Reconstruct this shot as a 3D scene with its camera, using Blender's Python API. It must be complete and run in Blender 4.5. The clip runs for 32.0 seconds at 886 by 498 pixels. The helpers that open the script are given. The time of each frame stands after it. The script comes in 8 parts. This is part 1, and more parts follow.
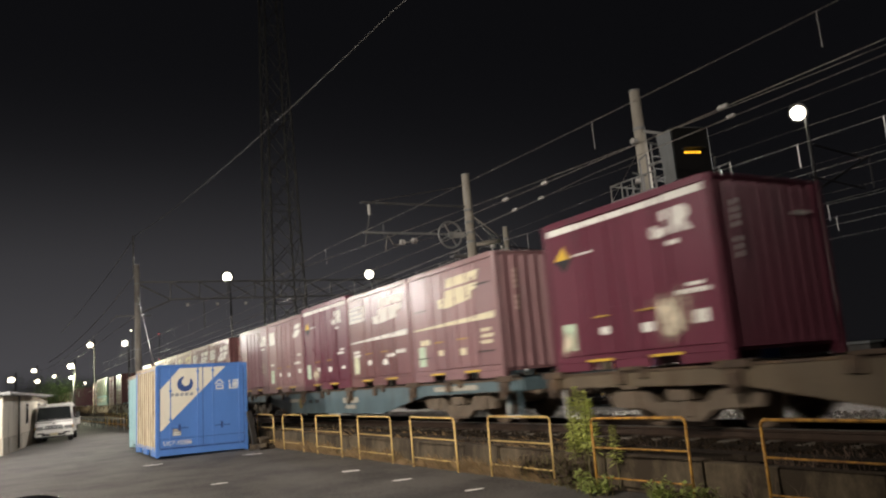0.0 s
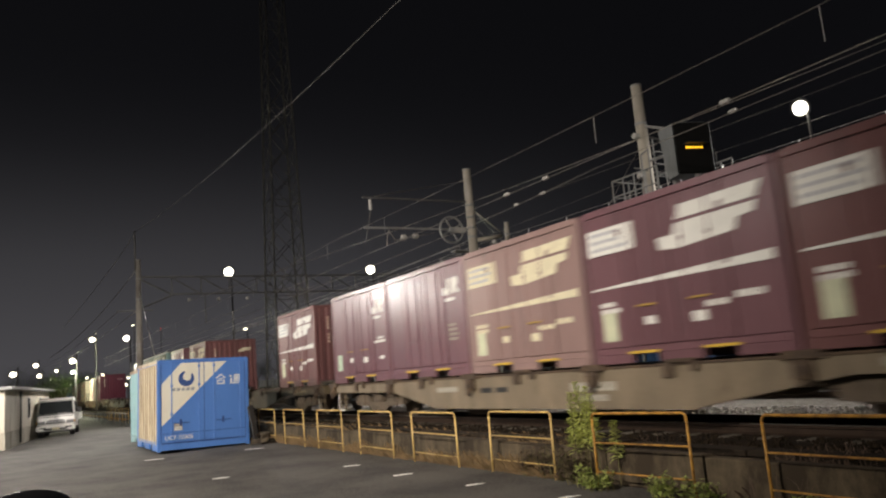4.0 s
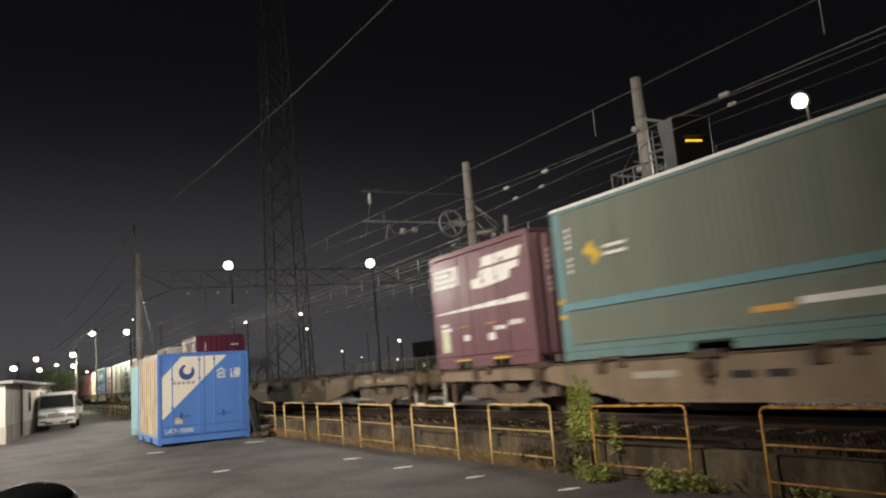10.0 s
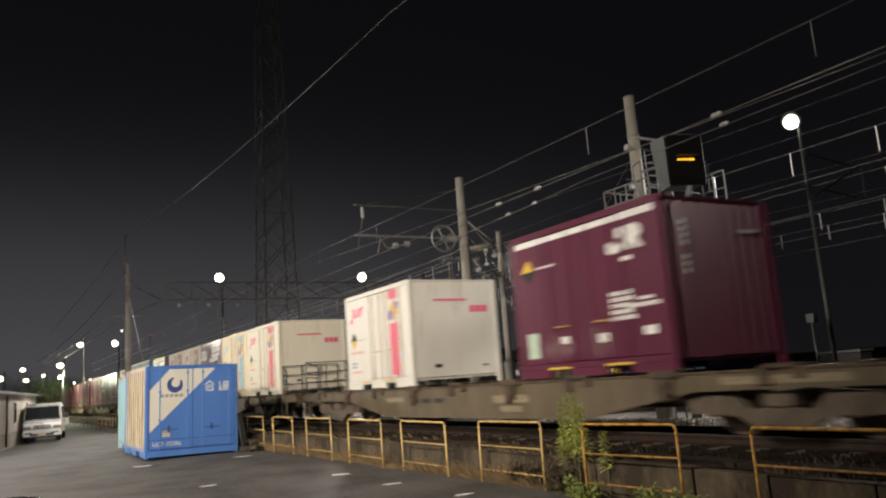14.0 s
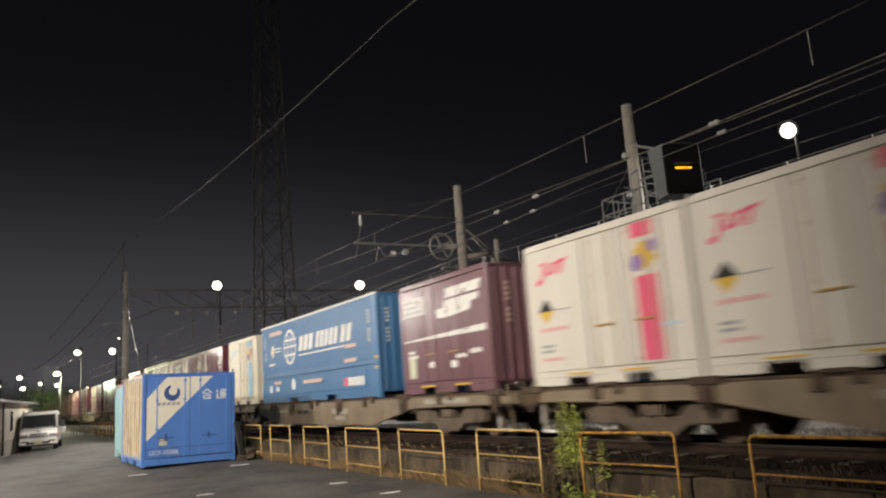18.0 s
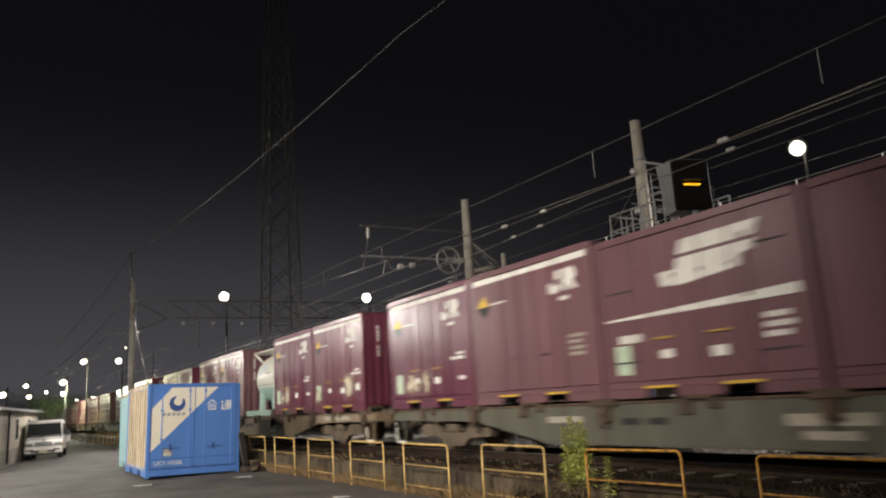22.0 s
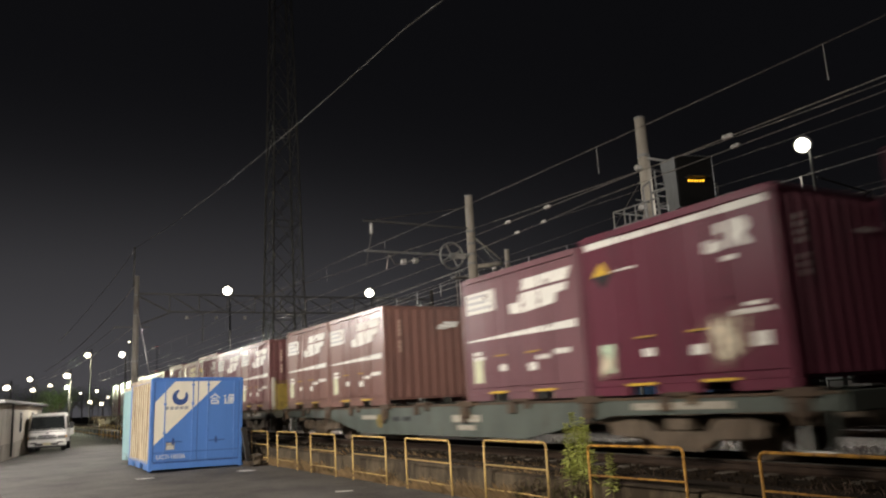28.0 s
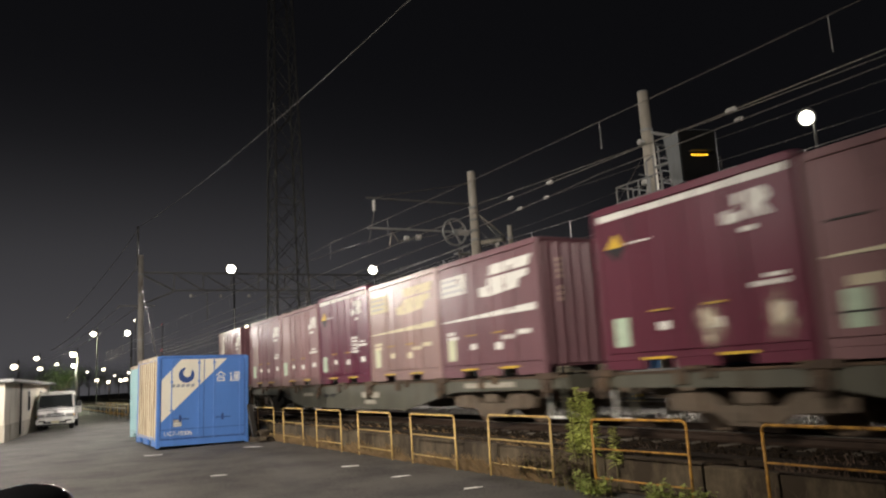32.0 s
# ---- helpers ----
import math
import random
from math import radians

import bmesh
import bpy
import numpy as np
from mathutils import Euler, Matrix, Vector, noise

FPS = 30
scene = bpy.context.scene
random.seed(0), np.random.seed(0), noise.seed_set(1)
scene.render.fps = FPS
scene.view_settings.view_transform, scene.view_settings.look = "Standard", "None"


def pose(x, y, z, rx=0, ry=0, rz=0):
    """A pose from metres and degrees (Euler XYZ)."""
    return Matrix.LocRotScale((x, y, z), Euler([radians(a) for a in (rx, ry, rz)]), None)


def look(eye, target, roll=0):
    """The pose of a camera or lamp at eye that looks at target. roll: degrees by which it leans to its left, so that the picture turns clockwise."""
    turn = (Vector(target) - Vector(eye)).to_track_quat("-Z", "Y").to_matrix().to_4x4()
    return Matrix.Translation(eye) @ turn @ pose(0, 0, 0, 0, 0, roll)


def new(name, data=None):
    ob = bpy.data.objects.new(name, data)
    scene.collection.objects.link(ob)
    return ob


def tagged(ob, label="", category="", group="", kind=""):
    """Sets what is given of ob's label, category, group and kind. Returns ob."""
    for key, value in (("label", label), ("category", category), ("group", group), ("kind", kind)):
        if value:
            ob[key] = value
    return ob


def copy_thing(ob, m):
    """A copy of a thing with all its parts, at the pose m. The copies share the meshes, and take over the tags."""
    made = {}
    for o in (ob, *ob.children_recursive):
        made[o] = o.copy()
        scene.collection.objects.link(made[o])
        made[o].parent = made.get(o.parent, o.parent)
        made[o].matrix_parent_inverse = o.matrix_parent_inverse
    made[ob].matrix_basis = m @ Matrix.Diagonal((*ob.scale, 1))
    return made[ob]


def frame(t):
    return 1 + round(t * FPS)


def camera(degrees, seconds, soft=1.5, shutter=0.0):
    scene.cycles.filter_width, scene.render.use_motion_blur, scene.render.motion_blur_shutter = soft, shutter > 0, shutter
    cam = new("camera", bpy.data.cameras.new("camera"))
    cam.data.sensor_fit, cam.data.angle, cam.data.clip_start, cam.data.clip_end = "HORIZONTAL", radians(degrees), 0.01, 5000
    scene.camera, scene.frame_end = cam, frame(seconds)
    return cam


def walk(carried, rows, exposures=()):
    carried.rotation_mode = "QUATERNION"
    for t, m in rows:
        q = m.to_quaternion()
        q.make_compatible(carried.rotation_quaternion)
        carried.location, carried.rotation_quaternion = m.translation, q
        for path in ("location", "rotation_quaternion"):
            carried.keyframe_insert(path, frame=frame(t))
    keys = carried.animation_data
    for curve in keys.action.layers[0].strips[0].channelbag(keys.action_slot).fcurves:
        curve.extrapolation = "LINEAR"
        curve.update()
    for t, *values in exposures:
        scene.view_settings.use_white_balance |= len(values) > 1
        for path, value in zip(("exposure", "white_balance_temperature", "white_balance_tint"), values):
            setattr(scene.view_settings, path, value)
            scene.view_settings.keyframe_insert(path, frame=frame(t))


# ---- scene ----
cam = camera(60.836, 32.0, soft=2.2, shutter=0.8)
# seconds, eye, target ten metres off, roll
PATH = [
    (0.0, (0.008, -0.003, 1.571), (-8.499, 4.990, 3.214), -4.88),
    (0.5, (-0.004, 0.007, 1.567), (-8.513, 4.996, 3.210), -4.85),
    (1.0, (0.004, 0.000, 1.575), (-8.510, 4.986, 3.202), -4.93),
    (1.5, (-0.002, 0.012, 1.571), (-8.521, 4.994, 3.181), -4.97),
    (2.0, (0.003, 0.003, 1.571), (-8.520, 4.986, 3.163), -4.97),
    (2.5, (0.004, 0.003, 1.576), (-8.520, 4.986, 3.156), -4.95),
    (3.0, (0.013, -0.005, 1.576), (-8.514, 4.976, 3.155), -4.87),
    (3.5, (-0.005, 0.010, 1.567), (-8.533, 4.986, 3.153), -4.79),
    (5.5, (0.003, 0.005, 1.570), (-8.518, 4.997, 3.140), -4.96),
    (6.0, (0.000, 0.014, 1.567), (-8.520, 5.007, 3.142), -4.94),
    (6.5, (0.002, 0.016, 1.572), (-8.520, 5.007, 3.146), -4.89),
    (7.0, (0.003, 0.006, 1.578), (-8.519, 4.998, 3.147), -4.88),
    (7.5, (0.003, 0.007, 1.573), (-8.521, 4.996, 3.138), -4.89),
    (8.0, (-0.006, 0.013, 1.571), (-8.532, 5.001, 3.126), -4.92),
    (8.5, (-0.004, 0.004, 1.574), (-8.535, 4.990, 3.109), -4.97),
    (9.0, (0.008, -0.009, 1.573), (-8.528, 4.975, 3.087), -5.04),
    (9.5, (-0.000, -0.001, 1.567), (-8.538, 4.983, 3.073), -4.98),
    (10.0, (0.010, -0.000, 1.566), (-8.529, 4.983, 3.064), -4.90),
    (10.5, (0.010, -0.004, 1.559), (-8.509, 5.003, 3.097), -4.59),
    (11.0, (-0.011, 0.014, 1.571), (-8.506, 5.054, 3.130), -4.53),
    (11.5, (-0.001, 0.010, 1.575), (-8.508, 5.035, 3.119), -4.64),
    (12.0, (-0.003, 0.006, 1.572), (-8.516, 5.023, 3.107), -4.65),
    (12.5, (-0.003, 0.008, 1.571), (-8.516, 5.025, 3.107), -4.64),
    (13.0, (-0.003, 0.007, 1.570), (-8.503, 5.035, 3.138), -4.55),
    (13.5, (-0.001, 0.003, 1.577), (-8.479, 5.053, 3.195), -4.45),
    (14.0, (-0.004, 0.006, 1.576), (-8.456, 5.079, 3.259), -4.26),
    (14.5, (-0.015, 0.024, 1.574), (-8.441, 5.119, 3.316), -4.21),
    (16.5, (-0.012, 0.017, 1.578), (-8.415, 5.132, 3.375), -4.15),
    (17.0, (-0.018, 0.013, 1.574), (-8.427, 5.118, 3.368), -4.20),
    (17.5, (-0.012, 0.004, 1.576), (-8.425, 5.105, 3.364), -4.22),
    (18.0, (-0.004, 0.008, 1.576), (-8.423, 5.099, 3.361), -4.25),
    (18.5, (-0.004, 0.006, 1.580), (-8.428, 5.090, 3.365), -4.25),
    (19.0, (-0.000, -0.002, 1.583), (-8.427, 5.075, 3.376), -4.22),
    (19.5, (-0.010, 0.002, 1.576), (-8.440, 5.067, 3.384), -4.16),
    (20.0, (-0.004, -0.000, 1.574), (-8.435, 5.055, 3.409), -4.06),
    (20.5, (-0.007, 0.002, 1.573), (-8.440, 5.044, 3.440), -3.95),
    (21.0, (-0.016, 0.016, 1.577), (-8.445, 5.049, 3.485), -3.83),
    (21.5, (-0.009, -0.002, 1.577), (-8.434, 5.021, 3.524), -3.63),
    (22.0, (-0.007, 0.006, 1.580), (-8.439, 5.010, 3.547), -3.46),
    (22.5, (-0.012, 0.004, 1.572), (-8.446, 4.999, 3.551), -3.33),
    (23.0, (-0.009, 0.009, 1.577), (-8.449, 4.997, 3.546), -3.30),
    (23.5, (-0.016, 0.020, 1.570), (-8.458, 5.013, 3.521), -3.44),
    (24.0, (-0.014, 0.013, 1.577), (-8.457, 5.015, 3.502), -3.59),
    (24.5, (-0.007, 0.007, 1.569), (-8.449, 5.015, 3.481), -3.69),
    (25.0, (-0.010, 0.010, 1.574), (-8.451, 5.022, 3.478), -3.73),
    (25.5, (-0.017, 0.023, 1.575), (-8.461, 5.032, 3.476), -3.72),
    (27.5, (-0.025, 0.017, 1.571), (-8.476, 5.002, 3.503), -3.17),
    (28.0, (-0.018, 0.018, 1.574), (-8.483, 4.986, 3.489), -3.11),
    (28.5, (-0.001, 0.008, 1.573), (-8.478, 4.968, 3.452), -3.14),
    (29.0, (-0.020, 0.018, 1.573), (-8.524, 4.933, 3.453), -2.77),
    (29.5, (-0.010, -0.000, 1.581), (-8.552, 4.882, 3.370), -2.84),
    (30.0, (0.001, -0.005, 1.575), (-8.556, 4.882, 3.279), -3.12),
    (30.5, (-0.011, 0.008, 1.573), (-8.567, 4.909, 3.236), -3.32),
    (31.0, (-0.019, 0.018, 1.565), (-8.571, 4.935, 3.205), -3.40),
    (31.5, (-0.015, 0.015, 1.571), (-8.560, 4.948, 3.194), -3.51),
    (32.0, (-0.008, 0.008, 1.575), (-8.549, 4.955, 3.185), -3.54),
]
walk(cam, [(t, look(eye, target, roll)) for t, eye, target, roll in PATH])

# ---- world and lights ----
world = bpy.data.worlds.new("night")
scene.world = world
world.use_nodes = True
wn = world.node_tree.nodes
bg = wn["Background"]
geo_w = wn.new("ShaderNodeTexCoord")
sep_w = wn.new("ShaderNodeSeparateXYZ")
ramp_w = wn.new("ShaderNodeValToRGB")
world.node_tree.links.new(geo_w.outputs["Generated"], sep_w.inputs[0])
world.node_tree.links.new(sep_w.outputs[2], ramp_w.inputs[0])
ramp_w.color_ramp.interpolation = "B_SPLINE"
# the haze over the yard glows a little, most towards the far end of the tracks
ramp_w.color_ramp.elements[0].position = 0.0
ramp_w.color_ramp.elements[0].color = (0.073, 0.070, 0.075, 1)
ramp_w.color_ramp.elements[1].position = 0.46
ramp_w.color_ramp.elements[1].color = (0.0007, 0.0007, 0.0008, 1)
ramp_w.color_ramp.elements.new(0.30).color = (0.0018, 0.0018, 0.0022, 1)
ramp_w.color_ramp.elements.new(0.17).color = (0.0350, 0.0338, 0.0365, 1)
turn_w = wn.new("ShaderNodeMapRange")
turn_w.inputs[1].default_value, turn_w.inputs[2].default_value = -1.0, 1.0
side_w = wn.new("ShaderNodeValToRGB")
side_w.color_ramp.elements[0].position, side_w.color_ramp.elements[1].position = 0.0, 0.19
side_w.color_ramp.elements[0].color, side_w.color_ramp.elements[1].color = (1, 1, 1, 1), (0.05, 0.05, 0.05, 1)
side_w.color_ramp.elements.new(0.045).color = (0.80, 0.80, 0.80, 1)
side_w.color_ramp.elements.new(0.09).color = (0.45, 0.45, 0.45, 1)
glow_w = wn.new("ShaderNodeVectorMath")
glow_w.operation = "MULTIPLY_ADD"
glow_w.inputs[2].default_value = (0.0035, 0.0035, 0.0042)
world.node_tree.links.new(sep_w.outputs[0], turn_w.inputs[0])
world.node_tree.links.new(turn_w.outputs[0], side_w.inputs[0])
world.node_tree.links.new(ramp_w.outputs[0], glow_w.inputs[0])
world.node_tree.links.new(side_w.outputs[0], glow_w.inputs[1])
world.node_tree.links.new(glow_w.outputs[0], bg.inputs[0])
scene.view_settings.exposure = 0.0


def lamp(place, watts, colour=(1.0, 0.86, 0.66), size=0.25, aim=None, cone=150):
    if aim is None:
        data = bpy.data.lights.new("yard_light", "POINT")
        ob = new("yard_light", data)
        ob.location = place
    else:
        data = bpy.data.lights.new("yard_light", "SPOT")
        data.spot_size, data.spot_blend = radians(cone), 0.6 if cone > 150 else 1.0
        ob = new("yard_light", data)
        ob.matrix_world = look(place, aim)
    data.energy, data.color, data.shadow_soft_size = watts, colour, size
    return ob


WARM = (1.0, 0.93, 0.85)
WHITE = (1.0, 0.95, 0.90)
AMBER = (1.0, 0.905, 0.80)
YELLOW = (1.0, 0.93, 0.66)
GREENISH = (0.90, 1.0, 0.72)
# floodlights of the yard: some among the tracks, one unseen past the shed, two unseen fills behind the viewer
lamp((-51.3, -1.9, 7.8), 2200, WARM, 0.35, (-46.0, -0.5, 0.0), 95)
lamp((-10.9, 16.1, 6.7), 1500, WHITE, 0.25, (-12.0, 9.0, 0.0), 105)
lamp((-35.6, 15.9, 6.8), 3400, WHITE, 0.25, (-22.0, 11.0, 0.0), 105)
lamp((-50.2, 12.4, 9.15), 2400, WHITE, 0.25, (-36.0, 4.0, 0.0), 165)
# added spot, out of view, that brightens the parked truck
lamp((-25.0, -0.62, 6.3), 4200, WARM, 0.25, (-40.5, 2.0, 0.8), 62)
lamp((-45.0, 5.2, 4.75), 1500, WARM, 0.2, (-39.0, 0.5, 0.5), 140)
lamp((-79.0, 5.6, 7.05), 900, YELLOW, 0.3)
lamp((-94.3, 5.3, 5.6), 4200, YELLOW, 0.3)
lamp((-79.2, 5.15, 4.05), 1100, GREENISH, 0.3)
lamp((-35.1, -0.70, 6.0), 2500, WARM, 0.20, (-17.0, 6.5, 2.0), 150)
# fill lights out of view, added to brighten the fronts and the train
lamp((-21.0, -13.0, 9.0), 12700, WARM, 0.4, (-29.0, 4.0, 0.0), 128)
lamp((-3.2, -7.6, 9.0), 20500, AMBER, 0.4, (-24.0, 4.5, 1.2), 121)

# ---- materials ----
def material(name, base, rough=0.6, metal=0.0, vary=0.25, scale=3.0, fine=60.0, bump=0.0, dirt=None, dirt_amount=0.0,
             dirt_scale=1.2, streak=1.0, grit=0.35, random_tint=0.0, emit=None, power=0.0, spec=0.5, coords="Object"):
    m = bpy.data.materials.new(name)
    m.use_nodes = True
    nt = m.node_tree
    n, link = nt.nodes, nt.links
    b = n["Principled BSDF"]
    b.inputs["Roughness"].default_value = rough
    b.inputs["Metallic"].default_value = metal
    b.inputs["Specular IOR Level"].default_value = spec
    tc = n.new("ShaderNodeTexCoord")
    mp = n.new("ShaderNodeMapping")
    mp.inputs["Scale"].default_value = (1, 1, 1 / streak)
    link.new(tc.outputs[coords], mp.inputs[0])
    coarse = n.new("ShaderNodeTexNoise")
    coarse.inputs["Scale"].default_value = scale
    coarse.inputs["Detail"].default_value = 6
    coarse.inputs["Roughness"].default_value = 0.62
    link.new(mp.outputs[0], coarse.inputs["Vector"])
    grain = n.new("ShaderNodeTexNoise")
    grain.inputs["Scale"].default_value = fine
    grain.inputs["Detail"].default_value = 3
    link.new(mp.outputs[0], grain.inputs["Vector"])
    both = n.new("ShaderNodeMath")
    both.operation = "MULTIPLY_ADD"
    both.inputs[1].default_value = grit
    link.new(grain.outputs[0], both.inputs[0])
    link.new(coarse.outputs[0], both.inputs[2])
    ramp = n.new("ShaderNodeValToRGB")
    ramp.color_ramp.elements[0].position, ramp.color_ramp.elements[1].position = 0.245 + 0.5 * grit, 0.745 + 0.5 * grit
    lo = [c * (1 - vary) for c in base]
    hi = [min(1, c * (1 + vary)) for c in base]
    ramp.color_ramp.elements[0].color = (*lo, 1)
    ramp.color_ramp.elements[1].color = (*hi, 1)
    link.new(both.outputs[0], ramp.inputs[0])
    last = ramp.outputs[0]
    if dirt:
        spots = n.new("ShaderNodeTexNoise")
        spots.inputs["Scale"].default_value = dirt_scale
        spots.inputs["Detail"].default_value = 9
        spots.inputs["Roughness"].default_value = 0.7
        link.new(mp.outputs[0], spots.inputs["Vector"])
        cut = n.new("ShaderNodeValToRGB")
        cut.color_ramp.elements[0].position = 0.68 - 0.35 * dirt_amount
        cut.color_ramp.elements[1].position = 0.80 - 0.2 * dirt_amount
        link.new(spots.outputs[0], cut.inputs[0])
        mix = n.new("ShaderNodeMix")
        mix.data_type = "RGBA"
        link.new(cut.outputs[0], mix.inputs[0])
        link.new(last, mix.inputs[6])
        mix.inputs[7].default_value = (*dirt, 1)
        last = mix.outputs[2]
    if random_tint:
        info = n.new("ShaderNodeObjectInfo")
        hsv = n.new("ShaderNodeHueSaturation")
        rng = n.new("ShaderNodeMapRange")
        rng.inputs[3].default_value, rng.inputs[4].default_value = 1 - random_tint, 1 + random_tint
        link.new(info.outputs["Random"], rng.inputs[0])
        link.new(rng.outputs[0], hsv.inputs["Value"])
        link.new(last, hsv.inputs["Color"])
        last = hsv.outputs[0]
    link.new(last, b.inputs["Base Color"])
    if bump:
        bp = n.new("ShaderNodeBump")
        bp.inputs["Strength"].default_value = bump
        bp.inputs["Distance"].default_value = 0.02
        link.new(both.outputs[0], bp.inputs["Height"])
        link.new(bp.outputs[0], b.inputs["Normal"])
    if emit:
        b.inputs["Emission Color"].default_value = (*emit, 1)
        b.inputs["Emission Strength"].default_value = power
    return m


def glass(name, tint=(0.03, 0.034, 0.036)):
    m = bpy.data.materials.new(name)
    m.use_nodes = True
    b = m.node_tree.nodes["Principled BSDF"]
    b.inputs["Base Color"].default_value = (*tint, 1)
    b.inputs["Roughness"].default_value = 0.06
    b.inputs["Specular IOR Level"].default_value = 0.7
    return m


def worn_patch(name, colour, most):
    """Rubbed paint: a soft ragged patch that thins out towards its rim."""
    m = material(name, colour, 0.85, vary=0.3, scale=6, fine=40)
    nt = m.node_tree
    n, link = nt.nodes, nt.links
    tc = n.new("ShaderNodeTexCoord")
    mp = n.new("ShaderNodeMapping")
    mp.inputs["Location"].default_value = (-1, 0, -1)
    mp.inputs["Scale"].default_value = (2, 0, 2)
    link.new(tc.outputs["Generated"], mp.inputs[0])
    ball = n.new("ShaderNodeTexGradient")
    ball.gradient_type = "SPHERICAL"
    link.new(mp.outputs[0], ball.inputs[0])
    rag = n.new("ShaderNodeTexNoise")
    rag.inputs["Scale"].default_value = 5.5
    rag.inputs["Detail"].default_value = 8
    tall = n.new("ShaderNodeMapping")
    tall.inputs["Scale"].default_value = (1.35, 1.0, 0.6)
    link.new(tc.outputs["Object"], tall.inputs[0])
    link.new(tall.outputs[0], rag.inputs["Vector"])
    add = n.new("ShaderNodeMath")
    add.operation = "MULTIPLY_ADD"
    add.inputs[1].default_value = 2.9
    link.new(rag.outputs[0], add.inputs[0])
    link.new(ball.outputs["Fac"], add.inputs[2])
    rng = n.new("ShaderNodeMapRange")
    rng.inputs[1].default_value, rng.inputs[2].default_value = 1.70, 2.35
    rng.inputs[3].default_value, rng.inputs[4].default_value = 0.0, most
    link.new(add.outputs[0], rng.inputs[0])
    rim = n.new("ShaderNodeMapRange")
    rim.inputs[1].default_value, rim.inputs[2].default_value = 0.0, 0.5
    link.new(ball.outputs["Fac"], rim.inputs[0])
    both = n.new("ShaderNodeMath")
    both.operation = "MULTIPLY"
    link.new(rng.outputs[0], both.inputs[0])
    link.new(rim.outputs[0], both.inputs[1])
    link.new(both.outputs[0], n["Principled BSDF"].inputs["Alpha"])
    return m


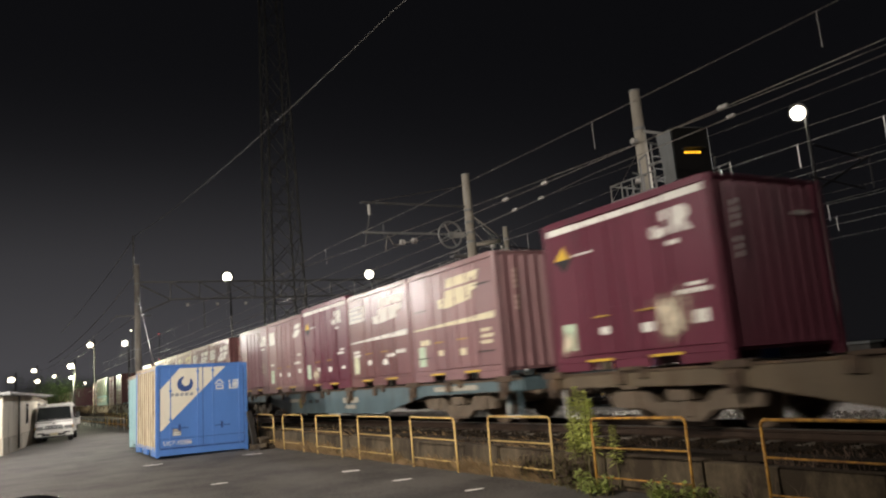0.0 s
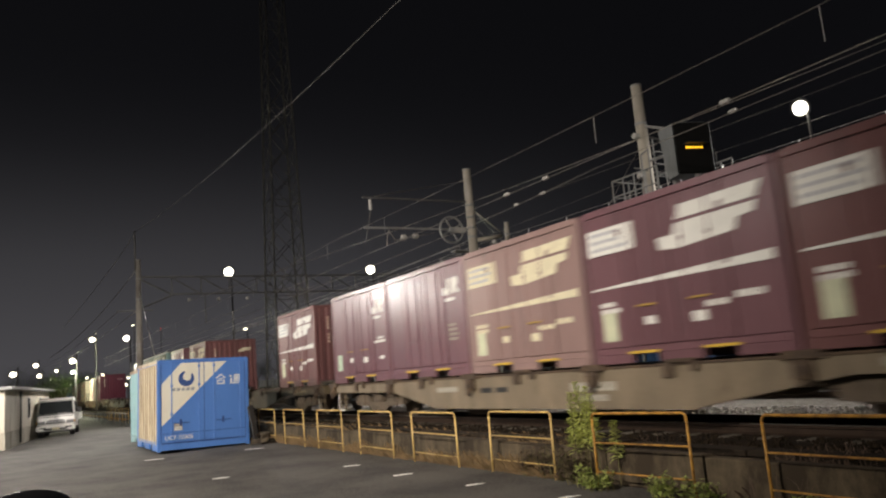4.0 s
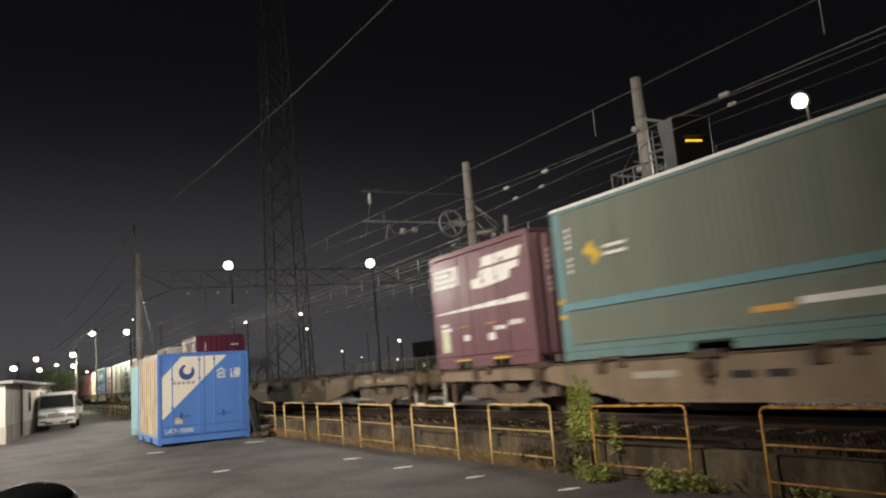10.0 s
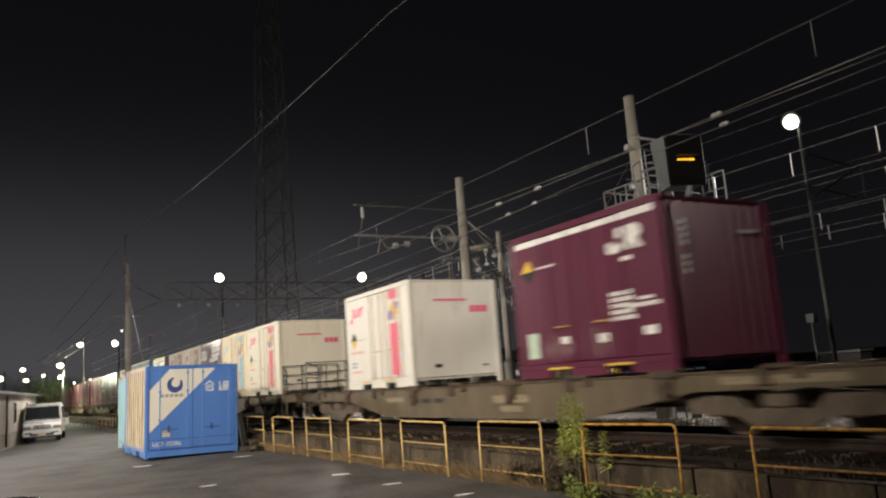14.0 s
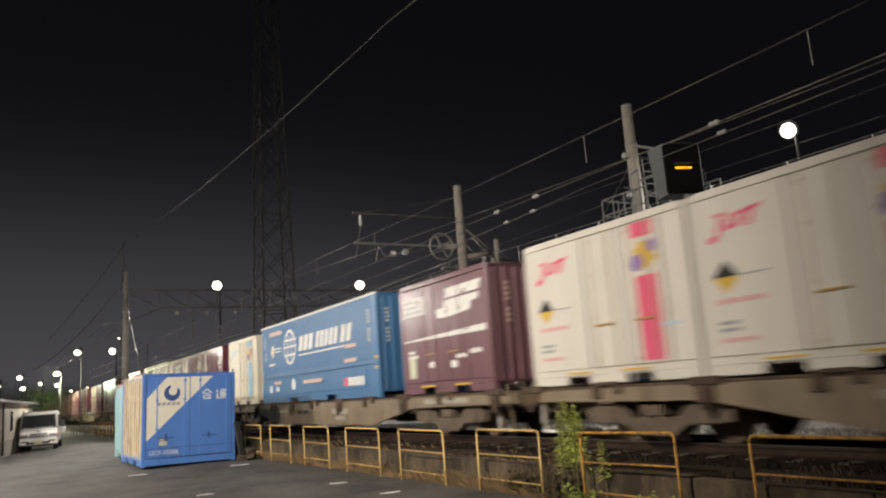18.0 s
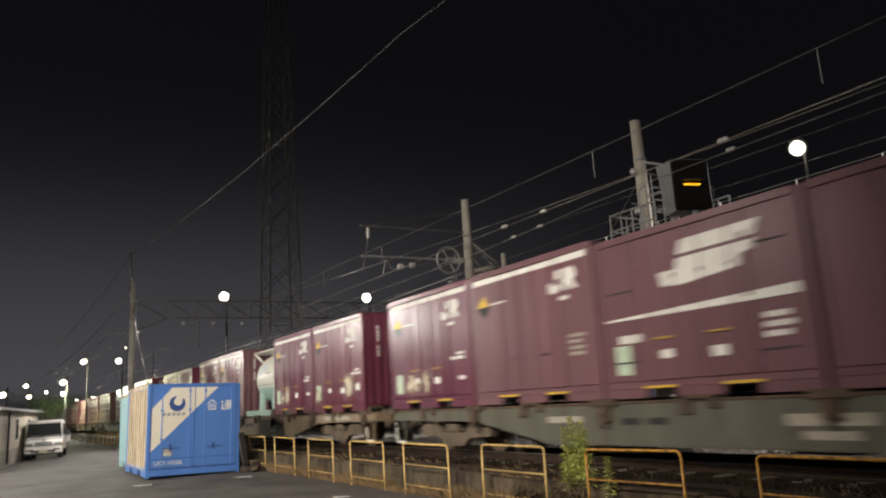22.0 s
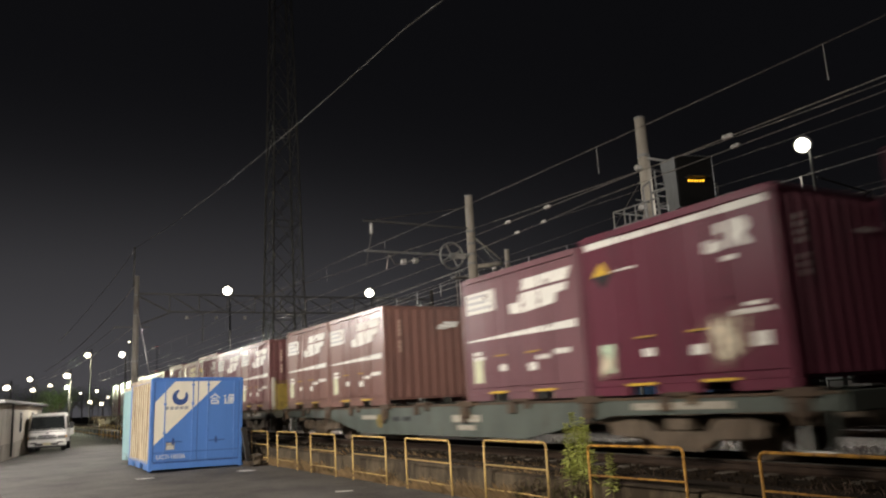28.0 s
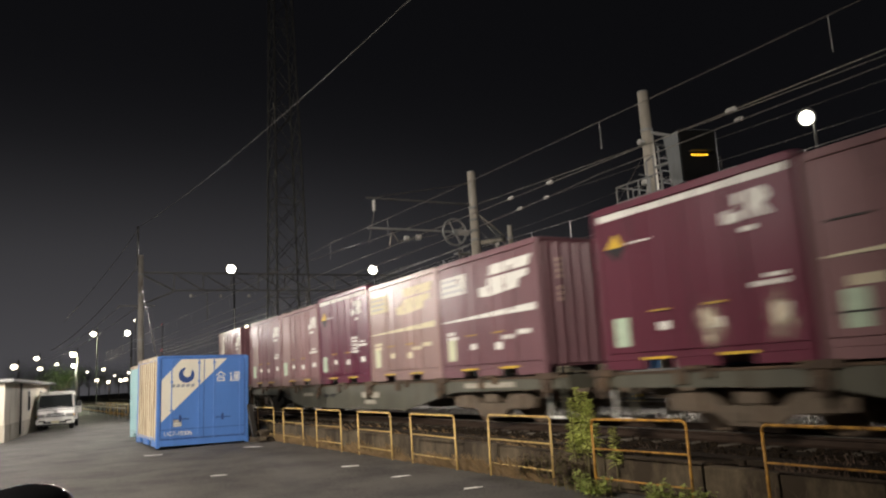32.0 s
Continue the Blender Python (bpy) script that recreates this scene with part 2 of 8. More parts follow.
RUST = (0.10, 0.045, 0.02)
GRIME = (0.045, 0.04, 0.034)
M = {
    "asphalt": material("asphalt", (0.058, 0.053, 0.047), 0.8, vary=0.7, scale=0.8, fine=21, grit=0.8, bump=0.9, dirt=(0.036, 0.034, 0.032), dirt_amount=0.45, dirt_scale=0.45),
    "ballast_bed": material("ballast_bed", (0.022, 0.0155, 0.0105), 0.95, vary=0.5, scale=4, fine=40, bump=1.0, spec=0.12, dirt=(0.018, 0.015, 0.012), dirt_amount=0.5),
    "stone": material("stone", (0.020, 0.0135, 0.008), 0.9, vary=0.6, scale=9, fine=80, bump=0.3, spec=0.12),
    "concrete": material("concrete", (0.135, 0.104, 0.063), 0.9, vary=0.5, scale=1.8, fine=70, bump=0.45, dirt=(0.030, 0.020, 0.010), dirt_amount=1.05, dirt_scale=1.5, streak=1.7, random_tint=0.25),
    # ballast beyond the near track: the yard lamps' light is put into the colour
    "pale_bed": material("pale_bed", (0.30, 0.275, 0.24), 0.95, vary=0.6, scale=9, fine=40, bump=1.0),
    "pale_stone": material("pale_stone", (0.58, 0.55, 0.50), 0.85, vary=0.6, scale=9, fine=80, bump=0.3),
    "old_concrete": material("old_concrete", (0.042, 0.030, 0.020), 0.95, vary=0.4, scale=2.0, fine=70, bump=0.4, spec=0.2, dirt=(0.022, 0.017, 0.012), dirt_amount=0.8, dirt_scale=1.3, random_tint=0.25),
    "road_white": material("road_white", (0.78, 0.77, 0.72), 0.7, vary=0.12, scale=9),
    "stained_concrete": material("stained_concrete", (0.17, 0.155, 0.135), 0.85, vary=0.3, scale=2.5, fine=90, bump=0.15, dirt=(0.06, 0.05, 0.042), dirt_amount=0.55, streak=3),
    "pole_concrete": material("pole_concrete", (0.27, 0.245, 0.205), 0.85, vary=0.22, scale=3, fine=90, bump=0.2, dirt=(0.13, 0.11, 0.085), dirt_amount=0.45, dirt_scale=2.5, streak=5),
    "rail": material("rail", (0.05, 0.032, 0.022), 0.6, 0.6, vary=0.3, scale=6, bump=0.2),
    "rail_head": material("rail_head", (0.66, 0.64, 0.60), 0.42, 1.0, vary=0.1, scale=20),
    "sleeper": material("sleeper", (0.11, 0.095, 0.075), 0.9, vary=0.25, scale=5, bump=0.3, dirt=(0.06, 0.045, 0.03), dirt_amount=0.5),
    "steel": material("steel", (0.22, 0.22, 0.215), 0.55, 0.5, vary=0.18, scale=5, dirt=(0.16, 0.14, 0.12), dirt_amount=0.3),
    "dark_steel": material("dark_steel", (0.05, 0.048, 0.045), 0.6, 0.3, vary=0.3, scale=5, bump=0.1),
    "wire": material("wire", (0.30, 0.275, 0.24), 0.38, 0.9, vary=0.1),
    "porcelain": material("porcelain", (0.30, 0.29, 0.27), 0.25, vary=0.08),
    "fence_paint": material("fence_paint", (0.58, 0.40, 0.14), 0.55, vary=0.2, scale=6, dirt=(0.15, 0.060, 0.022), dirt_amount=0.46, dirt_scale=6.5, bump=0.12, random_tint=0.12),
    "fence_rust": material("fence_rust", (0.52, 0.27, 0.045), 0.6, vary=0.25, scale=6, dirt=(0.12, 0.05, 0.02), dirt_amount=0.66, dirt_scale=7, bump=0.14),
    "yellow": material("yellow", (0.62, 0.40, 0.04), 0.55, vary=0.12, scale=6, dirt=(0.18, 0.11, 0.04), dirt_amount=0.3, dirt_scale=6),
    "matt_black": material("matt_black", (0.006, 0.006, 0.006), 0.9, vary=0.2, spec=0.1),
    "truss_steel": material("truss_steel", (0.075, 0.073, 0.070), 0.65, 0.4, vary=0.25, scale=4, dirt=(0.07, 0.055, 0.045), dirt_amount=0.4),
    "black": material("black", (0.015, 0.015, 0.016), 0.55, vary=0.2),
    "undergear": material("undergear", (0.108, 0.082, 0.057), 0.8, 0.0, vary=0.4, scale=5, bump=0.15, dirt=(0.125, 0.088, 0.060), dirt_amount=0.6, dirt_scale=3),
    "rust_fitting": material("rust_fitting", (0.062, 0.040, 0.026), 0.8, vary=0.4, scale=8, bump=0.2, dirt=(0.16, 0.10, 0.05), dirt_amount=0.5, dirt_scale=6),
    "wheel": material("wheel", (0.19, 0.14, 0.10), 0.65, 0.4, vary=0.3, scale=8),
    "white_mark": material("white_mark", (0.72, 0.71, 0.66), 0.6, vary=0.08, scale=6, dirt=(0.42, 0.36, 0.30), dirt_amount=0.22, dirt_scale=4),
    "cream_mark": material("cream_mark", (0.66, 0.60, 0.42), 0.6, vary=0.10, scale=6, dirt=(0.42, 0.34, 0.25), dirt_amount=0.3, dirt_scale=4),
    "salmon_mark": material("salmon_mark", (0.58, 0.42, 0.34), 0.6, vary=0.3, scale=14, dirt=(0.3, 0.28, 0.28), dirt_amount=0.35, dirt_scale=9),
    "green_mark": material("green_mark", (0.45, 0.56, 0.42), 0.6, vary=0.2, scale=9),
    "card_mark": material("card_mark", (0.58, 0.60, 0.42), 0.6, vary=0.25, scale=8, dirt=(0.40, 0.36, 0.26), dirt_amount=0.4, dirt_scale=8),
    "pink_mark": material("pink_mark", (0.70, 0.10, 0.18), 0.55, vary=0.08, scale=7),
    "blue_mark": material("blue_mark", (0.22, 0.50, 0.68), 0.55, vary=0.08, scale=7),
    "panel_ink": material("panel_ink", (0.42, 0.42, 0.44), 0.6, vary=0.2, scale=8),
    "thin_pink": material("thin_pink", (0.66, 0.36, 0.34), 0.55, vary=0.1, scale=7),
    "thin_blue": material("thin_blue", (0.45, 0.58, 0.64), 0.55, vary=0.1, scale=7),
    "purple_mark": material("purple_mark", (0.25, 0.16, 0.42), 0.55, vary=0.1),
    "grey_mark": material("grey_mark", (0.30, 0.31, 0.32), 0.6, vary=0.1),
    "orange_mark": material("orange_mark", (0.62, 0.34, 0.08), 0.6, vary=0.1),
    "plate_grey": material("plate_grey", (0.36, 0.33, 0.27), 0.7, vary=0.25, scale=9, dirt=(0.16, 0.14, 0.11), dirt_amount=0.5, dirt_scale=8),
    "faded_plate": material("faded_plate", (0.25, 0.20, 0.125), 0.75, vary=0.3, scale=9, dirt=(0.12, 0.09, 0.05), dirt_amount=0.5, dirt_scale=8),
    "dull_yellow": material("dull_yellow", (0.24, 0.17, 0.03), 0.7, vary=0.25, scale=6, dirt=(0.07, 0.05, 0.02), dirt_amount=0.5, dirt_scale=5),
    "dull_gold": material("dull_gold", (0.46, 0.29, 0.06), 0.6, vary=0.2, scale=6, dirt=(0.2, 0.12, 0.06), dirt_amount=0.4, dirt_scale=8),
    "navy": material("navy", (0.03, 0.07, 0.22), 0.45, vary=0.12),
}
PAINT = {
    "brown": (0.156, 0.071, 0.070), "dusty": (0.176, 0.092, 0.076), "maroon": (0.122, 0.029, 0.048), "deep": (0.108, 0.021, 0.044), "faded": (0.220, 0.120, 0.124),
    "pale": (0.270, 0.175, 0.160), "purple": (0.075, 0.018, 0.040), "rose": (0.155, 0.075, 0.087),
}
for key, c in PAINT.items():
    M[key] = material("paint_" + key, c, 0.29, vary=0.13, scale=1.6, fine=45, bump=0.05,
                      dirt=tuple(0.55 * v + 0.02 for v in c), dirt_amount=0.35, dirt_scale=1.4, streak=5, random_tint=0.08)
M["rod_tan"] = material("rod_tan", (0.46, 0.38, 0.27), 0.55, vary=0.25, scale=6, dirt=(0.20, 0.13, 0.07), dirt_amount=0.5, dirt_scale=5, streak=4)
M["gasket_brown"] = material("gasket_brown", (0.20, 0.15, 0.10), 0.8, vary=0.3, scale=5)
M["cool_white"] = material("cool_white", (0.66, 0.62, 0.54), 0.5, vary=0.07, scale=1.8, dirt=(0.42, 0.35, 0.26), dirt_amount=0.36, dirt_scale=1.2, streak=5)
M["cool_ivory"] = material("cool_ivory", (0.71, 0.655, 0.52), 0.5, vary=0.06, scale=1.8, dirt=(0.45, 0.38, 0.28), dirt_amount=0.3, dirt_scale=1.2, streak=5)
M["cool_cream"] = material("cool_cream", (0.70, 0.60, 0.40), 0.5, vary=0.06, scale=1.8, dirt=(0.45, 0.36, 0.24), dirt_amount=0.25, dirt_scale=1.2, streak=5)
M["green_box"] = material("green_box", (0.150, 0.168, 0.132), 0.45, vary=0.12, scale=1.5, dirt=(0.09, 0.11, 0.085), dirt_amount=0.4, streak=5)
M["green_frame"] = material("green_frame", (0.120, 0.205, 0.195), 0.5, vary=0.12, scale=2, dirt=(0.09, 0.13, 0.12), dirt_amount=0.3, streak=4)
M["green_end"] = material("green_end", (0.095, 0.155, 0.140), 0.5, vary=0.12, scale=1.5, dirt=(0.06, 0.09, 0.08), dirt_amount=0.4, streak=5)
M["teal_trim"] = material("teal_trim", (0.12, 0.245, 0.27), 0.5, vary=0.10, scale=2)
M["blue_box"] = material("blue_box", (0.043, 0.140, 0.285), 0.45, vary=0.10, scale=1.5, dirt=(0.05, 0.11, 0.19), dirt_amount=0.4, streak=5)
M["tank_white"] = material("tank_white", (0.60, 0.60, 0.52), 0.4, vary=0.08, scale=2, dirt=(0.36, 0.34, 0.27), dirt_amount=0.3, streak=4)
M["tank_green"] = material("tank_green", (0.34, 0.50, 0.43), 0.45, vary=0.1, scale=2)
for key, c in {"sand": (0.215, 0.158, 0.100), "tan": (0.118, 0.088, 0.049), "greytan": (0.203, 0.158, 0.104), "slate": (0.082, 0.122, 0.136), "grey": (0.090, 0.086, 0.064), "sage": (0.082, 0.096, 0.082), "olive": (0.105, 0.078, 0.048)}.items():
    M[key] = material("wagon_" + key, c, 0.6, vary=0.3, scale=2.2, fine=50, bump=0.08, dirt=(0.40 * c[0] + 0.02, 0.38 * c[1] + 0.008, 0.36 * c[2]), dirt_amount=0.38, dirt_scale=1.9, streak=3, random_tint=0.08)
M["smudge"] = worn_patch("smudge", (0.66, 0.58, 0.44), 0.88)
M["faint_smear"] = worn_patch("faint_smear", (0.42, 0.30, 0.28), 0.25)
M["rust_edge"] = material("rust_edge", (0.20, 0.13, 0.075), 0.85, vary=0.5, scale=9, dirt=(0.46, 0.38, 0.25), dirt_amount=0.75, dirt_scale=2.2, streak=3)
M["lit_lens"] = material("lit_lens", (1, 1, 1), 0.4, emit=(1.0, 0.93, 0.78), power=9)
M["far_lens"] = material("far_lens", (1, 1, 1), 0.4, emit=(1.0, 0.88, 0.66), power=7)
M["dim_lens"] = material("dim_lens", (1, 1, 1), 0.4, emit=(1.0, 0.90, 0.72), power=4)
M["window_glow"] = material("window_glow", (0.5, 0.5, 0.5), 0.4, emit=(1.0, 0.93, 0.82), power=0.35)
M["red_lens"] = material("red_lens", (1, 0.2, 0.2), 0.4, emit=(1.0, 0.06, 0.08), power=1.2)
M["amber_lens"] = material("amber_lens", (1, 0.6, 0.1), 0.4, emit=(1.0, 0.50, 0.02), power=2.6)
M["glass"] = glass("glass")


# ---- mesh helpers ----
def part(name, bm, mat, parent=None, label=""):
    """Links a bmesh as one mesh object under a thing or a part."""
    me = bpy.data.meshes.new(name)
    bm.to_mesh(me)
    bm.free()
    mats = mat if isinstance(mat, (list, tuple)) else [mat]
    for one in mats:
        me.materials.append(M[one])
    ob = new(name, me)
    if parent is not None:
        ob.parent = parent
    if label:
        ob["label"] = label
    return ob


def again(ob, m, parent):
    """The same mesh once more, at another place under the parent."""
    twin = new(ob.name.split(".")[0], ob.data)
    twin.parent = parent
    twin.matrix_basis = m
    return twin


def thing(name, label, category, group="", m=None, kind=""):
    ob = new(name)
    if m is not None:
        ob.matrix_basis = m
    return tagged(ob, label, category, group, kind)


def box(bm, x0, y0, z0, x1, y1, z1, bevel=0.0, mat=0):
    vs = [bm.verts.new(p) for p in ((x0, y0, z0), (x1, y0, z0), (x1, y1, z0), (x0, y1, z0), (x0, y0, z1), (x1, y0, z1), (x1, y1, z1), (x0, y1, z1))]
    fs = [bm.faces.new([vs[i] for i in f]) for f in ((0, 3, 2, 1), (4, 5, 6, 7), (0, 1, 5, 4), (1, 2, 6, 5), (2, 3, 7, 6), (3, 0, 4, 7))]
    for f in fs:
        f.material_index = mat
    if bevel:
        es = list({e for f in fs for e in f.edges})
        out = bmesh.ops.bevel(bm, geom=es, offset=bevel, segments=1, affect="EDGES")
        for f in out["faces"]:
            f.material_index = mat
    return vs


def boxes(*rows, bevel=0.0):
    bm = bmesh.new()
    for r in rows:
        box(bm, *r, bevel=bevel)
    return bm


def tube(bm, a, b, r0, r1=None, n=8, caps=True, mat=0):
    a, b = Vector(a), Vector(b)
    r1 = r0 if r1 is None else r1
    q = (b - a).to_track_quat("Z", "Y")
    ring = []
    for p, r in ((a, r0), (b, r1)):
        ring.append([bm.verts.new(p + q @ Vector((r * math.cos(2 * math.pi * i / n), r * math.sin(2 * math.pi * i / n), 0))) for i in range(n)])
    fs = [bm.faces.new((ring[0][i], ring[0][(i + 1) % n], ring[1][(i + 1) % n], ring[1][i])) for i in range(n)]
    if caps:
        fs += [bm.faces.new(ring[0][::-1]), bm.faces.new(ring[1])]
    for f in fs:
        f.material_index = mat
        f.smooth = n > 6 and len(f.verts) == 4


def run_tube(bm, pts, r, n=6):
    """One unbroken pipe or wire through the points."""
    pts = [Vector(p) for p in pts]
    rings = []
    for i, p in enumerate(pts):
        d = pts[min(i + 1, len(pts) - 1)] - pts[max(i - 1, 0)]
        q = d.to_track_quat("Z", "Y")
        rings.append([bm.verts.new(p + q @ Vector((r * math.cos(2 * math.pi * k / n), r * math.sin(2 * math.pi * k / n), 0))) for k in range(n)])
    for a, b in zip(rings, rings[1:]):
        best = min(range(n), key=lambda s: sum((a[k].co - b[(k + s) % n].co).length for k in range(n)))
        for k in range(n):
            f = bm.faces.new((a[k], a[(k + 1) % n], b[(k + 1 + best) % n], b[(k + best) % n]))
            f.smooth = True
    bm.faces.new(rings[0][::-1])
    bm.faces.new(rings[-1])


def tubes(*rows, n=8):
    bm = bmesh.new()
    for r in rows:
        tube(bm, *r, n=n)
    return bm


def prism(points, y0, y1):
    """A flat outline in x and z, drawn out from y0 to y1."""
    bm = bmesh.new()
    a = [bm.verts.new((x, y0, z)) for x, z in points]
    b = [bm.verts.new((x, y1, z)) for x, z in points]
    n = len(points)
    for i in range(n):
        bm.faces.new((a[i], a[(i + 1) % n], b[(i + 1) % n], b[i]))
    bm.faces.new(a[::-1])
    bm.faces.new(b)
    bmesh.ops.recalc_face_normals(bm, faces=bm.faces[:])
    return bm


def lathe(bm, profile, centre=(0, 0, 0), axis="Z", n=14):
    rings = []
    for r, h in profile:
        ring = []
        for i in range(n):
            a = 2 * math.pi * i / n
            u, v = r * math.cos(a), r * math.sin(a)
            p = {"Z": (u, v, h), "Y": (u, h, v), "X": (h, u, v)}[axis]
            ring.append(bm.verts.new(Vector(p) + Vector(centre)))
        rings.append(ring)
    fs = []
    for a, b in zip(rings, rings[1:]):
        for i in range(n):
            fs.append(bm.faces.new((a[i], a[(i + 1) % n], b[(i + 1) % n], b[i])))
    fs.append(bm.faces.new(rings[0][::-1]))
    fs.append(bm.faces.new(rings[-1]))
    for f in fs:
        f.smooth = len(f.verts) == 4
    bmesh.ops.recalc_face_normals(bm, faces=fs)

# ---- the freight train ----
RAIL_Z = 0.50
TRACK_Y = 9.44
DECK_Z = 1.40
PITCH = 3.783


def travel(t):
    """How far the train has rolled by then; it slowly gathers speed, less so towards the end."""
    return 7.629 * t + 0.00845 * t * t + 0.000445 * t ** 3 - 0.035 * max(0.0, t - 26.0) ** 2


def decal(name, polys, mat, parent, y, label=""):
    """Painted or stuck-on marks on the side that faces the road: flat outlines in x and z."""
    bm = bmesh.new()
    for pts in polys:
        a = [bm.verts.new((x, y - 0.004, z)) for x, z in pts]
        b = [bm.verts.new((x, y + 0.002, z)) for x, z in pts]
        n = len(pts)
        for i in range(n):
            bm.faces.new((a[i], a[(i + 1) % n], b[(i + 1) % n], b[i]))
        bm.faces.new(a)
    bmesh.ops.recalc_face_normals(bm, faces=bm.faces[:])
    return tagged(part(name, bm, mat, parent, label), kind="stuff" if len(polys) > 3 else "")


def rect(x0, z0, x1, z1, lean=0.0):
    return [(x0, z0), (x1, z0), (x1 + lean, z1), (x0 + lean, z1)]


def marks(name, polys, mat, parent, y, label=""):
    """One part for each outline."""
    for pts in polys:
        decal(name, [pts], mat, parent, y, label)


def text_rows(x0, z0, width, rows, height, step, seed):
    """Unreadable small writing as rows of short bars."""
    rnd = random.Random(seed)
    out = []
    for r in range(rows):
        x = x0
        while x < x0 + width * rnd.uniform(0.7, 1.0):
            w = rnd.uniform(0.04, 0.12)
            out.append(rect(x, z0 - r * step, min(x + w, x0 + width), z0 - r * step + height))
            x += w + 0.02
    return out


def end_decal(name, rows, mat, parent, x):
    bm = bmesh.new()
    for y0, z0, y1, z1 in rows:
        box(bm, x - 0.002, y0, z0, x + 0.005, y1, z1)
    return tagged(part(name, bm, mat, parent), kind="stuff" if len(rows) > 3 else "")


def ribbed_end(x, out, width, z0, z1, count, depth, mat, parent):
    """A corrugated end wall; out is the side it faces."""
    bm = bmesh.new()
    step = width / count
    ys = [(-width / 2, 0)]
    for i in range(count):
        y = -width / 2 + i * step
        ys += [(y + 0.18 * step, 0), (y + 0.32 * step, depth), (y + 0.68 * step, depth), (y + 0.82 * step, 0)]
    ys.append((width / 2, 0))
    cols = [(bm.verts.new((x + out * d, y, z0)), bm.verts.new((x + out * d, y, z1))) for y, d in ys]
    for a, b in zip(cols, cols[1:]):
        bm.faces.new((a[0], b[0], b[1], a[1]) if out > 0 else (b[0], a[0], a[1], b[1]))
    return part("end_wall", bm, mat, parent)


def container_frame(name, label, length, width, height, mat, category="container", group="containers on the train", trim=None):
    """Shell, roof, posts, corner castings and fork pockets of a freight container, standing on z = 0, front to +x."""
    t = thing(name, label, category, group)
    l, w = length / 2, width / 2
    trim = trim or mat
    part("body", boxes((-l + 0.05, -w + 0.04, 0.15, l - 0.06, w - 0.04, height - 0.05)), mat, t)
    roof = bmesh.new()
    box(roof, -l + 0.03, -w + 0.02, height - 0.05, l - 0.03, w - 0.02, height - 0.005, bevel=0.015)
    top = part("roof", roof, mat, t)
    rib = part("roof_rib", boxes((0, -w + 0.1, height - 0.004, 0.08, w - 0.1, height + 0.012)), mat, top)
    rib.matrix_basis = pose(-l + 0.25, 0, 0)
    k = -l + 0.71
    while k < l - 0.2:
        again(rib, pose(k, 0, 0), top)
        k += 0.46
    for sx in (-1, 1):
        for sy in (-1, 1):
            part("corner_post", boxes((sx * l - 0.05 - 0.05 * sx, sy * w - 0.05 - 0.05 * sy, 0.0, sx * l + 0.05 - 0.05 * sx, sy * w + 0.05 - 0.05 * sy, height - 0.02), bevel=0.012), trim, t)
    for sy in (-1, 1):
        part("top_rail", boxes((-l + 0.1, sy * w - 0.03 - 0.03 * sy, height - 0.11, l - 0.1, sy * w + 0.03 - 0.03 * sy, height), bevel=0.008), trim, t)
        edges = [-l + 0.1, -l * 0.52, -l * 0.22, l * 0.22, l * 0.52, l - 0.1] if length < 5 else [-l + 0.1, -1.9, -1.2, 1.2, 1.9, l - 0.1]
        for i in (0, 2, 4):
            part("foot_rail", boxes((edges[i], sy * w - 0.03 - 0.03 * sy, 0.03, edges[i + 1], sy * w + 0.03 - 0.03 * sy, 0.17), bevel=0.006), trim, t)
        part("bottom_rail", boxes((-l + 0.1, sy * w - 0.03 - 0.03 * sy, 0.172, l - 0.1, sy * w + 0.03 - 0.03 * sy, 0.27), bevel=0.006), trim, t)
    return t, l, w


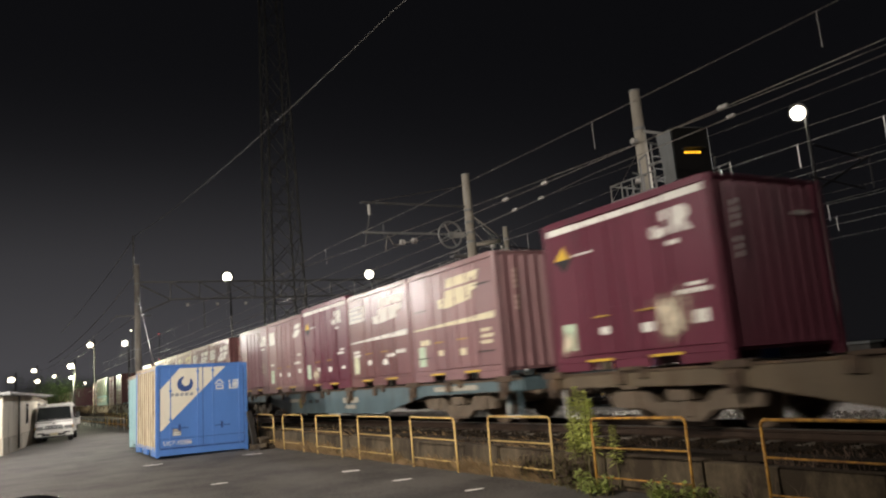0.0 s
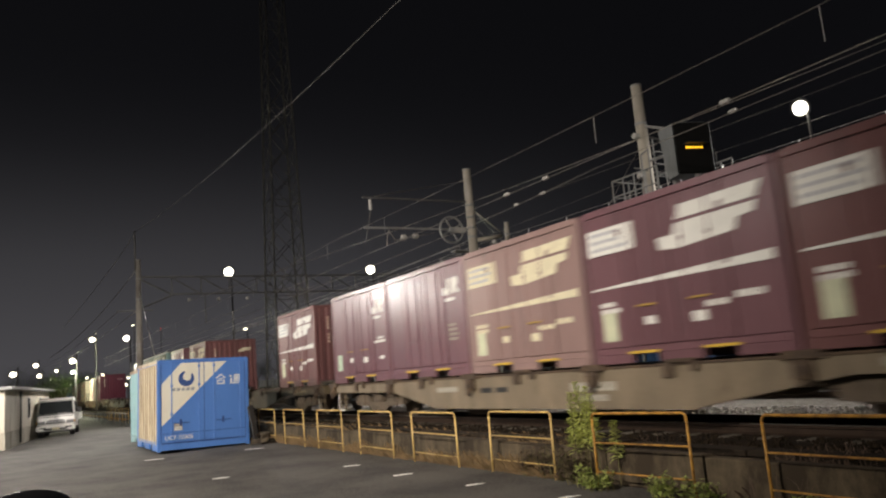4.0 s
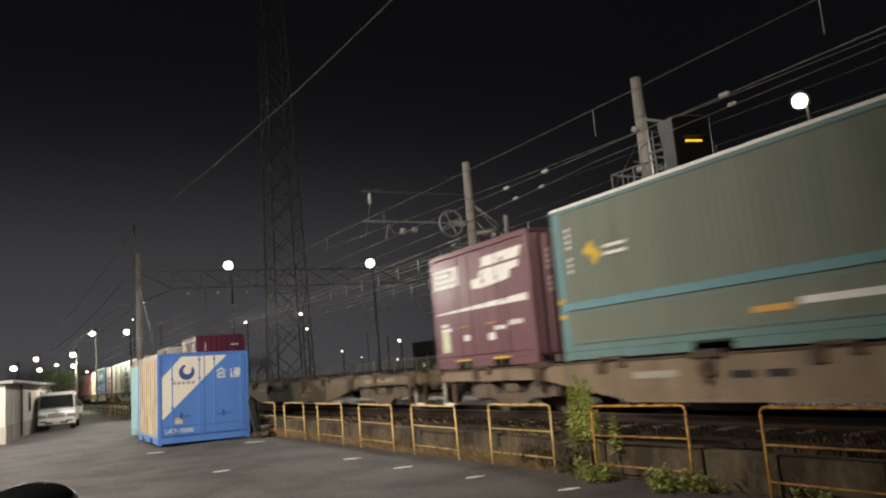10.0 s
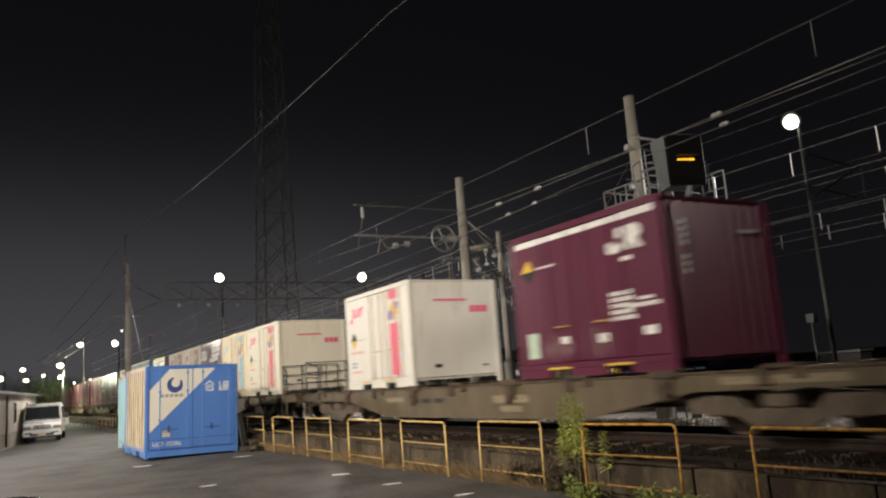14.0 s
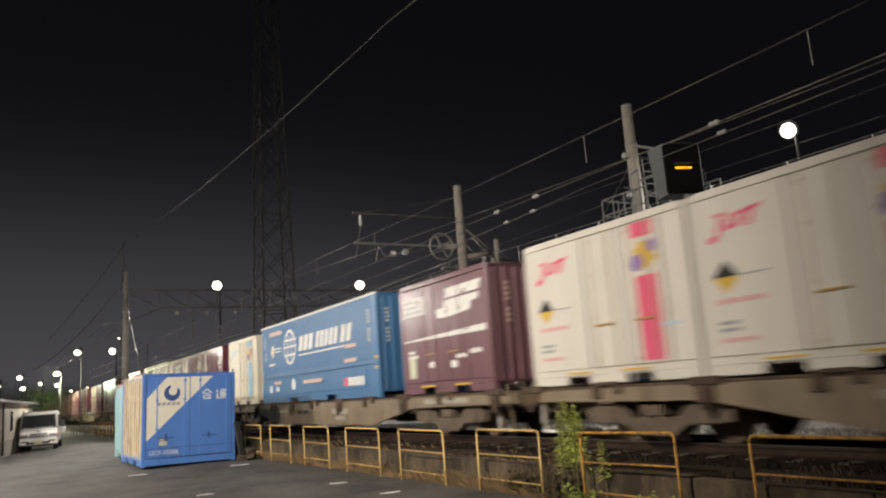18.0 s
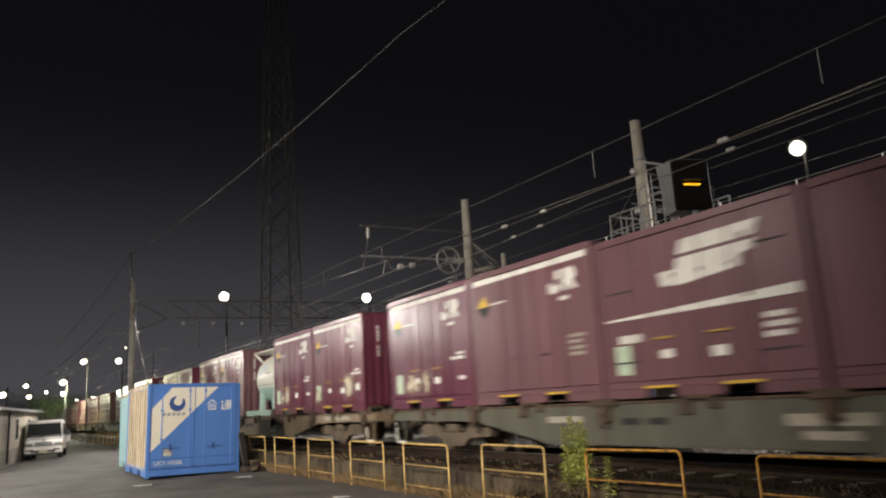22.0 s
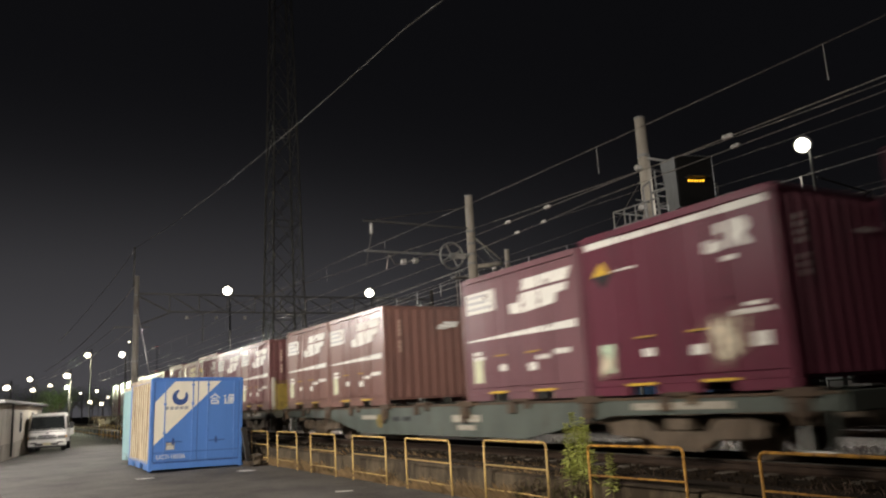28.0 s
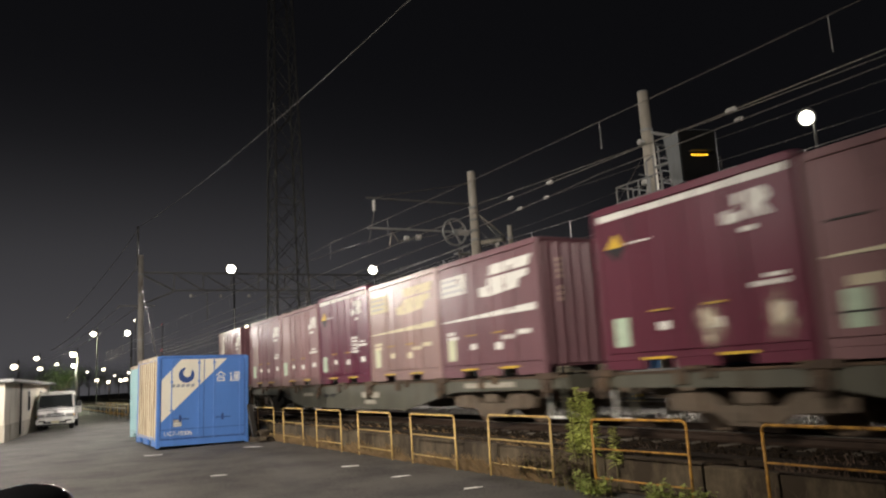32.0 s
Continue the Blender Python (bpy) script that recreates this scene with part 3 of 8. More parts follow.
def box_container(name, label, paint, style, emblem, seed, height=2.5):
    """A twelve-foot container with side doors. style: old (panel, slanted emblem, line), plain (emblem), striped (white band, warning diamond)."""
    bare = seed in (32, 35, 44)
    t, l, w = container_frame(name, label, 3.715, 2.45, height, paint)
    f = -w
    ribbed_end(l - 0.07, 1, 2.24, 0.2, height - 0.1, 9, 0.055, paint, t)
    ribbed_end(-l + 0.06, -1, 2.24, 0.2, height - 0.1, 9, 0.055, paint, t)
    # side wall panels, doors and their gear
    for x0, x1 in ((-l + 0.11, -1.02), (1.02, l - 0.11)):
        part("side_panel", boxes((x0, f + 0.015, 0.28, x1, f + 0.05, height - 0.12), bevel=0.006), paint, t)
    for x0, x1, sx in ((-0.99, -0.012, -1), (0.012, 0.99, 1)):
        d = part("door", boxes((x0, f + 0.004, 0.28, x1, f + 0.05, height - 0.13), bevel=0.01), paint, t)
        for x in (x0 + 0.24, x1 - 0.24):
            bm = tubes(((x, f - 0.006, 0.24), (x, f - 0.006, height - 0.16), 0.012), n=6)
            for z in (0.35, 1.0, 1.7, height - 0.3):
                box(bm, x - 0.035, f - 0.016, z, x + 0.035, f + 0.006, z + 0.06)
            part("lock_rod", bm, paint, d)
        part("door_handle", boxes((x0 + 0.26, f - 0.032, 0.86, x0 + 0.62, f - 0.012, 0.885)), paint if bare else "dull_gold", d, "" if bare else "dull yellow latch handle")
        for z in (0.5, 1.25, 2.0):
            part("hinge", boxes((x0 - 0.03 if sx < 0 else x1 - 0.05, f - 0.014, z, x0 + 0.05 if sx < 0 else x1 + 0.03, f + 0.006, z + 0.1)), paint, d)
    for x in (-0.72, 0.72):
        part("pocket_edge", boxes((x - 0.3, f - 0.007, 0.168, x + 0.3, f + 0.004, 0.205)), "yellow", t, "yellow line over the fork pocket")
    y = f + 0.0035
    e = emblem
    if style == "old":
        decal("white_panel", [rect(-1.69, 1.75, -0.66, 2.17)], e, t, f - 0.002, "off-white panel with faint lines")
        decal("panel_writing", text_rows(-1.62, 2.06, 0.88, 3, 0.055, 0.12, seed + 7), "panel_ink", t, f - 0.005)
        decal("emblem", [[(0.18, 2.00), (1.55, 2.02), (1.66, 2.22), (0.26, 2.20)], [(-0.16, 1.62), (0.20, 1.59), (1.18, 1.66), (1.24, 1.82), (1.50, 1.84), (1.54, 1.97), (0.16, 1.95), (0.12, 1.80), (-0.20, 1.80)]], e, t, f + 0.0, "off-white slanted company emblem")
        decal("long_stripe", [[(-1.70, 1.20), (1.70, 1.19), (1.70, 1.325), (-1.70, 1.225)]], e, t, f - 0.001)
        decal("notice", text_rows(-1.55, 0.92, 0.42, 2, 0.07, 0.10, seed), e, t, f + 0.012)
        decal("notice", text_rows(1.05, 0.78, 0.55, 1, 0.09, 0.10, seed + 1), e, t, f + 0.012)
        decal("small_mark", text_rows(0.55, 0.72, 0.5, 1, 0.08, 0.1, seed + 4), e, t, f + 0.0)
    elif style == "short":
        decal("white_panel", [rect(-1.68, 1.72, -1.05, 2.16)], e, t, f + 0.012, "off-white panel with faint lines")
        decal("emblem", [[(1.10, 2.06), (1.62, 2.08), (1.68, 2.22), (1.16, 2.20)], [(0.98, 1.80), (1.14, 1.78), (1.52, 1.84), (1.56, 1.93), (1.64, 1.95), (1.66, 2.03), (1.12, 2.01), (1.10, 1.92), (0.97, 1.92)]], e, t, f + 0.012, "off-white slanted company emblem")
        decal("notice", text_rows(-1.6, 0.98, 0.40, 1, 0.07, 0.10, seed), e, t, f + 0.012)
        decal("notice", text_rows(1.02, 0.92, 0.66, 1, 0.075, 0.10, seed + 1), e, t, f + 0.012)
        decal("notice", [rect(1.36, 1.18, 1.60, 1.25)], e, t, f + 0.012)
        decal("notice", [rect(1.38, 0.62, 1.60, 0.76)], e, t, f + 0.012)
    elif style == "no_panel":
        decal("emblem", [[(-0.12, 2.00), (1.15, 2.02), (1.26, 2.22), (-0.04, 2.20)], [(-0.46, 1.60), (-0.10, 1.57), (0.88, 1.66), (0.94, 1.82), (1.12, 1.84), (1.15, 1.97), (-0.14, 1.95), (-0.18, 1.80), (-0.50, 1.80)]], e, t, f + 0.0, "off-white slanted company emblem")
        decal("long_stripe", [[(-1.70, 1.20), (1.70, 1.19), (1.70, 1.325), (-1.70, 1.225)]], e, t, f - 0.001)
        decal("notice", text_rows(-1.45, 0.85, 0.7, 1, 0.12, 0.10, seed), e, t, f + 0.012)
        decal("data_table", text_rows(1.15, 0.95, 0.42, 3, 0.07, 0.12, seed + 2), e, t, f + 0.012)
        for x, z in ((-1.62, 1.62), (1.02, 1.9), (-1.62, 0.55), (1.02, 0.55)):
            part("vent_slit", boxes((x, f - 0.004, z, x + 0.55, f + 0.016, z + 0.024)), "dark_steel", t)
    else:
        # a hooked stroke and a notched block beside it
        ex, ez, k = (0.70, 1.88, 0.66) if style == "striped" else (0.96, 1.77, 0.60)
        letters = ([(0, 0), (0.36, -0.03), (0.50, 0.06), (0.54, 0.56), (0.36, 0.56), (0.34, 0.18), (0.2, 0.17), (0.2, 0.26), (0, 0.26)],
                   [(0.64, 0), (0.80, 0), (0.84, 0.2), (0.98, 0), (1.18, 0), (1.03, 0.22), (1.16, 0.34), (1.12, 0.50), (0.98, 0.58), (0.66, 0.56)])
        decal("emblem", [[(ex + k * u, ez + k * v) for u, v in pts] for pts in letters], e, t, f + (0.012 if style != "striped" else -0.001), "white company emblem")
        decal("emblem_base", [rect(ex + 0.1, ez - 0.15, ex + 0.5, ez - 0.085)], e, t, f + 0.012)
        if bare:
            decal("data_table", text_rows(1.12, 1.08, 0.44, 4, 0.055, 0.10, seed), "plate_grey", t, f + 0.012)
        else:
            decal("notice", text_rows(1.03, 1.0, 0.66, 1, 0.065, 0.11, seed), e, t, f + 0.012)
            decal("notice", [rect(1.25, 1.10, 1.55, 1.15)], e, t, f + 0.012)
            decal("notice", [rect(1.30, 0.58, 1.56, 0.66 + 0.05 * (seed % 3))], e, t, f + 0.012)
        if seed == 43:
            decal("data_table", text_rows(0.66, 1.22, 0.52, 5, 0.065, 0.095, 9), e, t, f - 0.001)
        if style == "striped":
            for x0, x1 in ((-1.72, -0.98), (0.98, 1.74)):
                decal("top_stripe", [rect(x0, height - 0.23, x1, height - 0.125)], e, t, f + 0.012, "white band under the roof")
            decal("top_stripe", [rect(-0.96, height - 0.23, 0.96, height - 0.14)], e, t, f + 0.0005)
            decal("warning_diamond", [[(-1.60, 1.92), (-1.36, 1.92), (-1.36, 2.14)], [(-1.36, 2.14), (-1.36, 1.92), (-1.20, 1.92)]], "yellow", t, f + 0.012, "yellow half of the height warning")
            decal("warning_diamond", [[(-1.60, 1.92), (-1.36, 1.70), (-1.14, 1.92)]], "black", t, f + 0.012, "black half of the height warning")
            decal("leader_line", [rect(-1.12, 1.93, -1.03, 1.96), rect(-0.98, 1.93, -0.62, 1.96)], e, t, f + 0.0005)
    if not bare:
        decal("inspection_label", [rect(-1.55, 0.38, -1.24, 0.82)], "green_mark" if style != "old" else "card_mark", t, f + 0.012, "pale printed card in its holder")
        decal("caution_label", [rect(-0.62, 0.58, -0.40, 0.70)], e, t, f + 0.0)
        decal("caution_label", [rect(0.30, 0.54, 0.54, 0.68)], e, t, f + 0.0)
    worn = {41: ((0.95, 0.68, 0.62, 0.55), (-1.40, 0.48, 0.30, 0.34)), 42: ((-0.75, 0.50, 0.45, 0.32),), 43: ((-0.75, 0.52, 0.85, 0.36), (0.35, 0.55, 0.55, 0.34)),
            36: ((1.32, 0.85, 0.4, 0.55), (-1.3, 0.55, 0.36, 0.38), (-0.6, 0.6, 0.2, 0.3)), 47: ((1.42, 0.58, 0.32, 0.44), (0.35, 0.58, 0.40, 0.40)),
            48: ((-0.88, 0.58, 0.30, 0.40), (-0.42, 0.66, 0.32, 0.52)), 45: ((-0.75, 0.55, 0.62, 0.42), (-0.1, 0.6, 0.45, 0.45)), 46: ((0.12, 0.6, 0.25, 0.42), (1.48, 0.66, 0.3, 0.4))}
    for cx, cz, rx, rz in worn.get(seed, ()):
        decal("worn_patch", [rect(cx - rx, max(0.2, cz - rz), min(1.72, cx + rx), cz + rz)], "faint_smear" if seed == 43 else "smudge", t, f - 0.018, "pale patch of worn paint")
    if seed in (45, 48):
        for x, z in ((-0.52, 1.45), (0.10, 1.5)):
            decal("rub_mark", [rect(x - 0.14, z - 0.45, x + 0.14, z + 0.45)], "faint_smear", t, f - 0.019)
    # upright marks and a maker's mark on the front end
    rows = []
    z = height - 0.45
    for i in range(8):
        if i != 4:
            rows.append((-0.80, z, -0.735, z + 0.075))
        z -= 0.105
    end_decal("upright_mark", rows, "salmon_mark" if style != "striped" else e, t, l + 0.001)
    end_decal("end_mark", [(0.50, height - 0.54, 0.88, height - 0.49)] if style not in ("old", "no_panel") else [(0.52, height - 0.47, 0.98, height - 0.41), (0.38, height - 0.55, 0.92, height - 0.48), (0.34, height - 0.60, 0.66, height - 0.56)], e, t, l + 0.001)
    return t


def reefer(name, label, paint, mark, seed):
    """A smooth-walled insulated container with a coloured upright band."""
    t, l, w = container_frame(name, label, 3.715, 2.45, 2.5, paint)
    f = -w
    part("side_skin", boxes((-l + 0.11, f + 0.012, 0.28, -0.35, f + 0.05, 2.38), bevel=0.008), paint, t)
    for x0, x1 in ((-0.33, 0.50), (0.52, 1.36)):
        d = part("door", boxes((x0, f + 0.002, 0.28, x1, f + 0.05, 2.37), bevel=0.012), paint, t)
        for x in (x0 + 0.2, x1 - 0.2):
            part("lock_rod", tubes(((x, f - 0.016, 0.24), (x, f - 0.016, 2.36), 0.013), n=6), "rod_tan", d, "dirt-stained lock rod")
        part("door_handle", boxes((x0 + 0.2, f - 0.032, 0.92, x0 + 0.6, f - 0.012, 0.945)), "dull_gold", d, "dull yellow latch handle")
        for z in (0.34, 1.02, 1.72, 2.24):
            part("rod_guide", boxes((x0 + 0.165, f - 0.022, z, x0 + 0.235, f + 0.004, z + 0.05), bevel=0.006), "rod_tan", d)
    part("side_skin", boxes((1.38, f + 0.012, 0.28, l - 0.11, f + 0.05, 2.38), bevel=0.008), paint, t)
    for x in (-0.34, 0.51, 1.37):
        part("door_gasket", boxes((x - 0.008, f + 0.001, 0.28, x + 0.008, f + 0.04, 2.375)), "gasket_brown", t, "brown-stained door seal")
    part("door_gasket", boxes((-0.33, f + 0.001, 0.272, 1.36, f + 0.04, 0.279)), "gasket_brown", t)
    part("end_wall", boxes((l - 0.07, -1.13, 0.2, l - 0.02, 1.13, 2.40), bevel=0.01), paint, t)
    part("end_wall", boxes((-l + 0.02, -1.13, 0.2, -l + 0.07, 1.13, 2.40), bevel=0.01), paint, t)
    x0 = 0.83
    thin = "thin_pink" if mark == "pink_mark" else "thin_blue"
    decal("coloured_band", [rect(x0, 2.14, x0 + 0.42, 2.36), rect(x0, 0.32, x0 + 0.42, 1.56)], mark, t, f + 0.0, "upright coloured band on the doors")
    decal("flower_mark", [[(x0 + 0.23 + 0.26 * math.cos(a) * k, 1.86 + 0.24 * math.sin(a) * k) for a, k in [(2 * math.pi * i / 16, 1.0 if i % 2 else 0.72) for i in range(16)]]], "yellow", t, f - 0.0005, "yellow and purple flower mark")
    decal("flower_mark", [[(x0 - 0.05, 1.66), (x0 + 0.10, 1.62), (x0 + 0.20, 1.76), (x0 + 0.12, 1.90), (x0 - 0.03, 1.86)], [(x0 + 0.30, 1.90), (x0 + 0.44, 1.88), (x0 + 0.47, 2.02), (x0 + 0.36, 2.08), (x0 + 0.27, 2.0)]], "purple_mark", t, f - 0.002)
    # a slanted hook, a notched block and a hammer-shaped stroke
    red = mark if mark == "pink_mark" else "thin_blue"
    for shape in ([(-1.56, 1.78), (-1.44, 1.76), (-1.36, 1.86), (-1.26, 2.16), (-1.42, 2.14), (-1.40, 2.10), (-1.34, 2.10), (-1.43, 1.86), (-1.54, 1.86)],
                  [(-1.28, 1.90), (-1.08, 1.92), (-1.00, 2.00), (-0.98, 2.10), (-1.18, 2.12), (-1.08, 2.06), (-1.12, 1.97), (-1.20, 1.96), (-1.18, 2.12), (-1.26, 2.04)],
                  [(-0.96, 1.90), (-0.87, 1.90), (-0.80, 2.09), (-0.72, 2.10), (-0.70, 2.16), (-0.98, 2.13), (-0.99, 2.08), (-0.90, 2.08)]):
        decal("company_mark", [shape], red, t, f + 0.009)
    decal("warning_diamond", [[(-1.36, 1.52), (-1.56, 1.30), (-1.16, 1.30)]], "black", t, f + 0.009)
    decal("warning_diamond", [[(-1.36, 1.08), (-1.16, 1.30), (-1.56, 1.30)]], "yellow", t, f + 0.009)
    decal("leader_line", [rect(-1.12, 1.29, -0.72, 1.31)], "grey_mark", t, f + 0.009)
    decal("small_writing", text_rows(-1.55, 0.95, 0.75, 1, 0.07, 0.1, seed) + text_rows(-1.55, 0.45, 0.7, 1, 0.06, 0.1, seed + 1), thin, t, f + 0.009)
    decal("small_writing", text_rows(-1.55, 0.68, 0.3, 2, 0.05, 0.09, seed + 2), "grey_mark", t, f + 0.009)
    decal("small_writing", text_rows(1.24, 0.78, 0.36, 1, 0.06, 0.1, seed + 3), "thin_blue", t, f - 0.001)
    decal("pocket_edge", [rect(-0.95, 0.2, -0.35, 0.23), rect(0.3, 0.2, 0.95, 0.23)], "yellow", t, f - 0.002)
    end_decal("end_mark", [(-0.55, 1.98, 0.35, 2.03)], mark, t, l - 0.016)
    end_decal("company_mark", [(0.45, 1.70, 0.58, 1.87), (0.61, 1.70, 0.76, 1.87), (0.79, 1.70, 0.94, 1.87)], mark, t, l - 0.016)
    end_decal("vent", [(-0.62, 0.42, -0.44, 0.50), (0.7, 0.4, 0.86, 0.44)], "dark_steel", t, l - 0.014)
    return t


def long_container(name, label, paint, trim, blue):
    """A thirty-one-foot container with fine upright ribs, 9.41 m long."""
    height = 2.62
    t, l, w = container_frame(name, label, 9.41, 2.49, height, paint, trim=trim)
    f = -w
    bm = bmesh.new()
    n = 66
    step = (2 * l - 0.3) / n
    prof = []
    for i in range(n):
        x = -l + 0.15 + i * step
        prof += [(x, 0.0), (x + 0.3 * step, 0.0), (x + 0.42 * step, 0.022), (x + 0.86 * step, 0.022)]
    prof.append((l - 0.15, 0.0))
    for z0, z1 in ((0.98, height - 0.11),):
        cols = [(bm.verts.new((x, f + 0.03 - d, z0)), bm.verts.new((x, f + 0.03 - d, z1))) for x, d in prof]
        for a, b in zip(cols, cols[1:]):
            bm.faces.new((a[0], b[0], b[1], a[1]))
    part("ribbed_side", bm, paint, t)
    part("lower_panel", boxes((-l + 0.12, f + 0.004, 0.27, l - 0.12, f + 0.05, 0.84), bevel=0.01), paint, t)
    part("waist_band", boxes((-l + 0.1, f - 0.004, 0.85, l - 0.1, f + 0.04, 0.98), bevel=0.008), "teal_trim" if not blue else paint, t)
    part("panel_frame", boxes((-l + 0.3, f - 0.006, 0.30, l - 0.75, f + 0.006, 0.325), (-l + 0.3, f - 0.006, 0.78, l - 0.75, f + 0.006, 0.80), (l - 0.77, f - 0.006, 0.30, l - 0.75, f + 0.006, 0.80)), trim, t)
    part("roof_edge", boxes((-l, f - 0.012, height - 0.05, l, f + 0.05, height + 0.004), bevel=0.006), "white_mark", t, "bright roof edge")
    for x in (-l + 0.06, l - 0.2):
        part("corner_panel", boxes((x, f - 0.01, 0.2, x + 0.14, f + 0.03, height - 0.1), bevel=0.01), trim if blue else "teal_trim", t)
    ribbed_end(l - 0.05, 1, 2.26, 0.2, height - 0.1, 9, 0.018, paint if blue else "green_end", t)
    ribbed_end(-l + 0.06, -1, 2.26, 0.2, height - 0.1, 7, 0.04, paint, t)
    rows = []
    z = height - 0.45
    for i in range(9):
        if i not in (4,):
            rows.append((-0.98, z, -0.91, z + 0.06))
        z -= 0.10
    end_decal("upright_mark", rows, "white_mark", t, l - 0.012)
    end_decal("hazard_square", [(-0.55, 1.02, -0.3, 1.2)], "yellow" if not blue else "white_mark", t, l - 0.012)
    end_decal("small_writing", [(-0.35, 0.82, 0.05, 0.87)] if not blue else [(-0.35, 0.62, 0.0, 0.72)], "white_mark", t, l - 0.012)
    decal("upright_mark", [rect(l - 0.54, height - 0.44 - 0.095 * i, l - 0.45, height - 0.38 - 0.095 * i) for i in range(9) if i != 4], "white_mark", t, f - 0.002)
    decal("upright_mark", [rect(-l + 0.37, height - 0.45 - 0.10 * i, -l + 0.44, height - 0.39 - 0.10 * i) for i in range(8) if i != 4], "white_mark", t, f - 0.002)
    for x in (l - 0.1, -l + 0.1):
        for z in (0.72, 0.98):
            part("latch", boxes((x - 0.07, f - 0.03, z, x + 0.07, f + 0.004, z + 0.07)), "yellow", t, "yellow locking latch")
    if blue:
        # a globe of bars, slanted blocks, small labels
        cx, cz, r = -l + 2.92, 1.76, 0.56
        ring = [[(cx + r0 * math.cos(a0), cz + r0 * math.sin(a0)), (cx + r0 * math.cos(a1), cz + r0 * math.sin(a1)), (cx + r1 * math.cos(a1), cz + r1 * math.sin(a1)), (cx + r1 * math.cos(a0), cz + r1 * math.sin(a0))]
                for i in range(24) for r0, r1 in ((r - 0.08, r),) for a0, a1 in ((2 * math.pi * i / 24, 2 * math.pi * (i + 1) / 24),)]
        decal("globe_mark", ring + [rect(cx - 0.52, cz + 0.2, cx + 0.60, cz + 0.25, 0.04), rect(cx - 0.60, cz - 0.02, cx + 0.56, cz + 0.04, 0.04), rect(cx - 0.52, cz - 0.28, cx + 0.5, cz - 0.22, 0.04), rect(cx - 0.2, cz - 0.5, cx - 0.14, cz + 0.5), rect(cx + 0.14, cz - 0.5, cx + 0.2, cz + 0.5)], "white_mark", t, f - 0.002, "white globe emblem")
        words, x = [], -l + 3.72
        for k, count in ((0.43, 3), (0.35, 5), (0.40, 2)):
            for i in range(count):
                words.append(rect(x, 1.56, x + k - 0.12, 2.02, 0.16))
                x += k
            x += 0.14
        decal("slanted_block", words, "white_mark", t, f - 0.002, "row of white slanted blocks")
        decal("underline", [rect(-l + 3.72, 1.42, x - 0.2, 1.46)], "white_mark", t, f - 0.002)
        decal("company_mark", [rect(-l + 0.90, 2.25, -l + 2.16, 2.38)], "salmon_mark", t, f - 0.003)
        decal("company_mark", [[(-l + 1.0, 1.74), (-l + 1.22, 1.52), (-l + 1.44, 1.74), (-l + 1.22, 1.96)], rect(-l + 1.47, 1.78, -l + 2.05, 1.82), rect(-l + 1.47, 1.68, -l + 2.05, 1.72)], "white_mark", t, f - 0.003)
        marks("notice", [rect(-l + 0.85, 1.26, -l + 1.40, 1.33), rect(-l + 0.80, 0.36, -l + 1.05, 0.60), rect(-l + 1.5, 0.40, -l + 1.75, 0.54)], "white_mark", t, f - 0.006)
        marks("notice", [rect(-l + 1.35, 0.62, -l + 2.02, 0.72), rect(-0.6, 0.55, 0.9, 0.66), rect(l - 2.1, 0.98, l - 1.3, 1.08), rect(l - 2.0, 1.36, l - 1.3, 1.46)], "salmon_mark", t, f - 0.022)
        decal("company_mark", [[(-l + 1.24, 1.70), (-l + 1.32, 1.60), (-l + 1.40, 1.72), (-l + 1.30, 1.84)]], "yellow", t, f - 0.008)
        decal("owner_block", [rect(3.0 - 0.2 + 0.26 * i, 0.36, 3.0 + 0.26 * i, 0.58) for i in range(4)], "white_mark", t, f - 0.006)
        decal("owner_mark", [rect(2.5, 0.36, 2.72, 0.58)], "pink_mark", t, f - 0.006)
        decal("round_label", [[(-1.52 + 0.16 * math.cos(a), 0.57 + 0.18 * math.sin(a)) for a in [2 * math.pi * i / 12 for i in range(12)]]], "white_mark", t, f - 0.006)
    else:
        ex, ez, k = l - 1.78, 1.93, 0.84
        letters = ([(0, 0), (0.36, -0.03), (0.52, 0.06), (0.56, 0.52), (0.36, 0.52), (0.34, 0.18), (0.2, 0.17), (0.2, 0.26), (0, 0.26)],
                   [(0.62, 0), (0.80, 0), (0.84, 0.2), (0.98, 0), (1.18, 0), (1.03, 0.22), (1.16, 0.34), (1.12, 0.48), (0.98, 0.54), (0.66, 0.52)])
        decal("emblem", [[(ex + k * u, ez + k * v) for u, v in pts] for pts in letters], "white_mark", t, f - 0.002, "white company emblem")
        decal("emblem_base", [rect(ex + 0.18, ez - 0.20, ex + 0.62, ez - 0.11)], "white_mark", t, f - 0.002)
        decal("warning_arrow", [[(-l + 0.75, 1.78), (-l + 1.0, 1.95), (-l + 1.0, 1.85), (-l + 1.2, 1.7), (-l + 1.0, 1.52), (-l + 0.95, 1.68)]], "yellow", t, f - 0.002, "yellow warning mark")
        marks("notice", [rect(-l + 1.25, 1.76, -l + 1.75, 1.81), rect(-l + 1.25, 1.64, -l + 1.75, 1.69)], "white_mark", t, f - 0.002)
        decal("notice", [rect(-0.15, 0.50, 1.35, 0.59)], "white_mark", t, f - 0.002)
        decal("notice", [rect(-0.85, 0.46, -0.25, 0.54)], "orange_mark", t, f - 0.002)
        decal("round_label", [[(2.28 + 0.13 * math.cos(a), 0.58 + 0.17 * math.sin(a)) for a in [2 * math.pi * i / 12 for i in range(12)]]], "white_mark", t, f - 0.002)
    return t


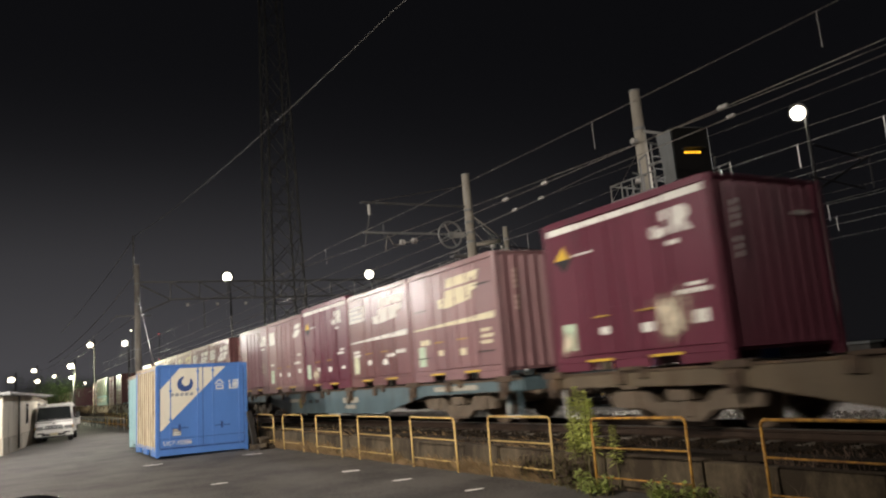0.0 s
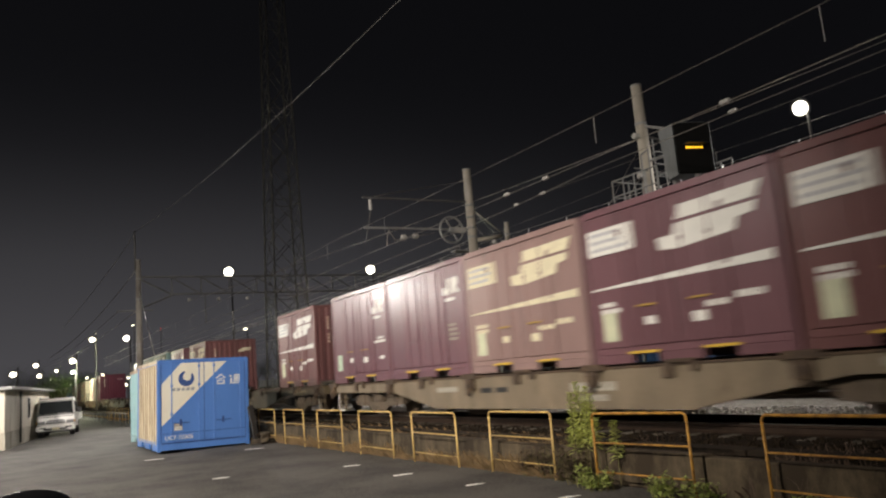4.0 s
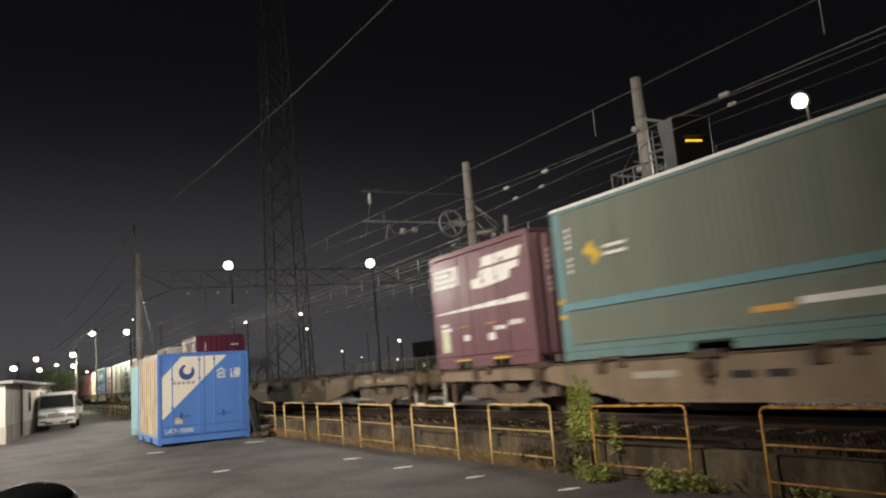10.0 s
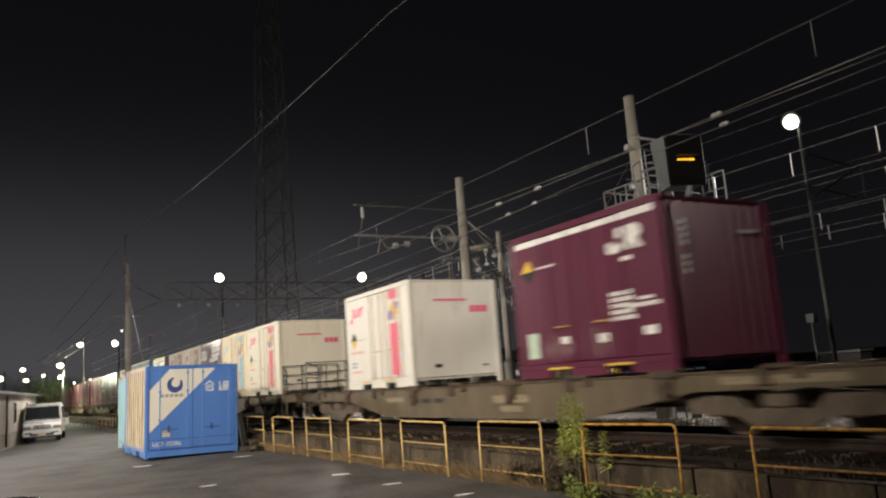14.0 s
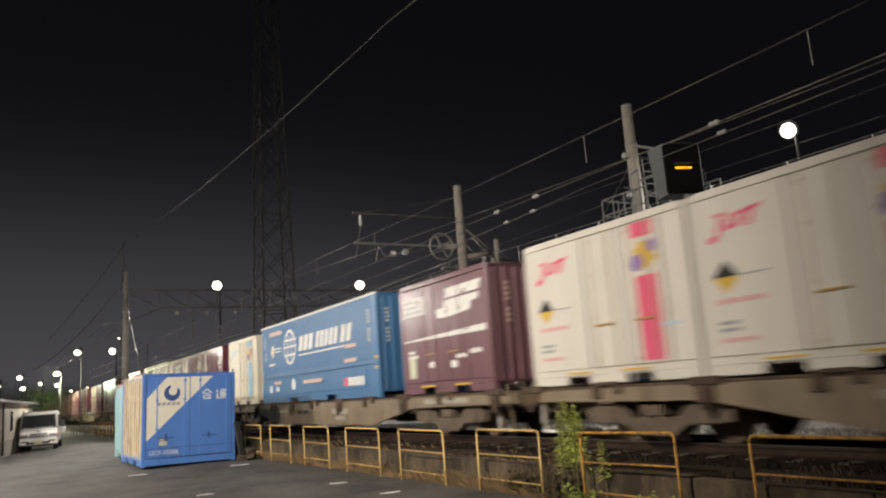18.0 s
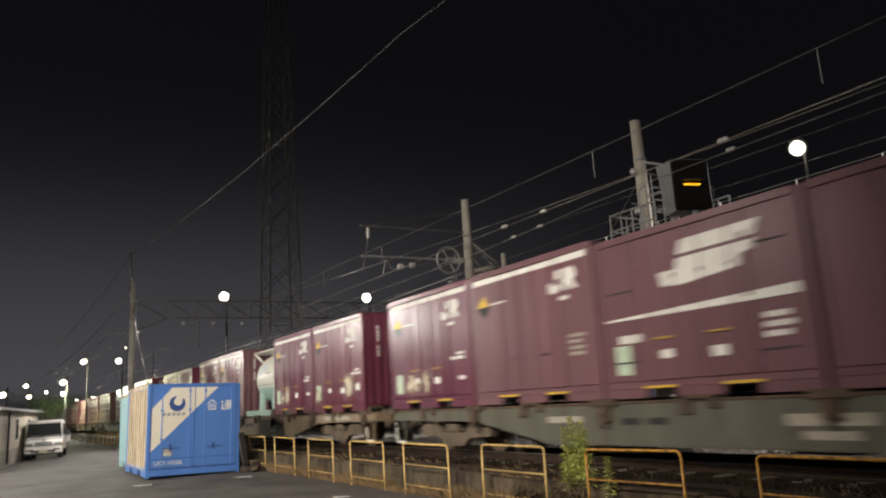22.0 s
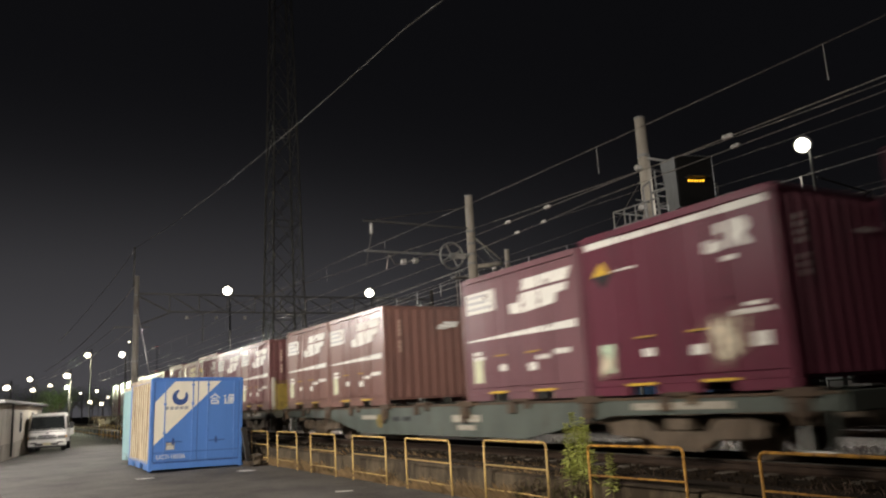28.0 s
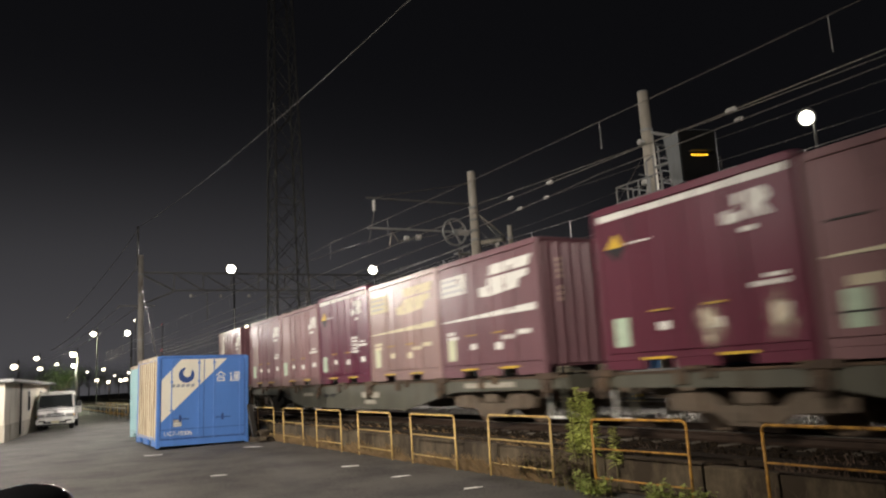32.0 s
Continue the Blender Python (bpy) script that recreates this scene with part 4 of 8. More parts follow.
def tank_container(name, label):
    t = thing(name, label, "tank container", "containers on the train")
    bm = bmesh.new()
    lathe(bm, [(0.02, -1.60), (0.42, -1.57), (0.74, -1.42), (0.92, -1.16), (0.97, -0.95), (0.97, 0.95), (0.92, 1.16), (0.74, 1.42), (0.42, 1.57), (0.02, 1.60)], (0, 0, 1.35), "X", 36)
    for fc in bm.faces:
        if fc.calc_center_median().z < 1.08:
            fc.material_index = 1
    part("tank", bm, ["tank_white", "tank_green"], t, "white tank with a pale green belly")
    part("base_frame", boxes((-1.75, -1.22, 0.02, 1.75, -1.04, 0.22), (-1.75, 1.04, 0.02, 1.75, 1.22, 0.22), (-1.75, -1.04, 0.02, -1.55, 1.04, 0.2), (1.55, -1.04, 0.02, 1.75, 1.04, 0.2), bevel=0.01), "tank_green", t)
    for x in (-1.66, 1.66):
        part("frame_end", boxes((x - 0.12, -1.235, 0.01, x + 0.12, -1.03, 0.235), bevel=0.01), "rust_fitting", t, "rusty corner block")
    for x in (-0.85, 0.7):
        for y in (-0.98, 0.82):
            part("saddle_leg", prism([(x - 0.15, 0.2), (x + 0.15, 0.2), (x + 0.13, 0.86), (x - 0.13, 0.86)], y + 0.12 if y < 0 else y - 0.12, y + 0.26 if y < 0 else y + 0.02), "tank_green", t)
    part("walkway", boxes((-1.62, -0.78, 2.35, 1.62, -0.42, 2.39)), "tank_white", t)
    for x in (-1.45, 1.45):
        part("end_brace", tubes(((x, -0.9, 2.36), (x, 0.9, 2.36), 0.05), ((x, -0.9, 2.36), (x * 0.72, -0.62, 1.95), 0.045), ((x, 0.9, 2.36), (x * 0.72, 0.62, 1.95), 0.045)), "tank_white", t)
    part("top_rail", tubes(((-1.45, -0.9, 2.36), (1.45, -0.9, 2.36), 0.035), ((-1.45, 0.9, 2.36), (1.45, 0.9, 2.36), 0.035)), "tank_white", t)
    part("manhole", tubes(((0, 0, 2.25), (0, 0, 2.44), 0.26), n=14), "tank_white", t)
    # painted marks bent round the shell
    for name, polys, mat in (("small_writing", text_rows(0.05, 1.52, 0.75, 1, 0.06, 0.12, 5), "grey_mark"),
                             ("company_mark", [[(-0.80, 1.50), (-0.55, 1.50), (-0.50, 1.60), (-0.62, 1.60), (-0.56, 1.82), (-0.68, 1.82), (-0.72, 1.58), (-0.80, 1.58)]], "thin_blue"),
                             ("company_mark", [[(-0.40, 1.52), (-0.30, 1.52), (-0.20, 1.72), (-0.02, 1.72), (0.00, 1.82), (-0.42, 1.82), (-0.44, 1.72), (-0.32, 1.72)]], "thin_blue"),
                             ("belly_line", [rect(-0.95, 1.115, 0.95, 1.14)], "grey_mark")):
        m = decal(name, polys, mat, t, -0.98)
        for v in m.data.vertices:
            v.co.y += 0.978 - math.sqrt(0.97 ** 2 - (v.co.z - 1.35) ** 2)
    return t


def flat_wagon(paint, label):
    """A container flat wagon, 20.4 m over couplers; z = 0 at the rail head, front to +x."""
    t = thing("flat_wagon", label, "freight wagon", "wagons of the train")
    top = DECK_Z - RAIL_Z
    for y0, y1 in ((-1.235, -1.17), (1.17, 1.235)):
        pts = [(-9.7, top), (9.7, top), (9.7, top - 0.22), (5.95, top - 0.26), (3.75, top - 0.63), (-3.75, top - 0.63), (-5.95, top - 0.26), (-9.7, top - 0.22)]
        part("side_sill", prism(pts, y0, y1), paint, t)
    for y in (-1.25, 1.17):
        part("sill_flange", boxes((-9.72, y, top - 0.035, 9.72, y + 0.08, top + 0.006), bevel=0.006), "rust_fitting", t, "rust-brown deck edge")
        part("bottom_flange", boxes((-3.75, y, top - 0.65, 3.75, y + 0.08, top - 0.615)), paint, t)
    part("centre_sill", boxes((-9.6, -0.28, top - 0.45, 9.6, 0.28, top - 0.06)), "undergear", t)
    for x in (-9.55, -7.1, -4.2, -1.9, 0.0, 1.9, 4.2, 7.1, 9.55):
        part("cross_beam", boxes((x - 0.14, -1.17, top - 0.2, x + 0.14, 1.17, top - 0.01)), paint, t)
    for j in range(6):
        x = 9.20 - 3.783 * j + 0.03
        part("lock_fitting", boxes((x - 0.27, -1.30, top - 0.055, x + 0.27, -1.10, top + 0.055), (x - 0.13, -1.325, top - 0.29, x + 0.13, -1.237, top - 0.057), (x - 0.05, -1.36, top - 0.38, x + 0.05, -1.30, top - 0.12), bevel=0.012), "rust_fitting", t, "rusty container lock with its lever")
    for j in range(5):
        x = 9.20 - 3.783 * j - 1.86
        part("guide_fitting", boxes((x - 0.26, -1.30, top + 0.0, x + 0.26, -1.12, top + 0.06), (x - 0.36, -1.29, top - 0.20, x - 0.16, -1.237, top + 0.02), (x + 0.16, -1.29, top - 0.12, x + 0.30, -1.237, top + 0.02), bevel=0.012), "rust_fitting", t)
    # marks on the sill
    f = -1.236
    for r in ((1.05, top - 0.36, 2.15, top - 0.22), (1.25, top - 0.52, 1.95, top - 0.42), (-3.6, top - 0.30, -2.7, top - 0.20), (6.4, top - 0.18, 8.2, top - 0.08)):
        decal("data_plate", [rect(*r)], "faded_plate" if paint == "tan" else "plate_grey", t, f)
    if paint in ("slate", "sage"):
        decal("round_mark", [[(-2.5 + 0.17 * math.cos(a), top - 0.34 + 0.17 * math.sin(a)) for a in [2 * math.pi * i / 14 for i in range(14)]]], "dull_yellow", t, f, "worn yellow round mark")
    for x0, x1 in ((-1.78, -1.40), (-1.22, -0.86)):
        part("sill_slot", boxes((x0, f - 0.003, top - 0.34, x1, f + 0.02, top - 0.24)), "black", t)
    part("brake_reservoir", tubes(((-2.9, -0.75, top - 0.62), (-1.7, -0.75, top - 0.62), 0.19), n=12), "undergear", t)
    part("brake_gear", boxes((0.8, -0.9, top - 0.72, 1.7, -0.4, top - 0.40), bevel=0.02), "undergear", t)
    part("brake_gear", boxes((1.9, 0.3, top - 0.7, 2.6, 0.8, top - 0.4), bevel=0.02), "undergear", t)
    for sx in (-1, 1):
        part("coupler", boxes((sx * 9.95 - 0.3, -0.11, top - 0.36, sx * 9.95 + 0.24, 0.11, top - 0.12), (sx * 10.16 - 0.08, -0.2, top - 0.4, sx * 10.16 + 0.06, 0.2, top - 0.08), bevel=0.03), "undergear", t)
        part("end_beam", boxes((sx * 9.7 - 0.05, -1.2, top - 0.24, sx * 9.7 + 0.05, 1.2, top + 0.0), bevel=0.01), paint, t)
        part("brake_hose", tubes(((sx * 9.8, -0.45, top - 0.25), (sx * 10.05, -0.45, top - 0.5), 0.025), ((sx * 10.05, -0.45, top - 0.5), (sx * 10.25, -0.3, top - 0.38), 0.025), n=6), "black", t)
        for y in (-1.16, 1.0):
            part("end_step", boxes((sx * 9.35 - 0.2, y, top - 0.72, sx * 9.35 + 0.2, y + 0.16, top - 0.69), (sx * 9.35 - 0.2, y, top - 0.72, sx * 9.35 - 0.17, y + 0.05, top - 0.1), (sx * 9.35 + 0.17, y, top - 0.72, sx * 9.35 + 0.2, y + 0.05, top - 0.1)), paint, t)
        part("step_edge", boxes((sx * 9.35 - 0.21, -1.178, top - 0.735, sx * 9.35 + 0.21, -1.162, top - 0.685), (sx * 9.35 - 0.215, -1.178, top - 0.685, sx * 9.35 - 0.185, -1.162, top - 0.26)), "white_mark", t, "white-edged end step")
        part("end_grab_rail", tubes(((sx * 9.62, -1.27, top - 0.28), (sx * 9.62, -1.27, top + 0.12), 0.014), ((sx * 9.62, -1.27, top + 0.12), (sx * 9.62, -0.9, top + 0.12), 0.014), ((sx * 9.62, -0.9, top + 0.12), (sx * 9.62, -0.9, top - 0.03), 0.014), n=6), paint, t)
    for cx in (-7.1, 7.1):
        bogie = part("bogie", prism([(cx - 1.45, 0.50), (cx - 1.25, 0.60), (cx - 0.7, 0.62), (cx - 0.45, 0.40), (cx + 0.45, 0.40), (cx + 0.7, 0.62), (cx + 1.25, 0.60), (cx + 1.45, 0.50), (cx + 1.4, 0.34), (cx + 0.62, 0.30), (cx + 0.35, 0.14), (cx - 0.35, 0.14), (cx - 0.62, 0.30), (cx - 1.4, 0.34)], -1.06, -0.92), "undergear", t)
        part("side_frame", prism([(cx - 1.45, 0.50), (cx - 1.25, 0.60), (cx - 0.7, 0.62), (cx - 0.45, 0.40), (cx + 0.45, 0.40), (cx + 0.7, 0.62), (cx + 1.25, 0.60), (cx + 1.45, 0.50), (cx + 1.4, 0.34), (cx + 0.62, 0.30), (cx + 0.35, 0.14), (cx - 0.35, 0.14), (cx - 0.62, 0.30), (cx - 1.4, 0.34)], 0.92, 1.06), "undergear", bogie)
        part("bolster", boxes((cx - 0.22, -1.1, 0.42, cx + 0.22, 1.1, 0.60), bevel=0.02), "undergear", bogie)
        for x in (-0.16, 0.16):
            bm = bmesh.new()
            coil = [(0.075 if k % 2 else 0.09, 0.2 + 0.0275 * k) for k in range(9)]
            lathe(bm, coil, (cx + x, -1.02, 0), "Z", 10)
            part("spring", bm, "undergear", bogie)
        for ax in (-0.95, 0.95):
            bm = bmesh.new()
            for y, s in ((-0.60, -1), (0.48, 1)):
                lathe(bm, [(0.10, y), (0.40, y), (0.43, y + 0.02), (0.43, y + 0.10), (0.36, y + 0.12), (0.14, y + 0.13)], (0, 0, 0), "Y", 24)
            tube(bm, (0, -1.0, 0), (0, 1.0, 0), 0.07, n=10)
            part("wheelset", bm, "wheel", bogie).matrix_basis = pose(cx + ax, 0, 0.43)
            for y in (-1.12, 1.0):
                part("axle_box", boxes((cx + ax - 0.17, y, 0.30, cx + ax + 0.17, y + 0.12, 0.58), bevel=0.03), "undergear", bogie)
    return t


def hand_brake(parent, x):
    """The yellow guard panel and railing on a wagon's end."""
    top = DECK_Z - RAIL_Z
    part("guard_panel", boxes((x - 0.03, -1.10, top + 0.02, x + 0.03, -0.72, top + 0.92), bevel=0.01), "dull_yellow", parent, "dirty yellow guard panel")
    part("guard_rail", tubes(((x, -1.16, top), (x, -1.16, top + 1.0), 0.02), ((x, -1.16, top + 1.0), (x, 0.3, top + 1.0), 0.02), ((x, 0.3, top), (x, 0.3, top + 1.0), 0.02), n=6), "dull_yellow", parent)
    part("brake_post", boxes((x - 0.36, -1.2, top + 0.0, x - 0.24, -1.08, top + 1.15), bevel=0.015), "plate_grey", parent, "pale upright brake post")


def end_railing(parent, x):
    top = DECK_Z - RAIL_Z
    rows = []
    d = 1.0 if x < 0 else 0.34
    for y in (-1.15, -0.5, 0.15, 0.8):
        rows.append(((x, y, top), (x, y, top + 0.95), 0.018))
    for z in (0.35, 0.65, 0.95):
        rows.append(((x, -1.15, top + z), (x, 0.8, top + z), 0.018))
    rows += [((x, -1.15, top + 0.95), (x + d, -1.15, top + 0.8), 0.018), ((x + d, -1.15, top), (x + d, -1.15, top + 0.8), 0.018), ((x, -1.15, top + 0.5), (x + d, -1.15, top + 0.45), 0.018)]
    for row in rows:
        part("end_railing_bar", tubes(row, n=6), "black", parent, "black tubular end railing")


RUNNING = []


def run(ob, x, z):
    """Sets a thing on the track where it is at the start, and notes that it rolls with the train."""
    ob.matrix_basis = pose(x, TRACK_Y, z)
    RUNNING.append((ob, x, z))


# each wagon: place of its first slot against an even spacing, colour, and what it carries, slot by slot from the front (+: set a little ahead in its slot)
TRAIN = [
    (-1, -0.06, "olive", ". . . . R1"),
    (0, -0.10, "slate", "N1 O1 R2 O2 P2"),
    (1, -0.32, "greytan", "O1 O3 O4 P2 P3"),
    (2, -0.25, "tan", "O1 . . . O5"),
    (3, -0.28, "sand", "P4 G . . O3"),
    (4, 0.05, "tan", ". . . . ."),
    (5, 0.24, "tan", ". R3+ . W ."),
    (6, -0.22, "greytan", "W2 C O6 W W"),
    (7, 0.10, "greytan", "O3 B . . C2"),
    (8, 0.68, "grey", "P6 P2 N2 R4 R5"),
    (9, 0.64, "sand", "R1 R8 T R4 R6"),
    (10, 0.60, "sand", "P5 O4 T R1 R2"),
    (11, 0.70, "sage", "R1 O3 . O7 O7"),
    (12, 0.24, "grey", "O1 O3 R2 N1 R7"),
    (13, 0.27, "grey", "O3 O4 R3 P1 P4"),
    (14, 0.27, "sand", "P2 . . . ."),
]


def make_train():
    kinds = {
        "O1": lambda: box_container("freight_container", "brown box container with off-white emblem, panel and long stripe", "brown", "old", "white_mark", 11),
        "O2": lambda: box_container("freight_container", "faded brown box container with a small emblem and panel", "faded", "short", "white_mark", 12),
        "O3": lambda: box_container("freight_container", "weathered reddish box container with emblem, panel and stripe", "rose", "old", "white_mark", 13),
        "O4": lambda: box_container("freight_container", "sun-faded pale brown box container with yellowed emblem", "pale", "old", "cream_mark", 14),
        "O5": lambda: box_container("freight_container", "dark brown container with an emblem on its ribbed end", "brown", "old", "cream_mark", 15),
        "O6": lambda: box_container("freight_container", "dark purple-brown box container with crisp white emblem and stripe", "purple", "old", "white_mark", 16),
        "O7": lambda: box_container("freight_container", "dusty brown box container with emblem, panel and stripe", "dusty", "old", "white_mark", 17),
        "N1": lambda: box_container("freight_container", "brown box container with yellowed emblem and vent slits", "faded", "no_panel", "cream_mark", 21),
        "N2": lambda: box_container("freight_container", "brown box container with emblem, stripe and vent slits", "rose", "no_panel", "white_mark", 22),
        "P1": lambda: box_container("freight_container", "faded plain reddish container with a white emblem", "faded", "plain", "white_mark", 31),
        "P2": lambda: box_container("freight_container", "plain maroon container with a white emblem", "rose", "plain", "white_mark", 32),
        "P3": lambda: box_container("freight_container", "plain brownish container with emblem and green card", "rose", "plain", "white_mark", 33),
        "P4": lambda: box_container("freight_container", "plain dusty maroon container with a white emblem", "rose", "plain", "white_mark", 34),
        "P5": lambda: box_container("freight_container", "dark maroon container with a white emblem and data table", "maroon", "plain", "white_mark", 35),
        "P6": lambda: box_container("freight_container", "maroon container with white emblem and pale worn corner", "maroon", "plain", "white_mark", 36),
        "R1": lambda: box_container("freight_container", "tall maroon container, white top band and scraped paint", "maroon", "striped", "white_mark", 41, 2.6),
        "R2": lambda: box_container("freight_container", "tall wine-red container with white top band and warning diamond", "maroon", "striped", "white_mark", 42, 2.6),
        "R3": lambda: box_container("freight_container", "tall deep maroon container with white top band", "deep", "striped", "white_mark", 43, 2.6),
        "R4": lambda: box_container("freight_container", "tall reddish container with white top band and emblem", "rose", "striped", "white_mark", 44, 2.6),
        "R5": lambda: box_container("freight_container", "tall dark red container with white top band, scraped low down", "deep", "striped", "white_mark", 45, 2.6),
        "R6": lambda: box_container("freight_container", "tall dark red container, white top band and rubbed corners", "maroon", "striped", "white_mark", 46, 2.6),
        "R7": lambda: box_container("freight_container", "tall wine-red container with white top band, scraped below", "maroon", "striped", "white_mark", 47, 2.6),
        "W": lambda: reefer("insulated_container", "white insulated container with a pink upright band", "cool_white", "pink_mark", 51),
        "W2": lambda: reefer("insulated_container", "ivory insulated container with a pink upright band", "cool_ivory", "pink_mark", 54),
        "C": lambda: reefer("insulated_container", "cream insulated container with a pale blue upright band", "cool_cream", "blue_mark", 52),
        "C2": lambda: reefer("insulated_container", "off-white insulated container with a pale blue upright band", "cool_ivory", "blue_mark", 53),
        "G": lambda: long_container("long_container", "long grey-green ribbed container with a teal waist band", "green_box", "green_frame", False),
        "B": lambda: long_container("long_container", "long blue ribbed container with white globe and slanted blocks", "blue_box", "blue_box", True),
        "R8": lambda: box_container("freight_container", "tall dark maroon container, white top band and pale scrapes", "deep", "striped", "white_mark", 48, 2.6),
        "T": lambda: tank_container("tank_container", "white and pale green tank in a low frame"),
    }
    made, wagons = {}, {}
    names = {"tan": "tan", "sand": "sandy tan", "greytan": "grey-tan", "slate": "slate-blue", "grey": "dusty grey", "sage": "sage-green", "olive": "olive-brown"}
    for k, off, colour, load in TRAIN:
        front = -11.984 - 20.4 * k + off
        if colour in wagons:
            w = copy_thing(wagons[colour], pose(0, 0, 0))
        else:
            w = wagons[colour] = flat_wagon(colour, names[colour] + " steel container flat wagon with deep belly sills")
        run(w, front - 9.20, RAIL_Z)
        for j, code in enumerate(load.split()):
            if code == ".":
                continue
            shift = 0.28 * code.count("+")
            code = code.rstrip("+")
            if code in made:
                c = copy_thing(made[code], pose(0, 0, 0))
            else:
                c = made[code] = kinds[code]()
            length = 9.41 if code in "GB" else 3.715
            x = front - PITCH * j - length / 2 if length < 5 else front - 4.95 - length / 2
            run(c, x + shift, DECK_Z + 0.008)
        w["order"] = k
    for ob, x, z in RUNNING:
        if "order" in ob:
            k = ob["order"]
            if k in (1, 12):
                hand_brake(ob, 9.74)
            if k == 5:
                end_railing(ob, -9.3)
            if k == 6:
                end_railing(ob, 9.35)
            del ob["order"]


def motions():
    stops = [1.0 * i for i in range(33)]
    for ob, x, z in RUNNING:
        walk(ob, [(t, pose(x + travel(t), TRACK_Y, z)) for t in stops])
    # the wheelsets roll with their wagons
    beats = [i / 15 for i in range(481)]
    turns = [math.degrees(travel(t) / 0.43) % 360 for t in beats]
    for ob, x, z in RUNNING:
        for axle in [o for o in ob.children_recursive if o.name.startswith("wheelset")]:
            at = axle.location.copy()
            walk(axle, [(t, pose(at.x, at.y, at.z, 0, turn, 0)) for t, turn in zip(beats, turns)])


make_train()

# ---- ground, road edge and tracks ----
def make_ground():
    bm = bmesh.new()
    xs = [-900, -300, -120, -80] + [-60 + 2.0 * i for i in range(36)] + [20, 60, 300]
    prof = [(-900, 0.0), (-200, 0), (-60, 0), (-20, 0), (-10, 0), (-4, 0), (0, 0), (2, 0), (4, 0), (5.2, 0), (6.0, 0.0), (6.52, 0.0), (6.6, 0.0), (6.72, 0.30),
            (7.2, 0.30), (7.9, 0.26), (8.3, 0.34), (10.6, 0.34), (11.2, 0.26), (12, 0.28), (15, 0.30), (30, 0.32), (60, 0.32), (200, 0.32), (900, 0.3)]
    grid = []
    for x in xs:
        grid.append([bm.verts.new((x, y, z + (0.03 * noise.noise((x * 0.21, y * 0.3, 0.5)) if -60 < x < 12 and y > 6.8 and y < 30 else 0.0))) for y, z in prof])
    for a, b in zip(grid, grid[1:]):
        for i in range(len(prof) - 1):
            fc = bm.faces.new((a[i], b[i], b[i + 1], a[i + 1]))
            # strip beyond the near track gets the bed colour with lamplight in it
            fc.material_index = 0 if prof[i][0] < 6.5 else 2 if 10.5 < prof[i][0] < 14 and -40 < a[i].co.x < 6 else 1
            fc.smooth = True
    bmesh.ops.recalc_face_normals(bm, faces=bm.faces[:])
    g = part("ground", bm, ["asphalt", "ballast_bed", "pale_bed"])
    if sum(f.normal.z for f in g.data.polygons) < 0:
        g.data.flip_normals()
    return tagged(g, "dark worn asphalt yard beside a gravel track bed", "ground", kind="structure")


def scuff(x, y, length, width, turn, seed):
    rnd = random.Random(seed)
    bm = bmesh.new()
    n = 12
    pts = []
    for i in range(n):
        a = 2 * math.pi * i / n
        pts.append((length / 2 * math.cos(a) * rnd.uniform(0.7, 1.1), width / 2 * math.sin(a) * rnd.uniform(0.5, 1.2)))
    low = [bm.verts.new((u, v, 0.0)) for u, v in pts]
    high = [bm.verts.new((u * 0.97, v * 0.95, 0.005)) for u, v in pts]
    for i in range(n):
        bm.faces.new((low[i], low[(i + 1) % n], high[(i + 1) % n], high[i]))
    bm.faces.new(high)
    ob = part("road_mark", bm, "road_white")
    ob.matrix_basis = pose(x, y, 0.002, 0, 0, turn)
    return tagged(ob, "worn white dash painted on the asphalt", "road mark", "worn dashes on the asphalt")


def make_wall():
    base = thing("wall_north", "low stained concrete retaining wall along the yard", "retaining wall", kind="structure")
    first = None
    for i in range(34):
        x = -62 + 2.0 * i
        rnd = random.Random(i)
        if first is None:
            bm = bmesh.new()
            box(bm, 0.008, 0, -0.05, 1.992, 0.17, 0.42, bevel=0.012)
            first = part("concrete_block", bm, "concrete", base)
            first.matrix_basis = pose(x, 6.56, 0)
        else:
            again(first, pose(x, 6.56 + rnd.uniform(-0.012, 0.012), rnd.uniform(-0.02, 0.012)), base)
    cope = bmesh.new()
    box(cope, 0.004, -0.02, 0.0, 1.996, 0.26, 0.075, bevel=0.012)
    trough = part("trough_lid", cope, "old_concrete", base)
    trough.matrix_basis = pose(-62, 7.25, 0.33)
    for i in range(1, 34):
        rnd = random.Random(i + 90)
        again(trough, pose(-62 + 2.0 * i, 7.25 + rnd.uniform(-0.015, 0.015), 0.33 + rnd.uniform(-0.008, 0.01), rnd.uniform(-1, 1)), base)
    return base


